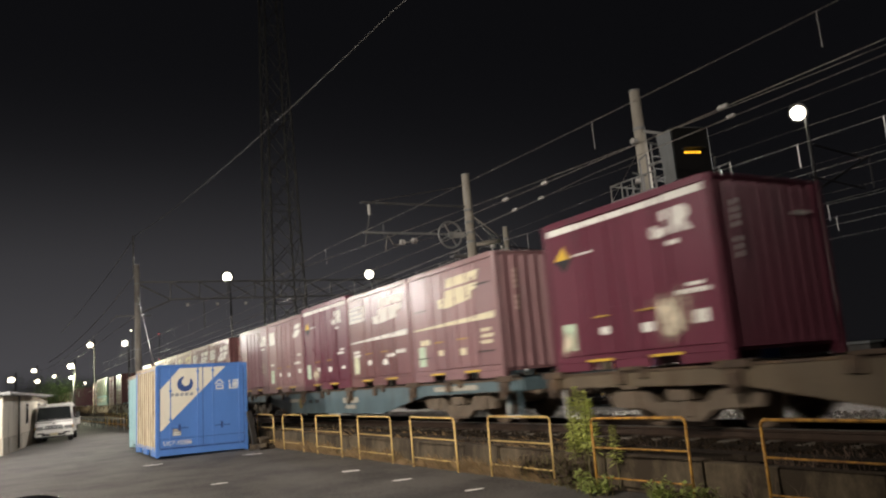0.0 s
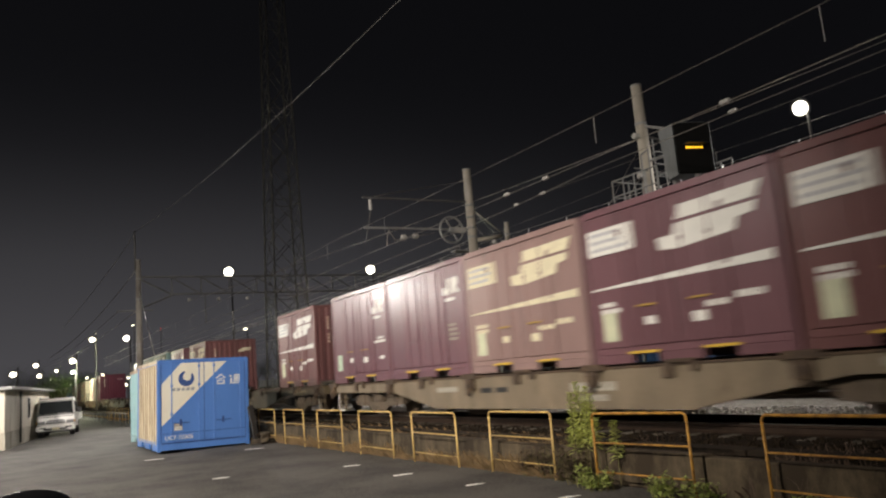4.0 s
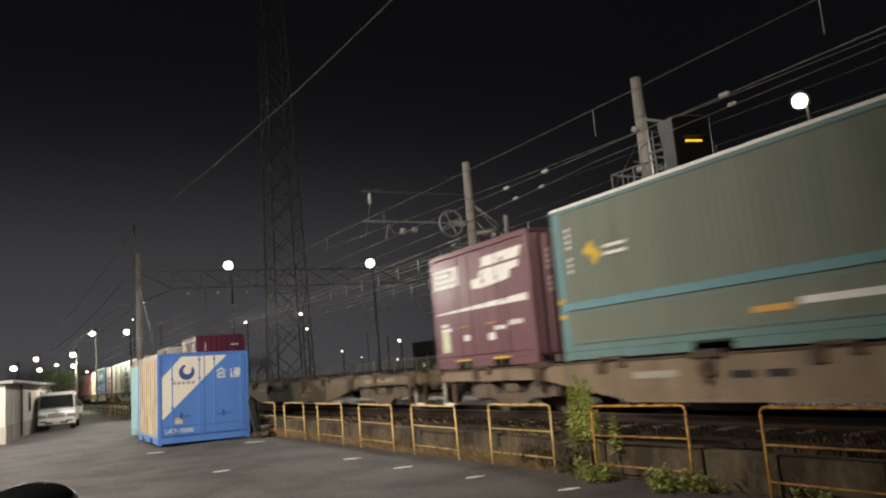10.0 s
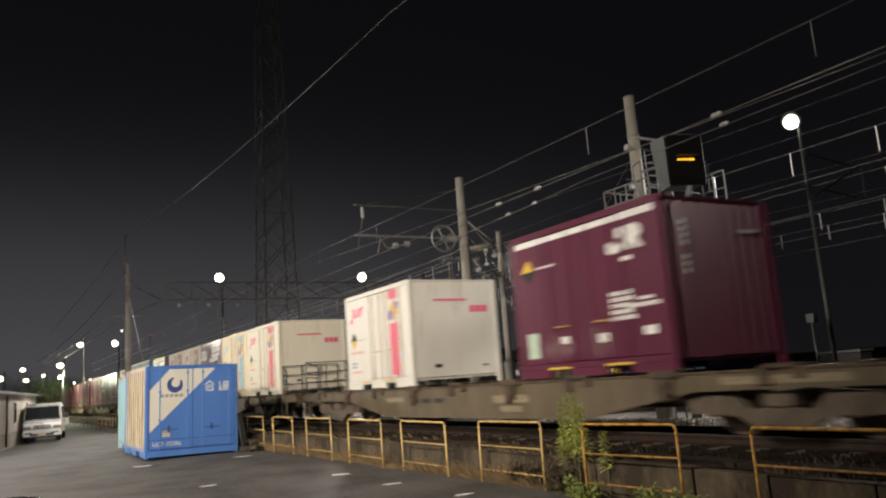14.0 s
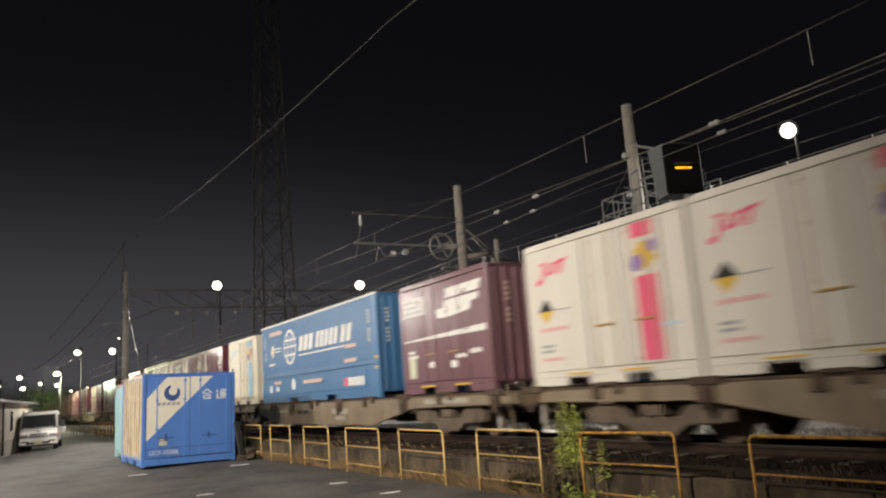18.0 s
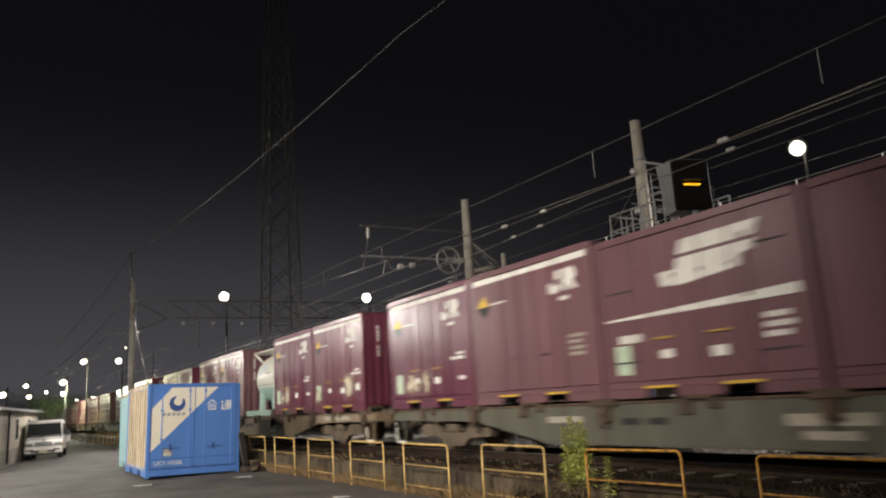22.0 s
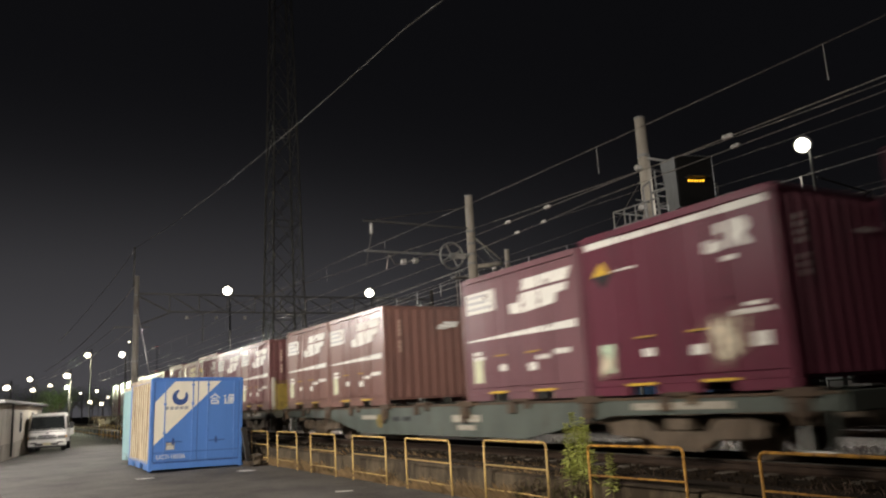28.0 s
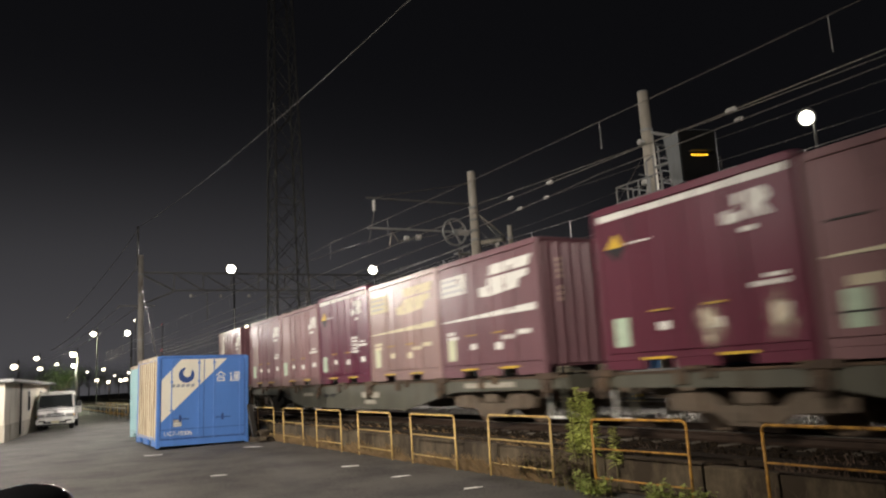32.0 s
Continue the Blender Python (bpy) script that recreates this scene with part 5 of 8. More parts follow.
def make_track(y, x0, x1, full, label):
    t = thing("railway_track", label, "railway track", "tracks of the yard", kind="structure")
    for sy in (-1, 1):
        yy = y + sy * 0.567
        head = [(-0.033, -0.006), (-0.033, -0.04), (-0.008, -0.05), (-0.008, -0.12), (-0.06, -0.145), (0.06, -0.145), (0.008, -0.12), (0.008, -0.05), (0.033, -0.04), (0.033, -0.006)]
        bm = bmesh.new()
        a = [bm.verts.new((x0, yy + u, RAIL_Z + v)) for u, v in head]
        b = [bm.verts.new((x1, yy + u, RAIL_Z + v)) for u, v in head]
        for i in range(len(head)):
            bm.faces.new((a[i], a[(i + 1) % len(head)], b[(i + 1) % len(head)], b[i]))
        bmesh.ops.recalc_face_normals(bm, faces=bm.faces[:])
        part("rail", bm, "rail", t)
        part("rail_head", boxes((x0, yy - 0.033, RAIL_Z - 0.006, x1, yy + 0.033, RAIL_Z), bevel=0.003), "rail_head", t, "polished running surface")
    if full:
        bm = bmesh.new()
        box(bm, -0.11, -1.0, 0.0, 0.11, 1.0, 0.14, bevel=0.02)
        s = part("sleeper", bm, "sleeper", t)
        s.matrix_basis = pose(x0 + 0.3, y, RAIL_Z - 0.285)
        x = x0 + 0.93
        while x < x1:
            again(s, pose(x, y, RAIL_Z - 0.285), t)
            x += 0.63
    return t


def make_ballast():
    """Loose track stones near the road, as one heap of real stones."""
    rnd = np.random.RandomState(3)
    base = np.array([(-1, -1, -0.6), (1, -0.8, -0.7), (0.9, 1, -0.6), (-0.8, 0.9, -0.7), (-0.7, -0.6, 0.7), (0.8, -0.7, 0.6), (0.6, 0.7, 0.8), (-0.6, 0.8, 0.5)])
    quads = np.array([(0, 3, 2, 1), (4, 5, 6, 7), (0, 1, 5, 4), (1, 2, 6, 5), (2, 3, 7, 6), (3, 0, 4, 7)])
    verts, faces = [], []
    count = 17000
    for i in range(count):
        x = -2.5 - 36 * rnd.rand() ** 1.3
        y = rnd.choice([rnd.uniform(7.55, 8.6), rnd.uniform(9.2, 9.7), rnd.uniform(10.2, 12.5), rnd.uniform(6.75, 7.6)], p=[0.36, 0.16, 0.45, 0.03])
        if i > 9000:
            x, y = rnd.uniform(-34, -12), rnd.uniform(10.4, 13.2)
        if y > 10.4 and rnd.rand() < 0.35:
            x = rnd.uniform(-14, 4)
        s = rnd.uniform(0.018, 0.042) if y > 8.7 else rnd.uniform(0.009, 0.023)
        z = 0.33 + 0.05 * (1 - abs(y - 9.44) / 2.2) + rnd.uniform(-0.015, 0.03)
        a = rnd.uniform(0, 6.28)
        c, d = math.cos(a), math.sin(a)
        p = base * (s * rnd.uniform(0.7, 1.3, 3))
        p = p + rnd.uniform(-0.2, 0.2, p.shape) * s
        q = np.stack([p[:, 0] * c - p[:, 1] * d + x, p[:, 0] * d + p[:, 1] * c + y, p[:, 2] + z], 1)
        verts.append(q)
        faces.append(quads + 8 * i)
    me = bpy.data.meshes.new("track_ballast")
    me.from_pydata(np.concatenate(verts).tolist(), [], np.concatenate(faces).tolist())
    me.materials.append(M["stone"])
    me.materials.append(M["pale_stone"])
    for i, poly in enumerate(me.polygons):
        # stones past the near track get the lighter colour that stands for lamplight
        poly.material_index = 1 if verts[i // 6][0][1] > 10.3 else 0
    return tagged(new("track_ballast", me), "loose grey-brown crushed stone between the rails", "ballast", kind="stuff")


def railing_panel(paint, label):
    t = thing("railing_panel", label, "railing", "railings along the track")
    w, h, r = 1.55, 0.885, 0.0160
    for x in (0.0, w):
        part("post", tubes(((x, 0, -0.05), (x, 0, h - 0.06), r), n=8), paint, t)
    bm = bmesh.new()
    run_tube(bm, [(0.0, 0, h - 0.065), (0.006, 0, h - 0.035), (0.022, 0, h - 0.014), (0.05, 0, h), (w - 0.05, 0, h), (w - 0.022, 0, h - 0.014), (w - 0.006, 0, h - 0.035), (w, 0, h - 0.065)], r, 8)
    part("top_rail", bm, paint, t)
    part("middle_rail", tubes(((0, 0, 0.53), (w, 0, 0.53), 0.0110), n=8), paint, t)
    part("low_rail", tubes(((0, 0, 0.18), (w, 0, 0.18), 0.0100), n=8), paint, t)
    return t


def make_fence():
    """Railing panels of bent pipe along the road's edge, rustier towards the far bend behind the viewer."""
    rusty = railing_panel("fence_rust", "orange pipe railing eaten by rust, paint flaking")
    plain = railing_panel("fence_paint", "yellow pipe railing with chipped and faded paint")
    rnd = random.Random(4)
    spots = {i: pose(-5.03 - 2.473 * i + rnd.uniform(-0.03, 0.03), 6.35 + rnd.uniform(-0.02, 0.02), rnd.uniform(-0.015, 0.015), rnd.uniform(-1.2, 1.2), rnd.uniform(-0.8, 0.8), rnd.uniform(-0.6, 0.6)) for i in list(range(1, 12)) + [-1] + list(range(17, 24))}
    rusty.matrix_basis = pose(-5.03, 6.35, 0)
    plain.matrix_basis = spots.pop(2)
    for i, m in spots.items():
        copy_thing(rusty if i < 2 else plain, m)


# ---- poles, wires and signals ----
def cable(name, points, r, parent=None, mat="wire", sag=0.0, n=5, parts=10):
    bm = bmesh.new()
    line = [Vector(points[0])]
    for a, b in zip(points, points[1:]):
        a, b = Vector(a), Vector(b)
        for i in range(1, parts + 1):
            u = i / parts
            line.append(a.lerp(b, u) - Vector((0, 0, 4 * sag * u * (1 - u))))
    run_tube(bm, line, r, n)
    return part(name, bm, mat, parent)


def insulator(parent, place, axis="X", size=0.13, name="insulator"):
    bm = bmesh.new()
    lathe(bm, [(0.02, -0.10), (size, -0.06), (size * 0.9, -0.02), (0.03, 0.0), (size, 0.03), (size * 0.9, 0.07), (0.02, 0.10)], place, axis, 12)
    return part(name, bm, "porcelain", parent)


def overhead_line(y, x0, x1, contact, messenger, label, droppers, bright="wire"):
    t = thing("overhead_line", label, "overhead wire", "overhead wires of the yard")
    cable("contact_wire", [(x0, y, contact), (x1, y, contact)], 0.0075 if y < 10 else 0.006, t, bright, parts=4)
    spans = [x0 + (x1 - x0) * i / 3 for i in range(4)]
    cable("messenger_wire", [(x, y, messenger) for x in spans], 0.0075 if y < 10 else 0.006, t, bright, sag=0.16)
    x = x0 + 2.0
    while x < x1:
        u = ((x - x0) / (x1 - x0) * 3) % 1.0
        top = messenger - 4 * 0.16 * u * (1 - u)
        if droppers == "long":
            part("dropper", tubes(((x, y, contact), (x, y, top), 0.010), n=5), bright, t)
        else:
            # droppers behind the near track take the steel with lamp glints in its colour
            part("dropper", tubes(((x, y, top - 0.52), (x, y, top), 0.007 if y < 10 else 0.014), n=5), "steel" if x < -40 or y < 10 else "bright_steel", t)
        x += 4.6 if y < 10 else 1.9 + 0.25 * ((x * 7.3) % 1.0)
    return t


def concrete_pole(x, y, top, label, r0=0.17, r1=0.12, bands=(1.9, 5.9, 6.3), mat="pole_concrete"):
    t = thing("line_pole", label, "pole", "poles of the overhead line")
    bm = bmesh.new()
    tube(bm, (x, y, 0.2), (x, y, top), r0, r1, n=18)
    part("shaft", bm, mat, t)
    for z in bands:
        r = r0 + (r1 - r0) * z / top + 0.012
        part("clamp_band", tubes(((x, y, z), (x, y, z + 0.07), r), n=18), "steel", t)
    part("cap", tubes(((x, y, top), (x, y, top + 0.03), r1 + 0.01), n=18), "steel", t)
    return t


def collar(parent, x, y, r, top):
    """A pale mortar sleeve round a pole's foot, ragged at its upper rim."""
    rnd = random.Random(int(-x * 10))
    bm = bmesh.new()
    n = 18
    low = [bm.verts.new((x + r * math.cos(2 * math.pi * i / n), y + r * math.sin(2 * math.pi * i / n), 0.2)) for i in range(n)]
    high = [bm.verts.new((v.co.x, v.co.y, top + rnd.uniform(-0.09, 0.09))) for v in low]
    lip = [bm.verts.new((x + (v.co.x - x) * 0.86, y + (v.co.y - y) * 0.86, v.co.z + 0.015)) for v in high]
    for a, b in ((low, high), (high, lip)):
        for i in range(n):
            bm.faces.new((a[i], a[(i + 1) % n], b[(i + 1) % n], b[i])).smooth = True
    part("foot_collar", bm, "collar_mortar", parent, "pale mortar sleeve with a ragged rim")


def wheel_pole():
    x, y = -20.3, 13.0
    t = concrete_pole(x, y, 7.98, "concrete line pole with bracket arms and a tensioning wheel", 0.185, 0.13, (1.6, 5.7, 6.0, 6.35, 6.75))
    collar(t, x, y, 0.225, 2.0)
    part("upper_arm", boxes((x - 0.03, 9.2, 6.875, x + 0.03, y, 6.925)), "truss_steel", t)
    part("lower_arm", boxes((x - 0.035, 9.2, 5.94, x + 0.035, y, 6.0)), "steel", t)
    part("arm_stay", tubes(((x, y - 0.1, 7.6), (x, 9.6, 6.95), 0.012), n=5), "wire", t)
    bm = bmesh.new()
    cx, cz, r = x + 0.05, 5.95, 0.42
    cy = 12.2
    for i in range(28):
        a, b = 2 * math.pi * i / 28, 2 * math.pi * (i + 1) / 28
        tube(bm, (cx, cy + r * math.cos(a), cz + r * math.sin(a)), (cx, cy + r * math.cos(b), cz + r * math.sin(b)), 0.035, n=6)
    for i in range(4):
        a = 0.5 + math.pi * i / 2
        tube(bm, (cx, cy, cz), (cx, cy + r * math.cos(a), cz + r * math.sin(a)), 0.03, n=6)
    tube(bm, (cx - 0.08, cy, cz), (cx + 0.08, cy, cz), 0.09, n=10)
    part("tension_wheel", bm, "steel", t, "spoked tensioning wheel")
    part("wheel_box", boxes((x - 0.06, 12.2, 5.86, x + 0.1, 12.72, 6.04), bevel=0.02), "porcelain", t)
    part("rear_bracket", tubes(((x, y, 5.62), (x + 0.05, 14.1, 5.78), 0.075), ((x, y, 6.7), (x + 0.05, 14.1, 5.9), 0.02), n=8), "pole_concrete", t)
    part("weight_chain", tubes(((x - 0.2, 12.6, 5.5), (x - 0.2, 12.6, 2.2), 0.012), ((x - 0.32, 12.55, 5.5), (x - 0.32, 12.55, 2.2), 0.012), n=5), "wire", t)
    part("weight_stack", tubes(((x - 0.26, 12.58, 1.2), (x - 0.26, 12.58, 2.3), 0.13), n=12), "sleeper", t)
    part("cross_bar", boxes((x - 0.35, 12.35, 5.28, x - 0.05, 12.95, 5.33)), "steel", t)
    part("tag", boxes((x - 0.22, y - 0.22, 2.9, x + 0.02, y - 0.19, 3.2)), "white_mark", t, "small pale plate")
    insulator(t, (x, 9.45, 6.75), "Z", 0.06)
    insulator(t, (x, 9.45, 6.60), "Z", 0.06)
    part("pull_off", tubes(((x, 9.45, 6.5), (x - 0.5, 9.45, 5.6), 0.016), n=6), "truss_steel", t)
    for k in (0, 1):
        insulator(t, (x + 0.02, 10.9 - 0.42 * k, 5.74 - 0.06 * k), "Y", 0.10)
    part("registration_arm", tubes(((x, 11.6, 5.85), (x, 10.2, 5.6), 0.014), ((x, 10.2, 5.6), (x, 10.0, 5.9), 0.012), ((x, 10.0, 5.9), (x, 9.9, 5.45), 0.012), n=6), "wire", t)


def signal_mast():
    x, y = -12.46, 13.0
    t = concrete_pole(x, y, 7.88, "concrete pole carrying two railway signals on railed platforms", 0.185, 0.125, (1.7, 2.2, 5.2, 6.9))
    sx, sy = -11.65, 13.05
    collar(t, x, y, 0.225, 1.95)
    part("signal_post", tubes(((sx, sy, 0.2), (sx, sy, 6.6), 0.10), n=14), "mast_steel", t, "banded steel signal post")
    for z in (1.5, 1.8, 2.15, 2.5):
        part("post_band", tubes(((sx, sy, z), (sx, sy, z + 0.03), 0.112), n=14), "mast_steel", t)
    ladder = bmesh.new()
    for dy in (-0.16, 0.16):
        tube(ladder, (sx - 0.33, sy + dy - 0.1, 0.3), (sx - 0.33, sy + dy - 0.1, 6.4), 0.018, n=6)
    for i in range(20):
        tube(ladder, (sx - 0.33, sy - 0.26, 0.6 + 0.29 * i), (sx - 0.33, sy + 0.06, 0.6 + 0.29 * i), 0.012, n=5)
    part("ladder", ladder, "mast_steel", t)
    for pz, hz in ((2.86, 3.85), (4.85, 5.83)):
        part("platform", boxes((x - 0.55, y - 0.62, pz, sx + 1.0, y + 0.72, pz + 0.05)), "dark_steel", t)
        part("platform_edge", boxes((x - 0.56, y - 0.64, pz, sx + 1.01, y - 0.61, pz + 0.055)), "mast_steel", t)
        part("platform_edge", boxes((sx + 0.99, y - 0.605, pz, sx + 1.02, y + 0.72, pz + 0.055)), "mast_steel", t)
        rows = []
        for i in range(5):
            px = x - 0.55 + 0.36 * i
            rows.append(((px, y - 0.62, pz), (px, y - 0.62, pz + 0.78), 0.018))
        for px in (sx + 0.4, sx + 0.7, sx + 1.0):
            rows.append(((px, y + 0.72, pz), (px, y + 0.72, pz + 0.78), 0.018))
        for z in (0.4, 0.78):
            rows.append(((x - 0.55, y - 0.62, pz + z), (x + 0.9, y - 0.62, pz + z), 0.018))
            rows.append(((x - 0.55, y - 0.62, pz + z), (x - 0.55, y + 0.72, pz + z), 0.018))
            rows.append(((sx + 0.3, y + 0.72, pz + z), (sx + 1.0, y + 0.72, pz + z), 0.018))
        for py in (-0.1, 0.35, 0.72):
            rows.append(((x - 0.55, y + py, pz), (x - 0.55, y + py, pz + 0.78), 0.018))
        for row in rows:
            part("railing_bar", tubes(row, n=6), "mast_steel", t)
        part("hoop", tubes(((x + 0.45, y - 0.6, pz), (x + 0.45, y - 0.6, pz + 1.15), 0.022), ((x + 0.45, y - 0.6, pz + 1.15), (x + 0.68, y - 0.6, pz + 1.22), 0.022), ((x + 0.68, y - 0.6, pz + 1.22), (x + 0.68, y - 0.6, pz), 0.022), n=6), "mast_steel", t)
        turn = pose(sx + 0.52, y + 0.02, hz + 0.08, 0, 0, -17)
        head = part("signal_head", boxes((0.10, -0.46, -0.58, 0.16, 0.46, 0.58), bevel=0.03), "matt_black", t, "black signal face with one lit amber bar")
        head.matrix_basis = turn
        cab = part("signal_cabinet", prism([(-0.40, -0.58), (0.10, -0.55), (0.10, 0.60), (-0.62, 0.62)], -0.38, 0.38), "signal_grey", t, "grey sheet-metal signal cabinet")
        cab.matrix_basis = turn
        for i in range(6):
            part("signal_lamp", boxes((0.165, -0.20 + 0.07 * i, -0.018, 0.185, -0.172 + 0.07 * i, 0.018)), "amber_lens", head, "glowing amber lamp")
        part("signal_hood", boxes((0.16, -0.26, 0.07, 0.32, 0.26, 0.085)), "black", head)
        part("lower_lamp", tubes(((sx + 0.45, y + 0.1, pz + 0.15), (sx + 0.62, y + 0.06, pz + 0.5), 0.07), n=10), "mast_steel", t)
    part("shunt_light", tubes(((sx + 0.1, sy - 0.1, 2.3), (sx + 0.42, sy - 0.2, 2.38), 0.09), n=10), "dark_steel", t)
    bm = bmesh.new()
    lathe(bm, [(0.01, 0.0), (0.045, 0.01), (0.05, 0.04), (0.01, 0.05)], (sx + 0.42, sy - 0.2, 2.38), "X", 12)
    part("shunt_lens", bm, "dim_lens", t, "small lit white lamp")
    for z0, z1 in ((6.9, 6.55), (6.0, 6.0), (3.9, 3.9)):
        part("bracket", tubes(((x, y, z0), (sx, sy, z1), 0.036), n=6), "mast_steel", t)


def lamp_head(parent, place, face, lens, glow, name="housing"):
    """A bowl-shaped floodlight with a bulging glass, turned towards face."""
    c = Vector(place)
    turn = (Vector(face) - c).to_track_quat("Z", "Y").to_matrix().to_4x4()
    bm = bmesh.new()
    lathe(bm, [(lens * 0.22, -lens * 1.15), (lens * 0.45, -lens * 1.0), (lens * 0.72, -lens * 0.62), (lens * 0.90, -lens * 0.12), (lens * 0.95, -lens * 0.08), (lens * 0.80, -lens * 0.06)], (0, 0, 0), "Z", 18)
    bm.transform(Matrix.Translation(c) @ turn)
    part(name, bm, "black", parent, "dark bowl-shaped lamp housing")
    bm = bmesh.new()
    bmesh.ops.create_icosphere(bm, subdivisions=3, radius=lens * 0.66, matrix=Matrix.Translation(c))
    for f in bm.faces:
        f.smooth = True
    part("lamp_glass", bm, glow, parent, "glaring white lamp glass")


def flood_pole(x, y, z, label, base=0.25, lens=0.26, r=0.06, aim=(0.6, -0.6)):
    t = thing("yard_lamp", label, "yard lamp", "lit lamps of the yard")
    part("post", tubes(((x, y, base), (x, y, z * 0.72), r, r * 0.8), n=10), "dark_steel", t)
    # upper length coloured black to offset the light of the lamp beside it
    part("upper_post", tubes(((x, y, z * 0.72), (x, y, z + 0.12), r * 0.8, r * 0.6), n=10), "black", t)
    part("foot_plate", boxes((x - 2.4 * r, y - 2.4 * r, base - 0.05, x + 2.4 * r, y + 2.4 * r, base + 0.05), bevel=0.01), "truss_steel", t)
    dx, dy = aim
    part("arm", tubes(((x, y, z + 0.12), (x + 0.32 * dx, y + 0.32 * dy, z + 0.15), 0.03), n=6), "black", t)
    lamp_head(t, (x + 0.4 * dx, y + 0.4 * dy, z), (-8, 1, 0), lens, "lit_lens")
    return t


def far_lamp(x, y, z, lens, mat, label, post=True):
    t = thing("distant_lamp", label, "distant lamp", "distant lamps")
    bm = bmesh.new()
    bmesh.ops.create_icosphere(bm, subdivisions=2, radius=lens * 0.45, matrix=Matrix.Translation((x, y, z)) @ Matrix.Diagonal((1, 1.1, 0.85, 1)))
    part("lamp_glass", bm, mat, t)
    part("hood", boxes((x - lens * 0.45, y - lens * 0.5, z + lens * 0.36, x + lens * 0.4, y + lens * 0.5, z + lens * 0.48), bevel=lens * 0.04), "black", t)
    if post:
        part("post", tubes(((x, y + lens * 0.6, 0.2), (x, y + lens * 0.6, z + lens), 0.06), n=6), "dark_steel", t)
    return t


def by_view(azimuth, elevation, reach):
    """A place by its bearing from the viewer: degrees from the track's far end, degrees up, metres off."""
    a, e = radians(azimuth), radians(elevation)
    return (-reach * math.cos(a), reach * math.sin(a), 1.57 + reach * math.tan(e))


def truss_gantry():
    x, y = -42.7, 5.98
    t = concrete_pole(x, y, 8.75, "stained concrete pole with a steel truss beam over the tracks", 0.18, 0.13, (4.2, 6.6, 7.7), "stained_concrete")
    part("top_rod", tubes(((x, y - 0.15, 8.2), (x, y - 0.15, 10.35), 0.05), n=8), "truss_steel", t)
    part("top_chord", boxes((x - 0.05, y, 7.78, x + 0.05, 24.0, 7.86)), "truss_steel", t)
    part("low_chord", boxes((x - 0.05, y + 1.6, 6.82, x + 0.05, 24.0, 6.90)), "truss_steel", t)
    rows = [((x, y, 7.75), (x, y + 1.7, 6.86), 0.045), ((x, y, 6.1), (x, y + 1.7, 6.8), 0.045)]
    for i in range(11):
        a = y + 1.7 + 1.55 * i
        rows += [((x, a, 6.85), (x, a, 7.8), 0.035), ((x, a, 7.8), (x, a + 1.5, 6.88), 0.035)]
    for row in rows:
        part("truss_web", tubes(row, n=6), "truss_steel", t)
    part("far_post", tubes(((x, 24.0, 0.2), (x, 24.0, 8.4), 0.15, 0.12), n=14), "truss_steel", t)
    for yy in (TRACK_Y, 15.2, 19.0, 22.6):
        part("hanger", tubes(((x, yy, 6.85), (x, yy, 5.18), 0.03), n=6), "truss_steel", t)
    part("side_arm", boxes((x - 0.04, y - 1.1, 6.0, x + 0.04, y + 0.7, 6.06)), "truss_steel", t)
    part("guy_wire", tubes(((x, y, 7.2), (x + 5.0, y + 0.6, 0.2), 0.02), n=5), "wire", t)
    for k in range(3):
        insulator(t, (x, y + 2.6 + 1.6 * k, 6.55), "Z", 0.11)


def lattice_tower(x, y, top, base_w, top_w):
    t = thing("lattice_tower", "tall dark lattice steel tower behind the tracks", "steel tower")
    levels = 15
    corners = []
    for k in range(levels + 1):
        u = k / levels
        w = (base_w + (top_w - base_w) * u) / 2
        corners.append([Vector((x + sx * w, y + sy * w, 0.2 + (top - 0.2) * u)) for sx, sy in ((-1, -1), (1, -1), (1, 1), (-1, 1))])
    for i in range(4):
        bm = bmesh.new()
        run_tube(bm, [c[i] for c in corners], 0.11, 5)
        part("leg", bm, "tower_steel", t)
    for i in range(4):
        j = (i + 1) % 4
        for k, (a, b) in enumerate(zip(corners, corners[1:])):
            rows = [(a[i], b[j]), (a[j], b[i])] + ([(a[i], a[j])] if k % 3 == 0 else [])
            for p, q in rows:
                part("brace", tubes((p, q, 0.045), n=4), "tower_steel", t)
    for z in (18, 25, 33):
        part("antenna", tubes(((x + 1.6, y - 1.5, z), (x + 2.2, y - 1.9, z + 0.7), 0.08), n=6), "porcelain", t)


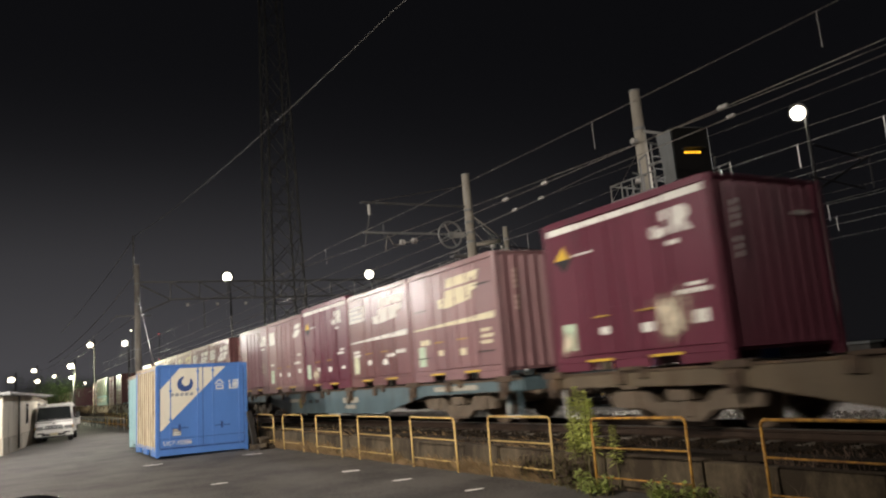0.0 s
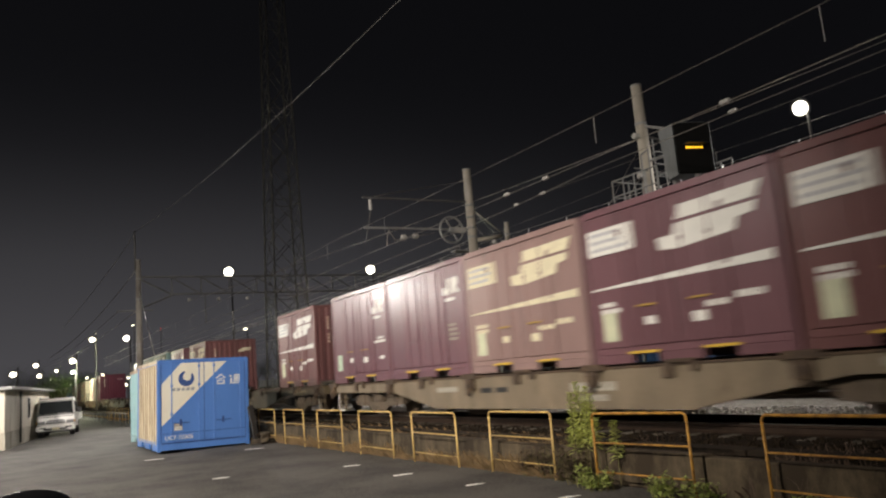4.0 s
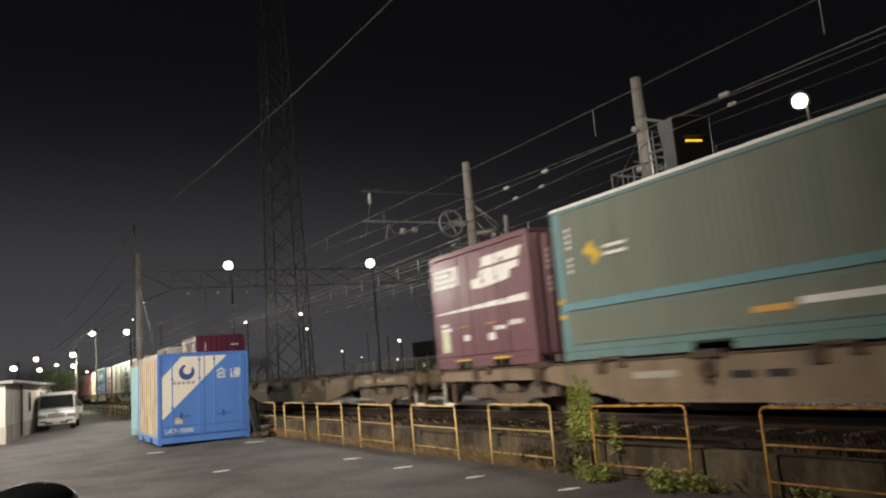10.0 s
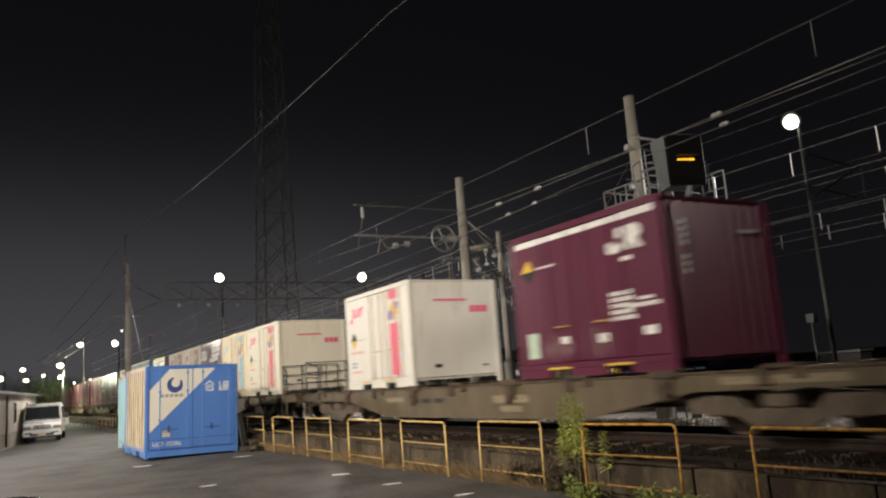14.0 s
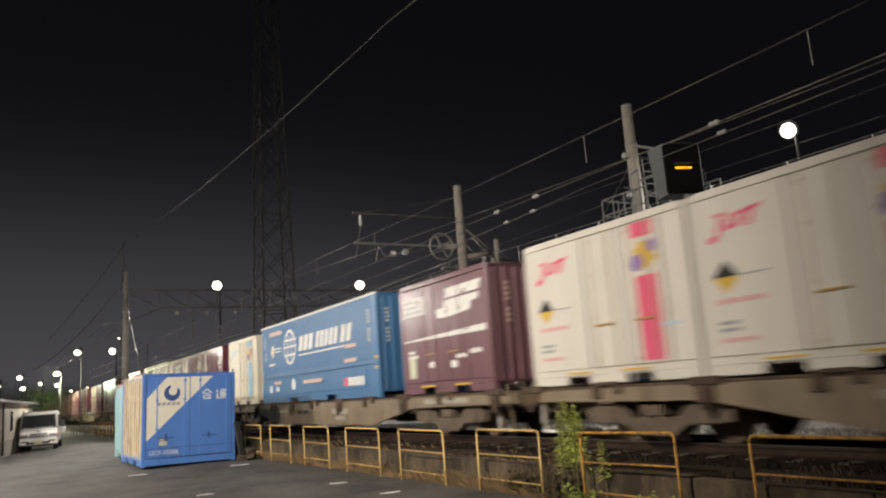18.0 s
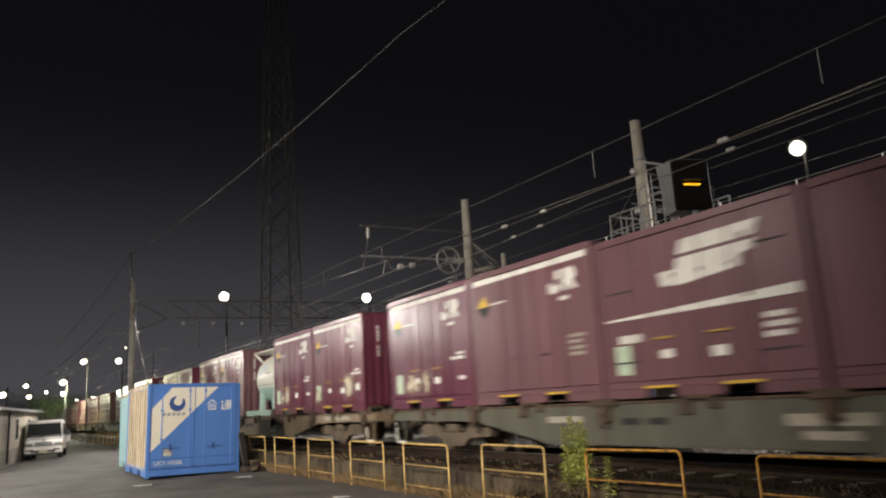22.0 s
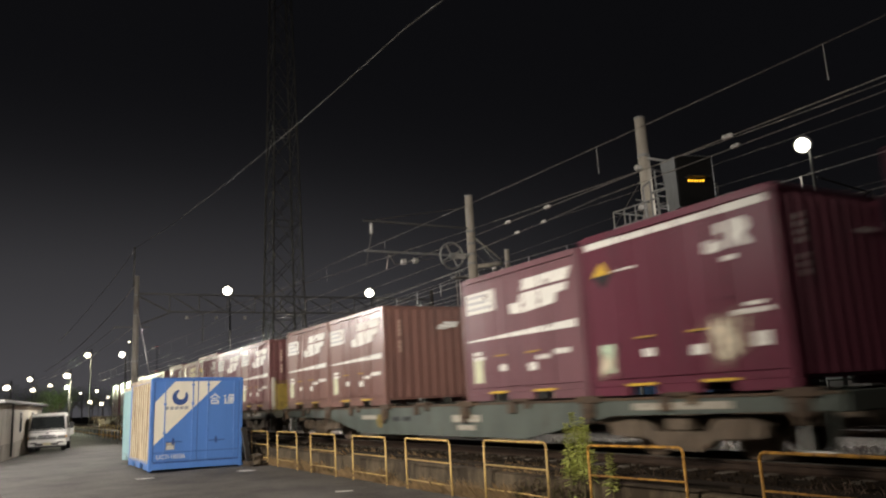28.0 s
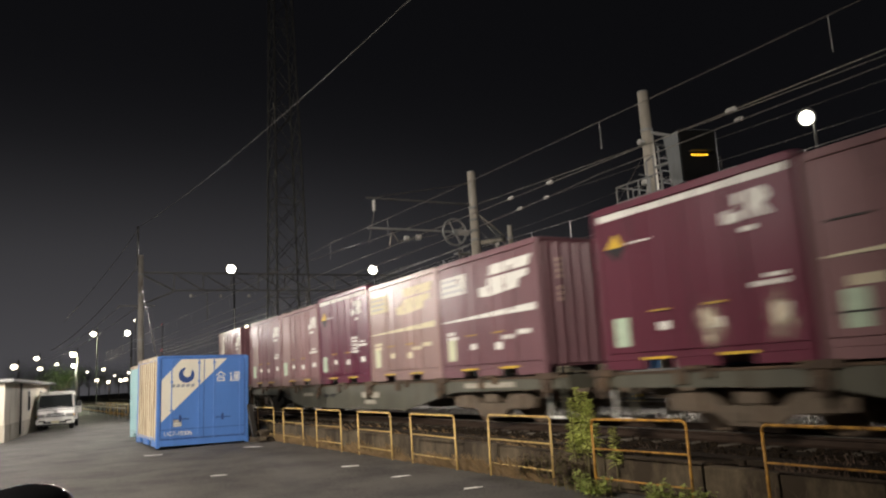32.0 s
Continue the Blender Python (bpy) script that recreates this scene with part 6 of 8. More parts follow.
# ---- things in the yard ----
def parked_box(m, length, label, front, seed, full):
    """A box container set down on the asphalt, doors to +x."""
    t, l, w = container_frame("parked_container", label, length, 2.45, 2.42, "yard_blue" if full else "yard_aqua", "container", "containers set down in the yard")
    side = "rusty_cream" if full else "yard_aqua"
    n = 9
    bm = bmesh.new()
    step = (length - 0.24) / n
    prof = []
    for i in range(n):
        x = -l + 0.12 + i * step
        prof += [(x, -0.03), (x + 0.4 * step, -0.03), (x + 0.5 * step, 0.05), (x + 0.9 * step, 0.05)]
    prof.append((l - 0.12, 0.0))
    cols = [(bm.verts.new((x, -w + 0.045 - d, 0.2)), bm.verts.new((x, -w + 0.045 - d, 2.32))) for x, d in prof]
    for i, (a, b) in enumerate(zip(cols, cols[1:])):
        bm.faces.new((a[0], b[0], b[1], a[1])).material_index = 1 if i % 4 == 3 else 0
    part("ribbed_side", bm, [side, "rust_edge" if full else side], t, "ribbed cream side with rust along the ribs" if full else "")
    part("end_panel", boxes((l - 0.065, -w + 0.1, 0.2, l - 0.03, w - 0.1, 2.32)), front, t)
    part("roof_edge", boxes((-l + 0.1, -w - 0.004, 2.33, l - 0.1, -w + 0.05, 2.425)), "yard_cream", t)
    if full:
        for y0, y1 in ((-w + 0.11, -0.006), (0.006, w - 0.11)):
            d = part("door", boxes((l - 0.03, y0, 0.24, l - 0.004, y1, 2.33), bevel=0.006), "yard_blue", t)
            for y in (y0 + 0.26, y1 - 0.13):
                bm = tubes(((l + 0.014, y, 0.2), (l + 0.014, y, 2.36), 0.014), n=6)
                for z in (0.3, 0.95, 1.7, 2.2):
                    box(bm, l - 0.006, y - 0.035, z, l + 0.026, y + 0.035, z + 0.05)
                part("lock_rod", bm, "yard_blue", d)
            part("door_handle", boxes((l + 0.012, y0 + 0.3, 0.72, l + 0.034, y0 + 0.72, 0.745)), "navy", d, "dark latch handle")
            part("handle_catch", boxes((l + 0.008, y0 + 0.46, 0.66, l + 0.03, y0 + 0.52, 0.83), bevel=0.006), "navy", d)
            edge = y0 if y0 < -0.1 else y1
            out = -1 if y0 < -0.1 else 1
            for z in (0.42, 0.98, 1.55, 2.10):
                part("hinge", boxes((l - 0.006, edge - 0.03 + 0.06 * out, z, l + 0.024, edge + 0.03 + 0.06 * out, z + 0.11), bevel=0.008), "yard_blue", d)
        for y, z0, z1 in ((0.0, 0.24, 2.33), (-w + 0.105, 0.24, 2.33), (w - 0.105, 0.24, 2.33)):
            part("door_gasket", boxes((l - 0.03, y - 0.007, z0, l - 0.001, y + 0.007, z1)), "navy", t, "dark rubber seal")
        part("door_gasket", boxes((l - 0.03, -w + 0.115, 0.205, l - 0.001, w - 0.115, 0.238)), "navy", t)
        part("sill_line", boxes((l - 0.005, -w + 0.1, 0.46, l + 0.0005, w - 0.1, 0.475)), "navy", t)
        x = l - 0.0035

        def face(name, pts, mat, text="", lift=0.0):
            bm = bmesh.new()
            for poly in pts:
                a = [bm.verts.new((x + lift, u, v)) for u, v in poly]
                b = [bm.verts.new((x + lift + 0.004, u, v)) for u, v in poly]
                bm.faces.new(b)
                for i in range(len(poly)):
                    bm.faces.new((a[i], a[(i + 1) % len(poly)], b[(i + 1) % len(poly)], b[i]))
            bmesh.ops.recalc_face_normals(bm, faces=bm.faces[:])
            return part(name, bm, mat, t, text)

        lo, hi = -w + 0.115, w - 0.115
        face("slanted_band", [[(lo, 0.667), (-0.012, 1.722), (-0.012, 2.325), (-0.61, 2.325), (lo, 1.776)], [(0.012, 1.745), (0.616, 2.325), (0.012, 2.325)]], "band_cream", "broad cream slanted band")
        ring = []
        cy, cz = -0.47, 1.90
        for i in range(16):
            a0, a1 = radians(100 + 300 * i / 16), radians(100 + 300 * (i + 1) / 16)
            k0, k1 = 0.05 + 0.11 * math.sin(math.pi * i / 16), 0.05 + 0.11 * math.sin(math.pi * (i + 1) / 16)
            ring.append([(cy + (0.21 - k0) * math.cos(a0), cz + (0.21 - k0) * math.sin(a0)), (cy + 0.21 * math.cos(a0), cz + 0.21 * math.sin(a0)), (cy + 0.21 * math.cos(a1), cz + 0.21 * math.sin(a1)), (cy + (0.21 - k1) * math.cos(a1), cz + (0.21 - k1) * math.sin(a1))])
        tagged(face("swirl_mark", ring, "navy", "dark blue swirl emblem", 0.005), kind="stuff")
        for i in range(5):
            face("bar", [rect(-0.86 + 0.125 * i, 1.58, -0.77 + 0.125 * i, 1.66, 0.02)], "grey_mark", "", 0.005)
        for shape in [[(0.45, 1.985), (0.30, 1.86), (0.345, 1.86), (0.45, 1.945)], [(0.45, 1.985), (0.45, 1.945), (0.555, 1.86), (0.60, 1.86)], rect(0.37, 1.835, 0.53, 1.86), rect(0.345, 1.70, 0.375, 1.81), rect(0.525, 1.70, 0.555, 1.81), rect(0.375, 1.785, 0.525, 1.81), rect(0.375, 1.70, 0.525, 1.735)]:
            face("white_block", [shape], "white_mark", "white painted block mark", 0.005)
        for shape in [rect(0.70, 1.70, 0.985, 1.73), rect(0.715, 1.73, 0.755, 1.845), rect(0.70, 1.885, 0.75, 1.93), rect(0.80, 1.75, 0.985, 1.785), rect(0.80, 1.80, 0.985, 1.835), rect(0.80, 1.85, 0.985, 1.885), rect(0.82, 1.905, 0.985, 1.945), rect(0.87, 1.785, 0.90, 1.85)]:
            face("white_block", [shape], "white_mark", "white painted block mark", 0.005)
        face("rating_plate", [rect(-0.80, 0.54, -0.58, 0.72)], "plate_grey", "small rusty plate", 0.005)
        face("plate_line", [rect(-0.78, 0.56, -0.60, 0.58), rect(-0.78, 0.61, -0.60, 0.63)], "white_mark", "", 0.010)
        txt = bpy.data.curves.new("code", "FONT")
        txt.body, txt.size, txt.extrude = "UC7-10306", 0.155, 0.002
        draft = bpy.data.objects.new("draft", txt)
        letters = bpy.data.meshes.new_from_object(draft)
        letters.materials.clear()
        letters.materials.append(M["white_mark"])
        code = new("painted_code", letters)
        bpy.data.objects.remove(draft)
        code.parent = t
        code.matrix_basis = pose(x + 0.03, -1.04, 0.31, 90, 0, 90)
        part("door_sill", boxes((l - 0.03, -w + 0.1, 0.04, l + 0.01, w - 0.1, 0.20), bevel=0.008), "yard_blue", t)
    t.matrix_basis = m
    return t


def truck(m):
    t = thing("parked_truck", "small white cab-over truck parked beside the shed", "truck", m=m)
    bm = bmesh.new()
    secs = [(0.95, 0.42, 0.78, 0.86), (0.97, 0.80, 0.82, 0.86), (0.93, 1.12, 0.82, 0.85), (0.72, 1.80, 0.76, 0.76), (0.55, 1.93, 0.72, 0.70)]
    front, back = [], []
    for fx, z, wy, wb in secs:
        front.append((bm.verts.new((fx, -wy, z)), bm.verts.new((fx, wy, z))))
        back.append((bm.verts.new((-0.62, -wb, z)), bm.verts.new((-0.62, wb, z))))
    for i in range(len(secs) - 1):
        bm.faces.new((front[i][0], front[i][1], front[i + 1][1], front[i + 1][0]))
        bm.faces.new((back[i][1], back[i][0], back[i + 1][0], back[i + 1][1]))
        bm.faces.new((back[i][0], front[i][0], front[i + 1][0], back[i + 1][0]))
        bm.faces.new((front[i][1], back[i][1], back[i + 1][1], front[i + 1][1]))
    bm.faces.new((front[-1][0], front[-1][1], back[-1][1], back[-1][0]))
    bm.faces.new((front[0][1], front[0][0], back[0][0], back[0][1]))
    bmesh.ops.recalc_face_normals(bm, faces=bm.faces[:])
    bmesh.ops.bevel(bm, geom=bm.edges[:], offset=0.03, segments=2, affect="EDGES")
    part("cab", bm, "truck_white", t)
    bm = bmesh.new()
    vs = [bm.verts.new(p) for p in ((0.945, -0.74, 1.15), (0.945, 0.74, 1.15), (0.748, 0.68, 1.76), (0.748, -0.68, 1.76))]
    bm.faces.new(vs)
    ws = part("windscreen", bm, "glass", t, "dark windscreen")
    ws.modifiers.new("thickness", "SOLIDIFY").thickness = 0.012
    for sy in (-1, 1):
        bm = bmesh.new()
        bm.faces.new([bm.verts.new(p) for p in ((0.72, sy * 0.845, 1.15), (-0.28, sy * 0.865, 1.15), (-0.28, sy * 0.79, 1.72), (0.58, sy * 0.78, 1.72))])
        sw = part("side_window", bm, "glass", t)
        sw.modifiers.new("thickness", "SOLIDIFY").thickness = 0.012
        part("mirror", boxes((0.80, sy * 1.02 - 0.09, 1.12, 0.86, sy * 1.02 + 0.09, 1.42), bevel=0.02), "black", t)
        part("mirror_stay", tubes(((0.85, sy * 0.82, 1.45), (0.83, sy * 1.0, 1.42), 0.012), n=6), "black", t)
        part("headlamp", boxes((0.93, sy * 0.62 - 0.17, 0.64, 0.99, sy * 0.62 + 0.17, 0.80), bevel=0.025), "steel", t, "unlit clear headlamp")
        part("lamp_rim", boxes((0.925, sy * 0.62 - 0.185, 0.625, 0.965, sy * 0.62 + 0.185, 0.815), bevel=0.02), "black", t)
        part("indicator_lamp", boxes((0.90, sy * 0.80 - 0.035, 0.66, 0.975, sy * 0.80 + 0.035, 0.79), bevel=0.015), "orange_mark", t, "amber indicator glass")
        part("fog_lamp_slot", boxes((1.0, sy * 0.56 - 0.15, 0.42, 1.036, sy * 0.56 + 0.15, 0.50), bevel=0.012), "black", t)
        part("door_line", boxes((0.56, sy * 0.868 - 0.004, 0.55, 0.575, sy * 0.868 + 0.004, 1.14), (-0.32, sy * 0.872 - 0.004, 0.55, -0.305, sy * 0.872 + 0.004, 1.14)), "black", t)
        part("door_pull", boxes((-0.25, sy * 0.875 - 0.012, 1.0, -0.08, sy * 0.875 + 0.012, 1.04), bevel=0.005), "black", t)
        part("door_step", boxes((-0.1, sy * 0.86 - 0.04, 0.40, 0.5, sy * 0.86 + 0.04, 0.46)), "black", t)
        for xw, r in ((0.45, 0.34), (-2.1, 0.34)):
            wbm = bmesh.new()
            y0 = sy * 0.68
            lathe(wbm, [(0.2, y0 - 0.1), (r - 0.02, y0 - 0.1), (r, y0 - 0.07), (r, y0 + 0.07), (r - 0.02, y0 + 0.1), (0.2, y0 + 0.1)], (xw, 0, r), "Y", 22)
            wheel = part("wheel", wbm, "black", t)
            rbm = bmesh.new()
            lathe(rbm, [(0.05, y0 - 0.11 * 1), (0.19, y0 - 0.09), (0.2, y0 + 0.09), (0.05, y0 + 0.11)], (xw, 0, r), "Y", 18)
            part("rim", rbm, "steel", wheel)
    for k in range(3):
        part("grille_bar", boxes((0.955, -0.42 + 0.03 * k, 0.655 + 0.065 * k, 0.994, 0.42 - 0.03 * k, 0.705 + 0.065 * k), bevel=0.008), "grey_mark" if k % 2 else "black", t)
    part("air_intake", boxes((1.022, -0.5, 0.335, 1.036, 0.5, 0.43)), "black", t)
    part("cowl_strip", boxes((0.94, -0.81, 1.075, 0.972, 0.81, 1.135), bevel=0.01), "black", t)
    part("hood_line", boxes((0.962, -0.78, 0.985, 0.979, 0.78, 1.015)), "black", t)
    part("skirt", boxes((0.86, -0.80, 0.22, 0.96, 0.80, 0.31), bevel=0.02), "black", t)
    for sy in (-1, 1):
        part("roof_pillar", tubes(((0.955, sy * 0.78, 1.13), (0.74, sy * 0.725, 1.80), 0.035), n=8), "truck_white", t)
    part("roof_visor", boxes((0.60, -0.70, 1.78, 0.80, 0.70, 1.84), bevel=0.02), "truck_white", t)
    part("badge", boxes((0.975, -0.07, 0.90, 0.985, 0.07, 0.95), bevel=0.01), "steel", t)
    part("bumper", boxes((0.9, -0.84, 0.30, 1.03, 0.84, 0.56), bevel=0.04), "truck_white", t)
    part("plate", boxes((1.03, -0.17, 0.34, 1.045, 0.17, 0.46)), "cream_mark", t)
    part("wiper", tubes(((0.955, -0.5, 1.15), (0.90, 0.0, 1.28), 0.01), ((0.955, 0.1, 1.15), (0.90, 0.6, 1.28), 0.01), n=5), "black", t)
    part("chassis", boxes((-3.3, -0.35, 0.42, 0.6, 0.35, 0.58)), "dark_steel", t)
    part("load_bed", boxes((-3.4, -0.86, 0.72, -0.7, 0.86, 0.80), (-3.4, -0.86, 0.80, -0.7, -0.82, 1.15), (-3.4, 0.82, 0.80, -0.7, 0.86, 1.15), (-3.4, -0.82, 0.8, -3.36, 0.82, 1.15), (-0.74, -0.82, 0.8, -0.7, 0.82, 1.3), bevel=0.008), "truck_white", t)


def shed():
    """A low prefabricated shed with a dark footing beside the yard."""
    t = thing("shed", "low beige prefabricated shed with a dark footing", "shed", m=pose(-33.0, -0.12, 0, 0, 0, 172.0))
    length = 15.0
    n = 12
    part("footing", boxes((0, -0.02, 0, length, 4.0, 0.62)), "shed_base", t)
    for i in range(n):
        a = length * i / n
        part("wall_panel", boxes((a + 0.01, 0.0, 0.625, a + length / n - 0.01, 0.12, 2.2), bevel=0.01), "shed_beige", t)
    part("wall_core", boxes((0.02, 0.125, 0.62, length - 0.02, 3.9, 2.18)), "shed_beige", t)
    part("roof", boxes((-0.25, -0.3, 2.2, length + 0.25, 4.3, 2.32), bevel=0.02), "steel", t)
    for a in (6.3, 10.6):
        w = part("window", boxes((a, -0.03, 1.0, a + 0.55, 0.01, 1.9)), "grey_mark", t)
        part("pane", boxes((a + 0.05, -0.04, 1.05, a + 0.5, -0.03, 1.85)), "glass", w)
    part("downpipe", tubes(((3.75, -0.06, 0.1), (3.75, -0.06, 2.2), 0.04), n=8), "steel", t)
    return t


def shrub(name, label, place, size, seed, mat, count, spread=1.0):
    """A weed of thin stems with many small blade leaves."""
    rnd = random.Random(seed)
    t = thing(name, label, "weed", "weeds at the foot of the wall", pose(*place))
    stems, leaves = bmesh.new(), bmesh.new()
    for i in range(count):
        a, r = rnd.uniform(0, 6.28), rnd.uniform(0.0, 0.5) * spread
        foot = Vector((r * math.cos(a), r * math.sin(a) * 0.5, 0))
        h = size * rnd.uniform(0.6, 1.0)
        tip = foot + Vector((rnd.uniform(-0.35, 0.35) * h, rnd.uniform(-0.3, 0.3) * h, h))
        tube(stems, foot, tip, 0.006, 0.002, n=4)
        for k in range(int(9 + 10 * size)):
            u = rnd.uniform(0.15, 1.0)
            p = foot.lerp(tip, u)
            b = rnd.uniform(0, 6.28)
            ln = rnd.uniform(0.05, 0.11) * (1.2 - 0.5 * u)
            d = Vector((math.cos(b), math.sin(b), rnd.uniform(-0.1, 0.7))).normalized()
            s = d.cross(Vector((0, 0, 1))).normalized() * ln * 0.24
            leaves.faces.new([leaves.verts.new(q) for q in (p, p + d * ln * 0.5 + s, p + d * ln, p + d * ln * 0.5 - s)])
    tagged(part("stem", stems, "stem", t), kind="stuff")
    tagged(part("leaves", leaves, mat, t), kind="stuff")
    return t


def goldenrod(place, height, seed):
    """A tall roadside stalk, set close with narrow drooping leaves."""
    rnd = random.Random(seed)
    t = thing("tall_weed", "tall green stalk set with narrow leaves by the railing", "weed", "tall weeds by the railing", pose(*place))
    lean = Vector((rnd.uniform(-0.06, 0.06), rnd.uniform(-0.05, 0.05), 1.0))
    bm = bmesh.new()
    tube(bm, (0, 0, 0), lean * height, 0.010, 0.004, n=5)
    part("stalk", bm, "stem", t)
    bm = bmesh.new()
    n = int(105 * height)
    for i in range(n):
        u = 0.42 + 0.60 * (i / n)
        p = lean * (height * min(u, 1.0))
        a = i * 2.4
        ln = 0.135 * (1.0 - 0.5 * max(0, u - 0.55) / 0.45) * rnd.uniform(0.75, 1.2)
        d = Vector((math.cos(a), math.sin(a), rnd.uniform(0.25, 0.85) if u > 0.75 else rnd.uniform(-0.25, 0.5))).normalized()
        s = d.cross(Vector((0, 0, 1))).normalized() * 0.0155
        mid = p + d * ln * 0.55
        end = p + d * ln - Vector((0, 0, 0.02))
        bm.faces.new([bm.verts.new(q) for q in (p, mid + s, end, mid - s)])
    tagged(part("leaves", bm, "leaf", t), kind="stuff")
    return t


def dry_grass(x0, x1, count, seed, foot=0.66, mat="straw"):
    rnd = random.Random(seed)
    bm = bmesh.new()
    for i in range(count):
        x = rnd.uniform(x0, x1)
        y = 6.36 + rnd.random() ** 0.8 * 0.19 if rnd.random() < foot else rnd.uniform(6.74, 7.9)
        z = 0.0 if y < 6.6 else 0.29
        clump = 0.55 + 0.75 * noise.noise((x * 0.9, 0, seed))
        if rnd.random() > 0.25 + clump:
            continue
        h = rnd.uniform(0.12, 0.46) * max(0.25, clump) * (1.0 if y < 6.6 else 0.6)
        dx, dy = rnd.uniform(-0.16, 0.16), rnd.uniform(-0.20, 0.05)
        w = rnd.uniform(0.003, 0.007)
        a = Vector((x, y, z))
        m = a + Vector((dx * 0.4, dy * 0.4, h * 0.7))
        e = a + Vector((dx, dy, h))
        bm.faces.new([bm.verts.new(q) for q in (a + Vector((-w, 0, 0)), a + Vector((w, 0, 0)), m + Vector((w * 0.7, 0, 0)), e, m + Vector((-w * 0.7, 0, 0)))])
    return tagged(part("dry_grass", bm, mat), "withered brown grass along the foot of the wall", "grass", kind="stuff")


def striped_stay(x, y, z, tilt, label, lean=-0.42):
    """A yellow and black guard sleeve round a stay wire."""
    t = thing("stay_guard", label, "stay guard", "striped stay guards")
    a = Vector((x, y, z))
    d = Vector((lean, tilt, 0.9)).normalized()
    for i in range(17):
        part("band", tubes((tuple(a + d * 0.11 * i), tuple(a + d * 0.11 * (i + 1)), 0.055), n=8), "yellow" if i % 2 else "black", t)
    return t


def billboard():
    t = thing("billboard", "faded advertising board with a red stripe, on a blue sheet wall", "billboard")
    x, y = -24.06, 23.9
    part("board", boxes((x - 0.6, y, 2.05, x + 0.62, y + 0.06, 3.66)), "plate_grey", t)
    bm = bmesh.new()
    for pts in ([(x - 0.58, 2.90), (x + 0.58, 3.40), (x + 0.58, 3.62), (x - 0.58, 3.22)],):
        bm.faces.new([bm.verts.new((u, y - 0.005, v)) for u, v in pts])
    part("red_stripe", bm, "pink_mark", t)
    bm = boxes((x - 0.55, y - 0.008, 2.15, x - 0.3, y - 0.003, 2.5), (x + 0.1, y - 0.008, 2.12, x + 0.26, y - 0.003, 2.6), (x + 0.36, y - 0.008, 2.12, x + 0.52, y - 0.003, 2.55))
    part("dark_shapes", bm, "grey_mark", t)
    for dx in (-0.5, 0.5):
        part("leg", boxes((x + dx - 0.05, y + 0.06, 0.3, x + dx + 0.05, y + 0.16, 3.6)), "steel", t)


def sheet_wall(name, label, x0, x1, y, z1, mat, step, category="fence"):
    t = thing(name, label, category, kind="structure")
    n = max(1, int((x1 - x0) / step))
    bm = bmesh.new()
    box(bm, 0.01, 0, 0, (x1 - x0) / n - 0.01, 0.05, z1 - 0.3, bevel=0.008)
    first = part("sheet_panel", bm, mat, t)
    first.matrix_basis = pose(x0, y, 0.3)
    for i in range(1, n):
        again(first, pose(x0 + (x1 - x0) * i / n, y, 0.3), t)
    part("sheet_rail", boxes((x0, y - 0.05, z1 - 0.25, x1, y - 0.005, z1 - 0.18), (x0, y - 0.05, 0.7, x1, y - 0.005, 0.78)), "steel", t)
    return t


def scooter(m):
    """A parked black scooter, of which only the meter cowl shows."""
    t = thing("parked_scooter", "black parked scooter with a glossy rounded cowl", "scooter", m=m)
    bm = bmesh.new()
    bmesh.ops.create_uvsphere(bm, u_segments=24, v_segments=14, radius=1.0, matrix=Matrix.Diagonal((0.16, 0.24, 0.13, 1)))
    for f in bm.faces:
        f.smooth = True
    cowl = part("cowl", bm, "gloss_black", t)
    cowl.matrix_basis = pose(0, 0, 0.99)
    bm = bmesh.new()
    lathe(bm, [(0.01, 0.0), (0.03, 0.004), (0.036, 0.012), (0.03, 0.02), (0.01, 0.024)], (0.14, 0.06, 1.0), "X", 14)
    part("indicator", bm, "rail_head", t)
    part("handlebar", tubes(((-0.02, -0.33, 0.93), (0, 0, 0.93), 0.017), ((0, 0, 0.93), (-0.02, 0.33, 0.93), 0.017), n=8), "black", t)
    part("steering_column", tubes(((0, 0, 0.93), (-0.2, 0, 0.3), 0.03), n=8), "black", t)
    for x in (-0.28, -1.45):
        bm = bmesh.new()
        lathe(bm, [(0.12, -0.05), (0.2, -0.05), (0.22, 0), (0.2, 0.05), (0.12, 0.05)], (x, 0, 0.22), "Y", 20)
        part("wheel", bm, "black", t)
    part("body", boxes((-1.6, -0.14, 0.35, -0.75, 0.14, 0.72), (-0.8, -0.13, 0.24, -0.2, 0.13, 0.34), bevel=0.05), "gloss_black", t)
    part("seat", boxes((-1.55, -0.13, 0.72, -0.8, 0.13, 0.80), bevel=0.04), "black", t)


M["yard_blue"] = material("yard_blue", (0.075, 0.19, 0.50), 0.42, vary=0.10, scale=1.8, dirt=(0.06, 0.13, 0.30), dirt_amount=0.3, dirt_scale=2, streak=4, bump=0.04)
M["yard_cream"] = material("yard_cream", (0.60, 0.52, 0.39), 0.5, vary=0.16, scale=2, dirt=(0.17, 0.085, 0.04), dirt_amount=0.78, dirt_scale=2.4, streak=4, bump=0.05)
M["band_cream"] = material("band_cream", (0.72, 0.68, 0.56), 0.45, vary=0.07, scale=2, dirt=(0.50, 0.42, 0.30), dirt_amount=0.3, dirt_scale=3, streak=4)
M["rusty_cream"] = material("rusty_cream", (0.64, 0.55, 0.37), 0.6, vary=0.24, scale=4, dirt=(0.22, 0.15, 0.10), dirt_amount=0.52, dirt_scale=2.6, streak=3.5, bump=0.12)
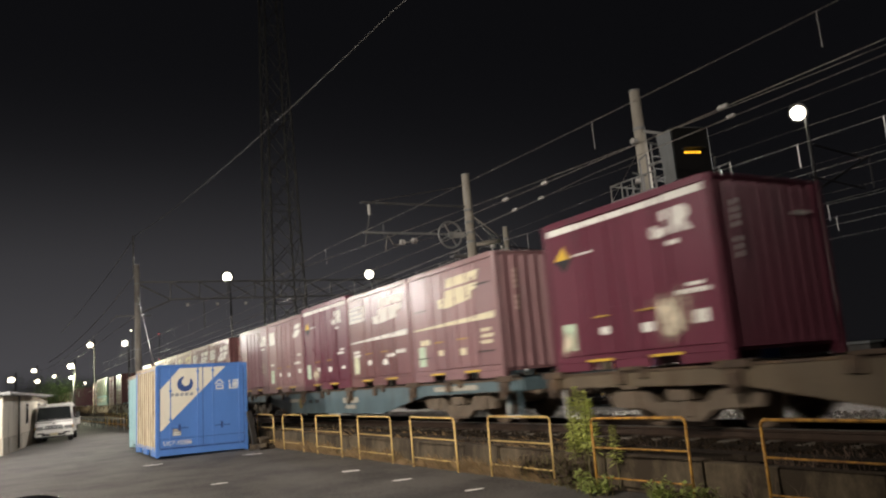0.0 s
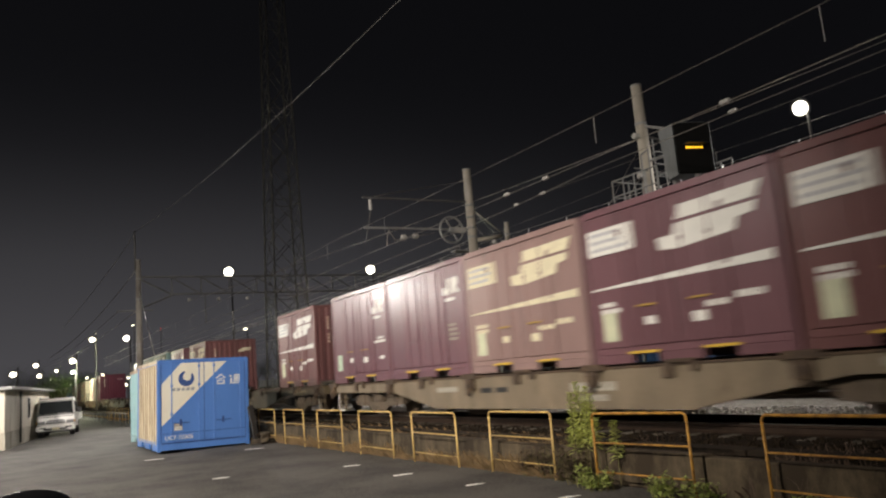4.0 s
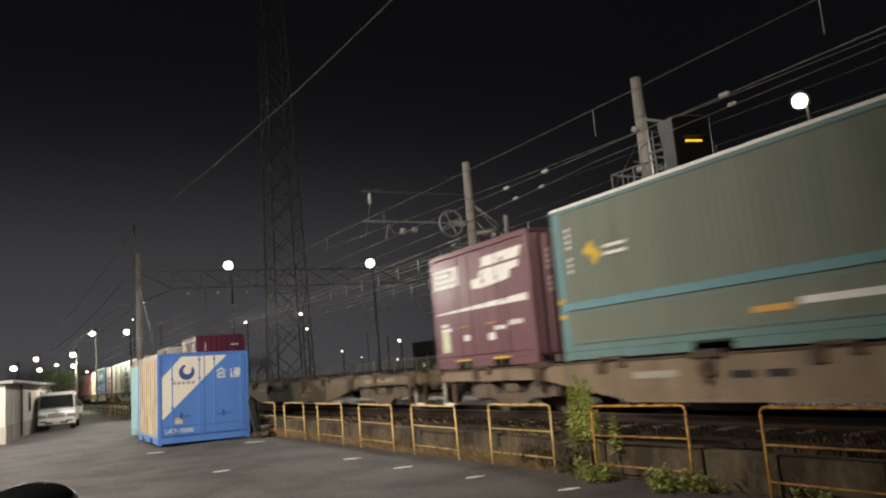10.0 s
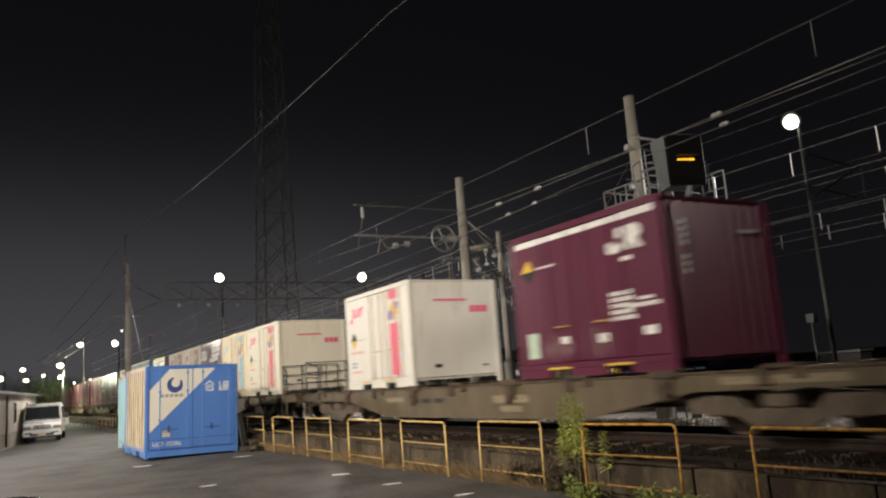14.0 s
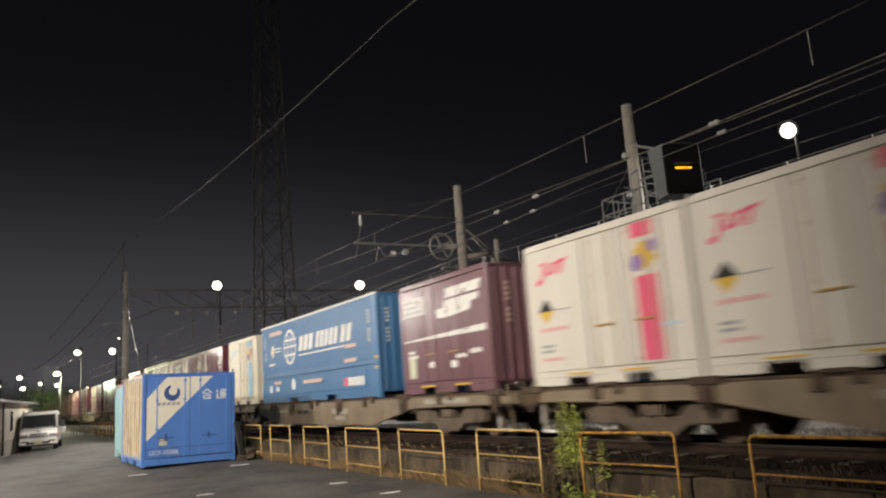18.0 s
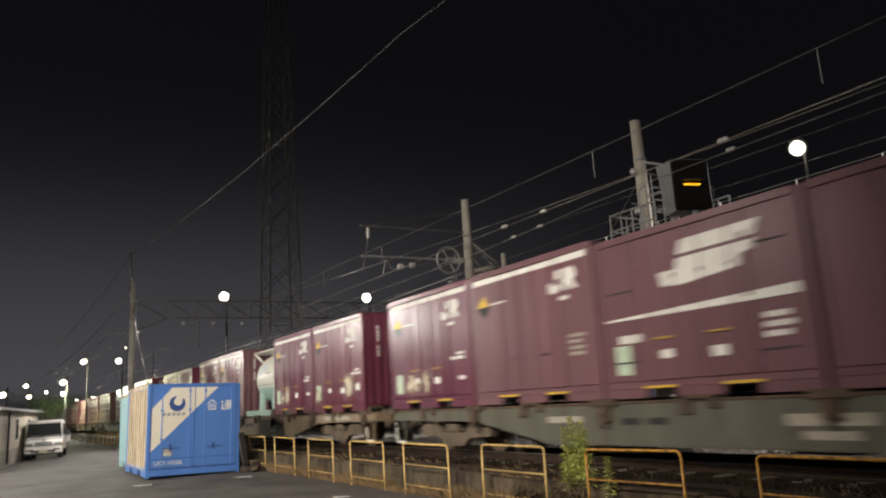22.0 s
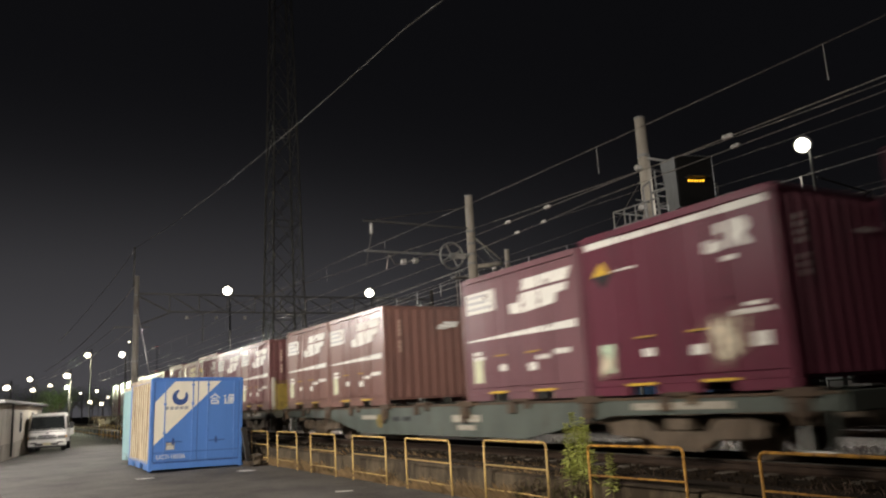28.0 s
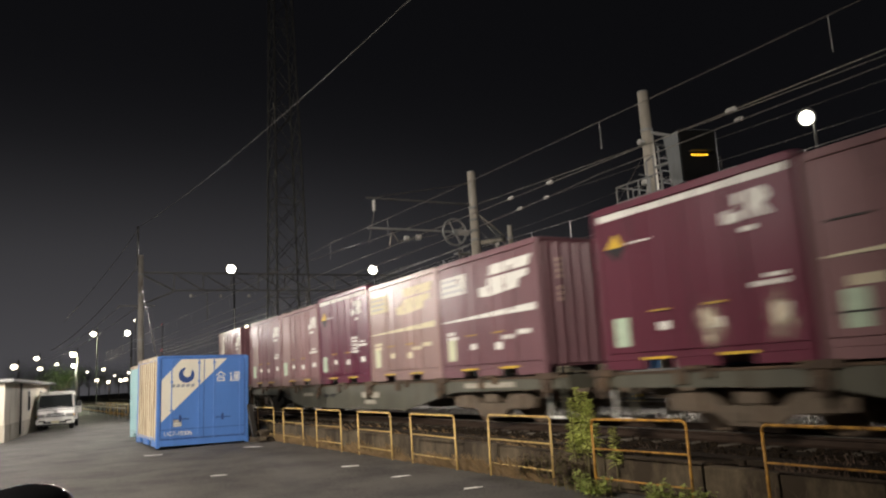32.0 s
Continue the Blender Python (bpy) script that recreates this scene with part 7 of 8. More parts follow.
M["yard_aqua"] = material("yard_aqua", (0.30, 0.48, 0.50), 0.5, vary=0.12, scale=2, dirt=(0.25, 0.20, 0.14), dirt_amount=0.35, dirt_scale=2.5, streak=4)
M["cabinet_grey"] = material("cabinet_grey", (0.16, 0.17, 0.17), 0.6, vary=0.15, scale=3, dirt=(0.09, 0.09, 0.085), dirt_amount=0.4, streak=3)
M["collar_mortar"] = material("collar_mortar", (0.36, 0.34, 0.29), 0.9, vary=0.2, scale=4, fine=60, bump=0.3, dirt=(0.2, 0.17, 0.13), dirt_amount=0.4, streak=3)
M["mast_steel"] = material("mast_steel", (0.15, 0.15, 0.145), 0.75, 0.0, vary=0.2, scale=5, dirt=(0.10, 0.085, 0.07), dirt_amount=0.4)
M["signal_grey"] = material("signal_grey", (0.10, 0.105, 0.105), 0.6, vary=0.2, scale=3, dirt=(0.055, 0.055, 0.05), dirt_amount=0.4, streak=3)
# paler copies of wire and steel: lamp gleam on the far lines as colour
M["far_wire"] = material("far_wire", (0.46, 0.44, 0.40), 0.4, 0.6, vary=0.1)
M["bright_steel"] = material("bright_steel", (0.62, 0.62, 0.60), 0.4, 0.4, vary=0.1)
M["truck_white"] = material("truck_white", (0.80, 0.79, 0.76), 0.3, vary=0.05, scale=2, dirt=(0.5, 0.46, 0.40), dirt_amount=0.15, dirt_scale=2)
M["shed_beige"] = material("shed_beige", (0.58, 0.53, 0.44), 0.7, vary=0.14, scale=1.2, dirt=(0.28, 0.25, 0.19), dirt_amount=0.35, streak=4, random_tint=0.05)
M["shed_base"] = material("shed_base", (0.42, 0.38, 0.31), 0.85, vary=0.25, scale=1.6, bump=0.2, dirt=(0.14, 0.115, 0.085), dirt_amount=0.45, dirt_scale=1.2, streak=2)
M["leaf"] = material("leaf", (0.46, 0.50, 0.14), 0.6, vary=0.35, scale=8, random_tint=0.12)
M["low_leaf"] = material("low_leaf", (0.32, 0.38, 0.10), 0.6, vary=0.4, scale=8, random_tint=0.12)
M["straw"] = material("straw", (0.205, 0.135, 0.065), 0.85, vary=0.4, scale=3, fine=30)
M["dead_leaf"] = material("dead_leaf", (0.10, 0.065, 0.045), 0.85, vary=0.4, scale=6)
M["stem"] = material("stem", (0.14, 0.12, 0.05), 0.8, vary=0.3)
M["tree_leaf"] = material("tree_leaf", (0.075, 0.115, 0.03), 0.7, vary=0.4, scale=4)
M["bark"] = material("bark", (0.12, 0.09, 0.06), 0.9, vary=0.3, scale=6, bump=0.4)
M["sheet_blue"] = material("sheet_blue", (0.028, 0.062, 0.125), 0.8, spec=0.15, vary=0.25, scale=2, dirt=(0.035, 0.045, 0.06), dirt_amount=0.4, streak=3, random_tint=0.1)
M["sheet_grey"] = material("sheet_grey", (0.16, 0.16, 0.155), 0.7, vary=0.15, scale=2, random_tint=0.08)
M["dirty_beige"] = material("dirty_beige", (0.26, 0.215, 0.15), 0.8, vary=0.25, scale=1.6, dirt=(0.12, 0.09, 0.06), dirt_amount=0.5, streak=3, random_tint=0.12)
M["galvanised"] = material("galvanised", (0.36, 0.36, 0.34), 0.55, 0.3, vary=0.2, scale=3)
M["night_blue"] = material("night_blue", (0.0018, 0.006, 0.022), 0.8, spec=0.1, vary=0.15, scale=1.0, streak=3)
M["tower_steel"] = material("tower_steel", (0.16, 0.155, 0.15), 0.7, 0.3, vary=0.2, scale=2)
M["far_wall"] = material("far_wall", (0.10, 0.095, 0.09), 0.9, vary=0.2, scale=0.6)
M["gloss_black"] = material("gloss_black", (0.012, 0.012, 0.013), 0.15, vary=0.1)

make_ground()
make_wall()
make_track(TRACK_Y, -140, 14, True, "near track with polished rails on concrete sleepers")
for yy in (15.2, 19.0, 22.6):
    make_track(yy, -140, 14, False, "further yard track with worn rails")
make_ballast()
make_fence()
for i, (x, y, ln, wd, turn) in enumerate(((-13.2, 5.41, 0.34, 0.11, 62), (-11.1, 5.42, 0.34, 0.11, 80), (-9.13, 5.52, 0.30, 0.12, 80), (-7.26, 5.67, 0.30, 0.11, 75), (-14.2, 3.3, 0.36, 0.10, 80), (-20.2, 3.12, 0.5, 0.12, 70), (-19.64, 5.43, 0.5, 0.10, 60), (-5.3, 5.75, 0.3, 0.11, 72))):
    scuff(x, y, ln, wd, turn, i)

wheel_pole()
signal_mast()
truss_gantry()
collar(concrete_pole(-24.0, 17.0, 7.1, "slimmer concrete stay pole among the wires", 0.15, 0.095, (6.2, 6.6)), -24.0, 17.0, 0.185, 2.0)
concrete_pole(-28.5, 22.0, 6.1, "thin weathered pole behind the signal", 0.09, 0.065, (2.0, 5.0), "truss_steel")
concrete_pole(-22.0, 20.8, 5.6, "thin brown pole near the striped stay guards", 0.09, 0.065, (2.0, 4.6), "bark")
lattice_tower(-84.0, 27.7, 56.0, 4.2, 1.9)

overhead_line(TRACK_Y, -95, 12, 5.23, 6.15, "contact and messenger wires over the near track", "short")
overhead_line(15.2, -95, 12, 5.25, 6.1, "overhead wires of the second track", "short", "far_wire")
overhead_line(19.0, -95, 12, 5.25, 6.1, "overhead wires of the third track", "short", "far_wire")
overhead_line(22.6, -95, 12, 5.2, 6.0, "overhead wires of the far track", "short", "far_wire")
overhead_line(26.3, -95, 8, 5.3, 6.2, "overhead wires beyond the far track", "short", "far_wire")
for y0, y1, z in ((14.6, 14.2, 6.75), (16.9, 17.1, 7.0), (20.8, 20.6, 6.9), (24.4, 24.6, 6.7)):
    w = thing("feeder_wire", "bare wire strung along the tracks from pole to pole", "overhead wire", "overhead wires of the yard")
    cable("strand", [(-95, y0, z), (-42.7, y0, z + 0.1), (-18, 0.5 * (y0 + y1), z), (12, y1, z)], 0.005, w, sag=0.22)
for y0, y1, z0, z1 in ((12.75, 12.3, 5.55, 5.5), (12.85, 13.3, 5.30, 5.2), (12.6, 12.9, 5.05, 5.4), (13.2, 14.1, 5.75, 5.3), (16.8, 16.2, 5.9, 5.6), (16.9, 18.0, 5.5, 5.35)):
    w = thing("tension_wire", "bright wire drawn tight to the pole from down the line", "overhead wire", "overhead wires of the yard")
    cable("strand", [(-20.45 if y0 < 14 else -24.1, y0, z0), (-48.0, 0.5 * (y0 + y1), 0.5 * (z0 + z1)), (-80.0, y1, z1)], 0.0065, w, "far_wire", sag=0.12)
w = thing("feeder_wire", "feeder wire with round insulators above the train", "overhead wire", "overhead wires of the yard")
cable("strand", [(-60, 9.9, 5.0), (-20.3, 11.3, 5.5), (-12.46, 11.4, 5.75), (14, 11.0, 5.8)], 0.009, w, sag=0.05)
for x, y, z in ((-15.5, 11.35, 5.62), (-14.4, 11.37, 5.66), (-13.2, 9.44, 5.24), (-11.8, 9.44, 5.24), (-7.3, 9.44, 5.24), (-8.6, 11.3, 5.74)):
    insulator(w, (x, y, z), "X", 0.046)
w = thing("service_wire", "thick black service cable strung high along the yard", "overhead wire", "overhead wires of the yard")
cable("strand", [(-42.7, 5.85, 10.3), (-13.5, 7.25, 9.5), (10, 8.4, 9.4)], 0.013, w, "dark_steel", sag=0.35, parts=24)
w = thing("service_wire", "slack service cable dropping to the shed", "overhead wire", "overhead wires of the yard")
cable("strand", [(-42.7, 5.85, 8.2), (-60, 2.5, 4.75)], 0.018, w, "wire", sag=0.5)
w = thing("service_wire", "service cable falling away from the gantry pole's top", "overhead wire", "overhead wires of the yard")
cable("strand", [(-42.7, 5.83, 10.2), (-50.0, 5.05, 8.95), (-62.0, 3.45, 7.0)], 0.014, w, "wire", sag=0.08)
for i, (b0, b1) in enumerate((((-42.7, 5.9, 6.05), (-110, 4.5, 6.3)), ((-42.7, 5.0, 6.05), (-110, 3.6, 6.3)), ((-42.7, 8.6, 6.5), (-6, 25, 11)))):
    w = thing("service_wire", "thin wire strung between yard poles", "overhead wire", "overhead wires of the yard")
    cable("strand", [b0, b1], 0.014, w, "wire", sag=0.4)
w = thing("stay_wires", "bundle of stay wires running down from the poles", "stay wire")
for a, b in (((-24.0, 17.0, 6.6), (-17.3, 15.2, 1.9)), ((-24.0, 17.0, 6.3), (-17.0, 15.2, 1.9)), ((-24.0, 17.0, 6.0), (-18.4, 15.2, 1.9)), ((-20.3, 13.0, 6.7), (-16.9, 15.0, 1.9)), ((-12.4, 13.0, 6.6), (-20.6, 15.0, 1.7)), ((-12.4, 13.0, 5.9), (-20.9, 15.0, 1.7)), ((-24.0, 17.0, 5.7), (-17.6, 15.2, 1.9)), ((-24.0, 17.0, 6.8), (-16.4, 15.2, 1.9)), ((-20.3, 13.0, 6.2), (-17.4, 15.0, 1.9)), ((-20.3, 13.0, 5.6), (-18.6, 15.0, 1.9)), ((-12.4, 13.0, 6.2), (-18.3, 15.0, 1.9))):
    part("stay_wire", tubes((a, b, 0.005), n=5), "wire", w)
for x in (-17.02, -16.08, -15.84, -15.66, -15.49):
    striped_stay(x, 15.0, 0.28, 0.12, "yellow and black striped sleeve on a stay wire")
striped_stay(-20.75, 15.0, 0.28, 0.0, "striped sleeve on a stay leaning the other way", 0.42)
for x, z in ((-21.86, 5.61), (-21.27, 5.81), (-21.28, 5.32), (-20.78, 5.55), (-21.84, 5.21), (-19.48, 5.25), (-19.35, 4.76)):
    insulator(w, (x, 14.5, z), "X", 0.085)

flood_pole(-10.83, 17.0, 7.2, "tall slim lamp post with a glaring white flood lamp", lens=0.27, r=0.055, aim=(-0.22, -0.3))
flood_pole(-36.8, 17.0, 7.2, "yard lamp post with a glaring white flood lamp", lens=0.34, r=0.08)
flood_pole(-50.8, 13.0, 9.27, "high yard lamp with a glaring white flood lamp", lens=0.44, r=0.08)
flood_pole(-46.2, 5.98, 4.83, "warm yard lamp beside the gantry pole", lens=0.22, r=0.07)
# post out of view, made up for the truck's spot
flood_pole(-24.7, -0.95, 6.7, "warm flood lamp on a post, added unseen to light the truck", lens=0.22, r=0.07, aim=(0.75, -0.5))
flood_pole(-35.95, -0.9, 6.12, "flood lamp on a short mast on the shed roof", base=2.36, lens=0.25, r=0.06, aim=(0.85, 0.2))
# posts never in view, added to carry the two fill lights
flood_pole(-2.7, -8.4, 9.1, "tall floodlight post, added unseen at the back of the yard", lens=0.24, r=0.08, aim=(-0.5, 0.4))
flood_pole(-21.3, -13.6, 9.1, "tall floodlight post, added unseen behind the viewer", lens=0.24, r=0.08, aim=(-0.5, 0.4))
# added lamp post, out of view, for the spot past the shed
flood_pole(-52.3, -2.2, 8.1, "warm flood lamp on a post past the shed, added unseen", lens=0.25, r=0.07, aim=(0.75, -0.75))

def cantilever(x, y, reach, z, mat="dark_steel"):
    """A hinged bracket that holds the overhead wire out over its track."""
    t = thing("wire_bracket", "steel cantilever bracket with insulators holding the overhead wire", "wire bracket", "wire brackets")
    e = y - reach
    part("top_tube", tubes(((x, y, z + 0.75), (x, e, z + 0.55), 0.025), n=6), mat, t)
    part("strut", tubes(((x, y, z - 0.35), (x, e + 0.25, z + 0.6), 0.028), n=6), mat, t)
    part("steady_arm", tubes(((x + 0.1, y - 0.5, z - 0.1), (x + 0.1, e - 0.3, z - 0.3), 0.02), n=6), mat, t)
    part("drop_tube", tubes(((x, e + 0.3, z + 0.55), (x + 0.1, e + 0.1, z - 0.25), 0.02), n=6), mat, t)
    for zz in (z + 0.72, z - 0.25) if mat != "black" else ():
        insulator(t, (x, y - 0.22, zz), "Y", 0.08)
    return t


cantilever(-10.75, 17.0, -2.0, 5.6, "black")
cantilever(-24.0, 17.0, 1.8, 5.6)
cantilever(-24.0, 17.0, -2.0, 5.6)
cantilever(-12.46, 13.0, -2.2, 5.9)
mast = thing("relay_mast", "lattice mast with a grey relay box and cross bars", "mast")
for sx in (-0.14, 0.14):
    for sy in (-0.14, 0.14):
        part("leg", tubes(((-27.6 + sx, 17.6 + sy, 0.2), (-27.6 + sx, 17.6 + sy, 5.6), 0.025), n=5), "steel", mast)
for i in range(16):
    z = 0.4 + 0.32 * i
    part("brace", tubes(((-27.74, 17.46, z), (-27.46, 17.46, z + 0.3), 0.014), n=4), "steel", mast)
    part("brace", tubes(((-27.46, 17.46, z), (-27.46, 17.74, z + 0.3), 0.014), n=4), "steel", mast)
louvre = part("relay_box", boxes((-29.0, 17.35, 2.86, -27.8, 17.9, 4.3), bevel=0.03), "dirty_beige", mast, "weathered relay box with louvred front")
for i in range(9):
    part("louvre_slat", boxes((-28.96, 17.29, 2.92 + 0.15 * i, -27.84, 17.36, 3.01 + 0.15 * i)), "dirty_beige", louvre)
    part("louvre_slat", boxes((-27.81, 17.4, 2.92 + 0.15 * i, -27.74, 17.85, 3.01 + 0.15 * i)), "dirty_beige", louvre)
for i in range(6):
    part("marker_plate", boxes((-27.46, 17.3, 1.75 + 0.26 * i, -27.42, 17.5, 1.93 + 0.26 * i)), "orange_mark", mast, "small orange marker plate")
for x, y, top in ((-44.0, 21.0, 3.6), (-33.0, 20.5, 3.4), (-52.0, 24.0, 5.0), (-38.0, 25.0, 4.6), (-31.0, 24.6, 4.2)):
    concrete_pole(x, y, top, "slim grey post among the far tracks", 0.06, 0.045, (1.8,), "truss_steel")

parked_box(pose(-21.6 - 1.86, 3.42 + 1.225, 0.02, -1.2, 0, -0.3), 3.72, "blue and cream freight container set down on the asphalt, doors shut", "yard_blue", 1, True)
parked_box(pose(-21.6 - 3.72 - 0.25 - 1.86, 3.76 + 1.225, 0.0, 0, 0, 0.0), 3.72, "pale aqua container standing behind the blue one", "yard_aqua", 2, False)
truck(pose(-42.2, 2.1, 0.0, 0, 0, -8) @ Matrix.Diagonal((1, 1, 0.93, 1)))
shed()
scooter(pose(-4.8, 0.10, 0.0))

rnd0 = random.Random(8)
for i, (x, y, h) in enumerate(((-7.98, 6.42, 1.12), (-7.82, 6.46, 1.26), (-7.72, 6.40, 1.20), (-7.9, 6.50, 0.98), (-7.62, 6.48, 1.1), (-8.08, 6.48, 0.85), (-7.3, 6.5, 0.78))):
    goldenrod((x, y, 0), h, i + 3)
for i, (x, y, s) in enumerate(((-7.7, 6.25, 0.30), (-7.35, 6.2, 0.26), (-6.4, 6.22, 0.26), (-6.15, 6.28, 0.28), (-5.8, 6.3, 0.24), (-6.25, 6.08, 0.2), (-7.4, 6.1, 0.2), (-4.6, 6.42, 0.16))):
    shrub("low_weed", "low leafy green weed growing from the wall's foot", (x, y, 0), s, i + 40, "low_leaf", 13, 0.5)
for i, (x, y, s) in enumerate(((-8.3, 6.4, 0.5), (-8.7, 6.42, 0.42), (-9.1, 6.46, 0.36), (-7.9, 6.3, 0.45))):
    shrub("withered_weed", "withered dark brown weed by the railing", (x, y, 0), s, i + 60, "dead_leaf", 26, 0.5)
dry_grass(-34, -8.2, 20000, 1)
dry_grass(-8.2, -1, 1500, 2, 0.12, "dead_leaf")

cab = thing("switch_box", "small pale switch box on a thin post", "switch box")
part("post", tubes(((-14.58, 22.0, 0.3), (-14.58, 22.0, 2.45), 0.03), n=8), "steel", cab)
part("box", boxes((-14.72, 21.9, 2.44, -14.44, 22.1, 2.72), bevel=0.02), "cabinet_grey", cab)
cab = thing("equipment_cabinet", "low grey trackside equipment cabinet", "cabinet")
part("body", boxes((-14.4, 21.8, 0.32, -13.1, 22.4, 1.45), bevel=0.03), "truss_steel", cab)
part("lid", boxes((-14.46, 21.74, 1.45, -13.04, 22.46, 1.52), bevel=0.015), "cabinet_grey", cab)
part("door_handle", boxes((-13.8, 21.77, 0.9, -13.76, 21.8, 1.05)), "black", cab)
billboard()
sheet_wall("blue_sheet_wall", "weathered blue sheet-metal site wall", -24.95, -20.9, 24.2, 3.6, "sheet_blue", 0.7)
sheet_wall("low_blue_wall", "low blue sheet-metal barrier beside the site wall", -26.4, -25.0, 24.2, 2.4, "sheet_blue", 0.7)
sheet_wall("beige_wall", "low dirty beige panel wall behind the tracks", -34.0, -27.9, 26.5, 2.35, "dirty_beige", 1.5)


def picket_fence(x0, x1, y, top):
    """A pale railing of thin upright bars at the yard's far edge."""
    t = thing("far_fence", "pale galvanised bar fence at the yard's far edge", "fence", kind="structure")
    n = int((x1 - x0) / 2.0)
    w = (x1 - x0) / n
    bm = bmesh.new()
    box(bm, -0.035, -0.035, 0, 0.035, 0.035, top)
    for z in (0.35, top - 0.18):
        box(bm, 0.035, -0.02, z, w - 0.035, 0.02, z + 0.05)
    for k in range(1, 14):
        box(bm, w * k / 14 - 0.012, -0.034, 0.2, w * k / 14 + 0.012, -0.021, top - 0.04)
    first = part("fence_panel", bm, "galvanised", t)
    first.matrix_basis = pose(x0, y, 0.3)
    for i in range(1, n):
        again(first, pose(x0 + w * i, y, 0.3), t)
    part("fence_base", boxes((x0, y - 0.1, 0.25, x1, y + 0.1, 0.75)), "sheet_grey", t)
    return t


picket_fence(-110, -27.6, 28.0, 2.0)

# a pipe barrier between the truck and the tracks
rail = thing("pipe_barrier", "long grey pipe barrier beside the far tracks", "barrier")
for i in range(13):
    part("post", tubes(((-76 + 2.6 * i, 5.5, 0.0), (-76 + 2.6 * i, 5.5, 0.72), 0.03), n=6), "steel", rail)
part("top_pipe", tubes(((-76.2, 5.5, 0.70), (-44.6, 5.5, 0.70), 0.030), n=8), "plate_grey", rail, "grey-white painted pipe")
part("low_pipe", tubes(((-76.2, 5.5, 0.38), (-44.6, 5.5, 0.38), 0.025), n=8), "fence_rust", rail)

# things left lying beside the blue container
heap = thing("rubble_heap", "dark heap of broken concrete beside the container", "rubble")
rnd1 = random.Random(12)
for i in range(16):
    bm = bmesh.new()
    w, d, h = rnd1.uniform(0.10, 0.26), rnd1.uniform(0.08, 0.2), rnd1.uniform(0.06, 0.16)
    box(bm, -w, -d, -h * 0.5, w, d, h * 0.5, bevel=0.02)
    for v in bm.verts:
        v.co += Vector((rnd1.uniform(-0.03, 0.03), rnd1.uniform(-0.03, 0.03), rnd1.uniform(-0.02, 0.02)))
    low = i < 10
    part("chunk", bm, "old_concrete" if i % 3 else "concrete", heap).matrix_basis = pose(-21.35 + rnd1.uniform(-0.4, 0.5), 6.2 + rnd1.uniform(-0.22, 0.22), h * 0.5 + (0.0 if low else 0.14), rnd1.uniform(-8, 8), rnd1.uniform(-8, 8), rnd1.uniform(0, 180))
board = thing("leaning_board", "dark weathered board leaning on the container's corner", "board")
part("plank", boxes((-0.025, -0.09, 0.0, 0.025, 0.09, 1.05), bevel=0.006), "dark_steel", board)
board.matrix_basis = pose(-21.45, 6.03, 0.0, 7, -5, 25)


def block_building(x, y, w, d, h, mat, label, cols, rows, lit):
    t = thing("far_building", label, "building", "buildings beyond the yard")
    part("wall", boxes((x, y, 0.3, x + w, y + d, h)), mat, t)
    part("roof", boxes((x - 0.12, y - 0.12, h, x + w + 0.12, y + d + 0.12, h + 0.12)), mat, t)
    for c in range(cols):
        for r in range(rows):
            u = x + w * (c + 0.3) / cols
            z = 1.2 + (h - 1.6) * r / rows
            part("window", boxes((u, y - 0.05, z, u + w * 0.35 / cols, y + 0.02, z + 0.7)), "window_glow" if (c, r) in lit else "glass", t)
    return t


block_building(-27.2, 31.0, 2.5, 2.4, 4.1, "night_blue", "small dark blue windowless hut behind the signals", 0, 0, [])
block_building(-116.0, 60.0, 18.0, 10.0, 5.4, "far_wall", "dark office block with a few lit windows beyond the yard", 7, 2, [(4, 1), (1, 0)])
block_building(-92.0, 62.0, 20.0, 10.0, 4.6, "far_wall", "low dark warehouse with lit windows beyond the yard", 8, 2, [(5, 1), (6, 1), (2, 0)])
block_building(-66.0, 58.0, 16.0, 9.0, 4.3, "far_wall", "dark building beyond the yard, most windows unlit", 6, 2, [(1, 0), (4, 1)])

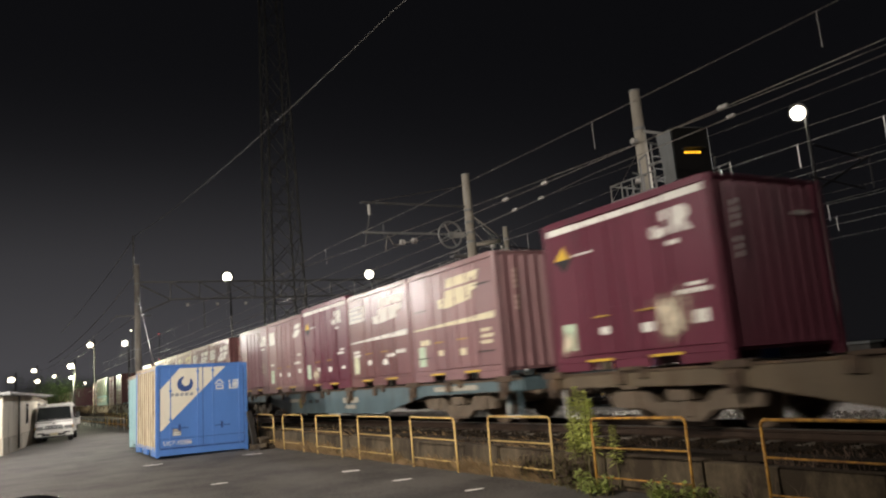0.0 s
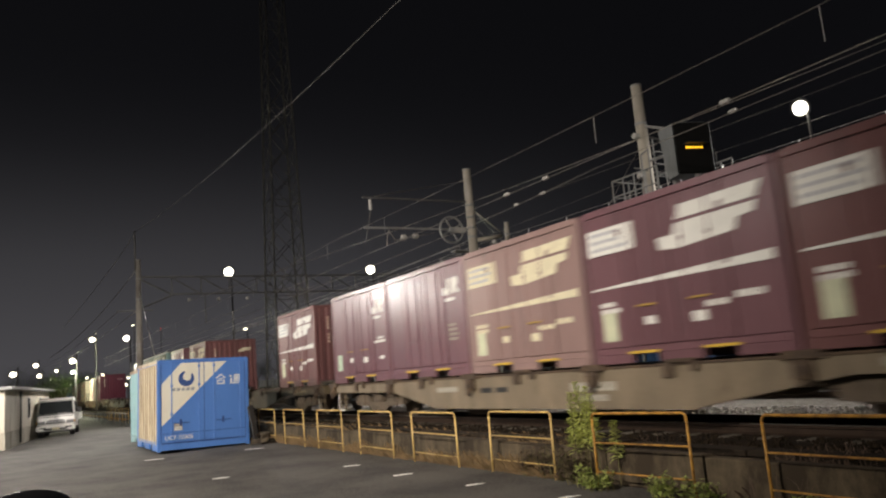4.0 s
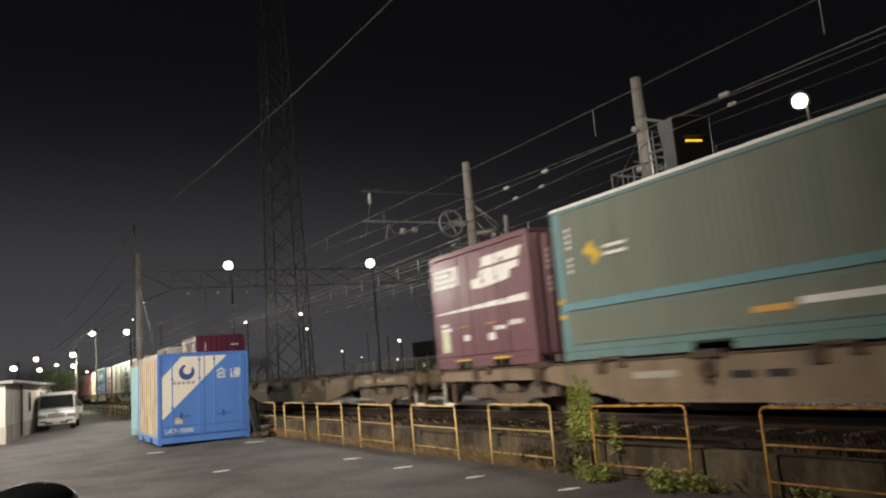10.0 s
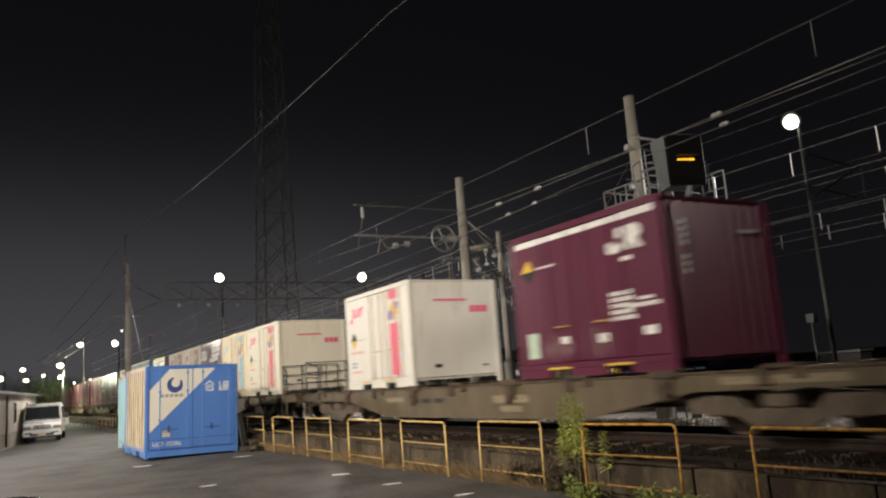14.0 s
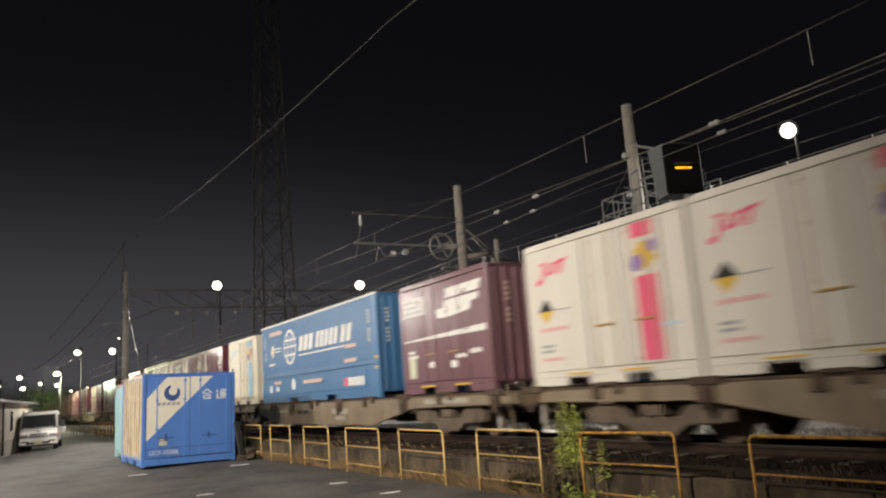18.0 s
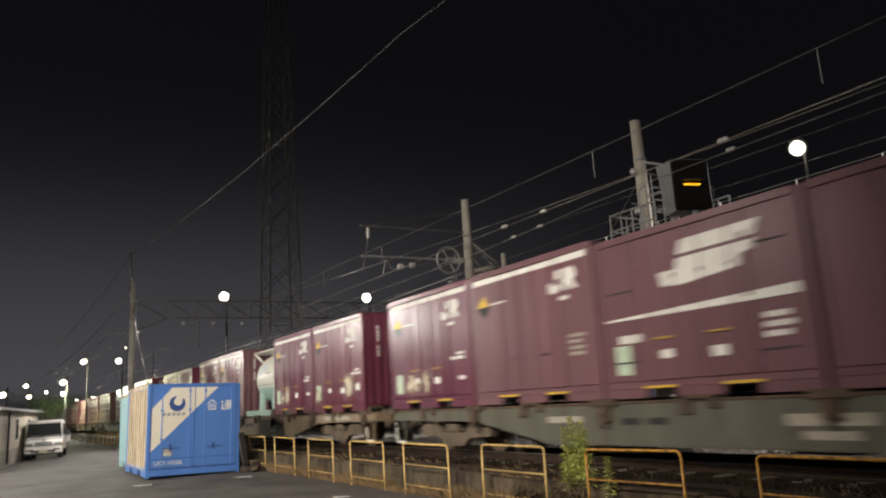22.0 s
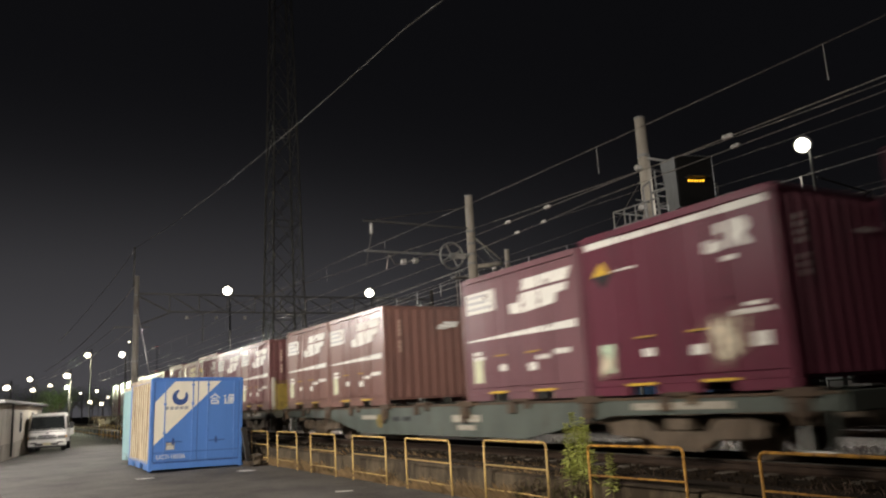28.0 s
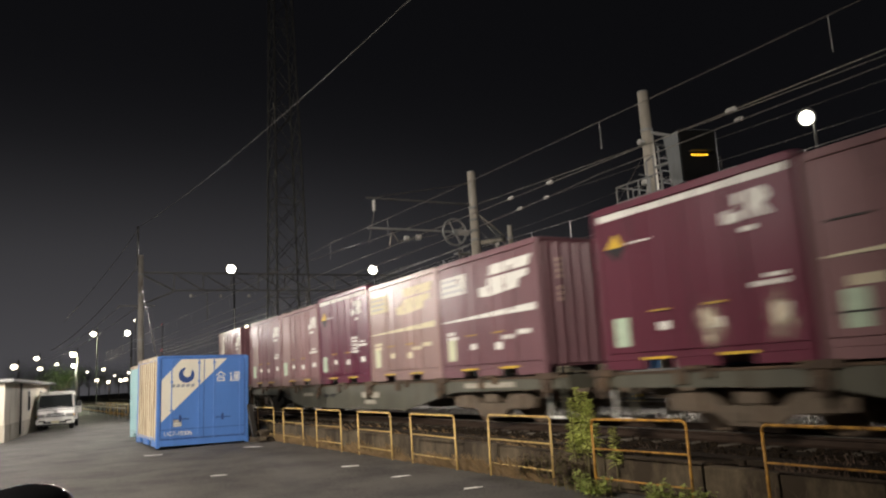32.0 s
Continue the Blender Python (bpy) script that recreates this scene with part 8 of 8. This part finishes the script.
# distant lamps along the yard, by bearing, height and reach
for az, el, reach, lens, mat, post in (
        (0.25, 2.05, 75, 0.58, "far_lens", True), (1.55, 2.55, 120, 0.70, "far_lens", True), (1.75, 1.85, 120, 0.66, "far_lens", True), (2.75, 2.1, 140, 0.55, "far_lens", True),
        (3.75, 2.7, 95, 0.68, "far_lens", True), (3.75, 1.95, 80, 0.37, "far_lens", True), (4.95, 4.05, 80, 0.56, "far_lens", True), (4.6, 1.5, 170, 0.5, "dim_lens", True),
        (5.2, 0.9, 200, 0.95, "far_lens", True), (5.6, 1.6, 190, 0.7, "far_lens", True), (5.9, 0.75, 200, 0.85, "far_lens", True), (6.3, 1.15, 210, 0.7, "dim_lens", True), (6.7, 0.8, 200, 0.9, "far_lens", True),
        (7.0, 0.85, 220, 1.0, "far_lens", True), (7.2, 1.3, 200, 0.7, "dim_lens", True), (7.55, 4.9, 110, 0.22, "far_lens", True),
        (13.4, 2.95, 95, 0.36, "far_lens", True), (19.2, 4.55, 80, 0.30, "far_lens", True), (19.6, 3.4, 82, 0.22, "far_lens", True), (15.2, 4.2, 90, 0.34, "far_lens", True), (15.0, 3.1, 110, 0.18, "dim_lens", True),
        (22.1, 1.55, 80, 0.20, "dim_lens", True), (26.4, 2.0, 60, 0.24, "far_lens", True), (26.2, 0.6, 65, 0.15, "dim_lens", True), (31.0, 0.45, 60, 0.15, "dim_lens", True), (36.7, 0.25, 55, 0.2, "far_lens", True), (23.5, 1.0, 100, 0.14, "dim_lens", True), (30.2, 2.4, 90, 0.22, "dim_lens", True)):
    far_lamp(*by_view(az, el, reach), lens, mat, "lit lamp far off across the yard", post)
for az, el in ((9.35, 4.55), (9.35, 2.75), (24.0, 3.0)):
    far_lamp(*by_view(az, el, 150), 0.16, "red_lens", "small red signal light far off", True)


def small_tree(place, height, seed):
    rnd = random.Random(seed)
    t = thing("tree", "small leafy tree lit by the yard lamps", "tree", "trees at the far end of the yard", m=pose(*place))
    bm = bmesh.new()
    tube(bm, (0, 0, 0), (0.1, 0, height * 0.5), 0.14, 0.09, n=8)
    tips = []
    for i in range(9):
        a = rnd.uniform(0, 6.28)
        tip = Vector((0.1 + height * 0.28 * math.cos(a), height * 0.28 * math.sin(a), height * rnd.uniform(0.6, 0.95)))
        tube(bm, (0.1, 0, height * rnd.uniform(0.35, 0.5)), tip, 0.05, 0.015, n=5)
        tips.append(tip)
    part("trunk", bm, "bark", t)
    bm = bmesh.new()
    for tip in tips:
        for k in range(260):
            p = tip + Vector((rnd.gauss(0, 0.16), rnd.gauss(0, 0.16), rnd.gauss(0, 0.13))) * height
            d = Vector((rnd.uniform(-1, 1), rnd.uniform(-1, 1), rnd.uniform(-0.6, 0.6))).normalized() * 0.14
            s = d.cross(Vector((rnd.uniform(-1, 1), rnd.uniform(-1, 1), 1))).normalized() * 0.06
            bm.faces.new([bm.verts.new(q) for q in (p, p + d * 0.5 + s, p + d, p + d * 0.5 - s)])
    part("crown", bm, "tree_leaf", t)
    return t


small_tree((-86.0, 4.6, 0), 4.0, 5)
grove = small_tree((-150.0, 3.0, 0), 7.5, 6)
rnd2 = random.Random(21)
for i in range(26):
    a = 1.0 + 0.62 * i
    reach = rnd2.uniform(190, 240)
    copy_thing(grove, pose(-reach * math.cos(radians(a)), reach * math.sin(radians(a)), 0, 0, 0, rnd2.uniform(0, 360)))

motions()
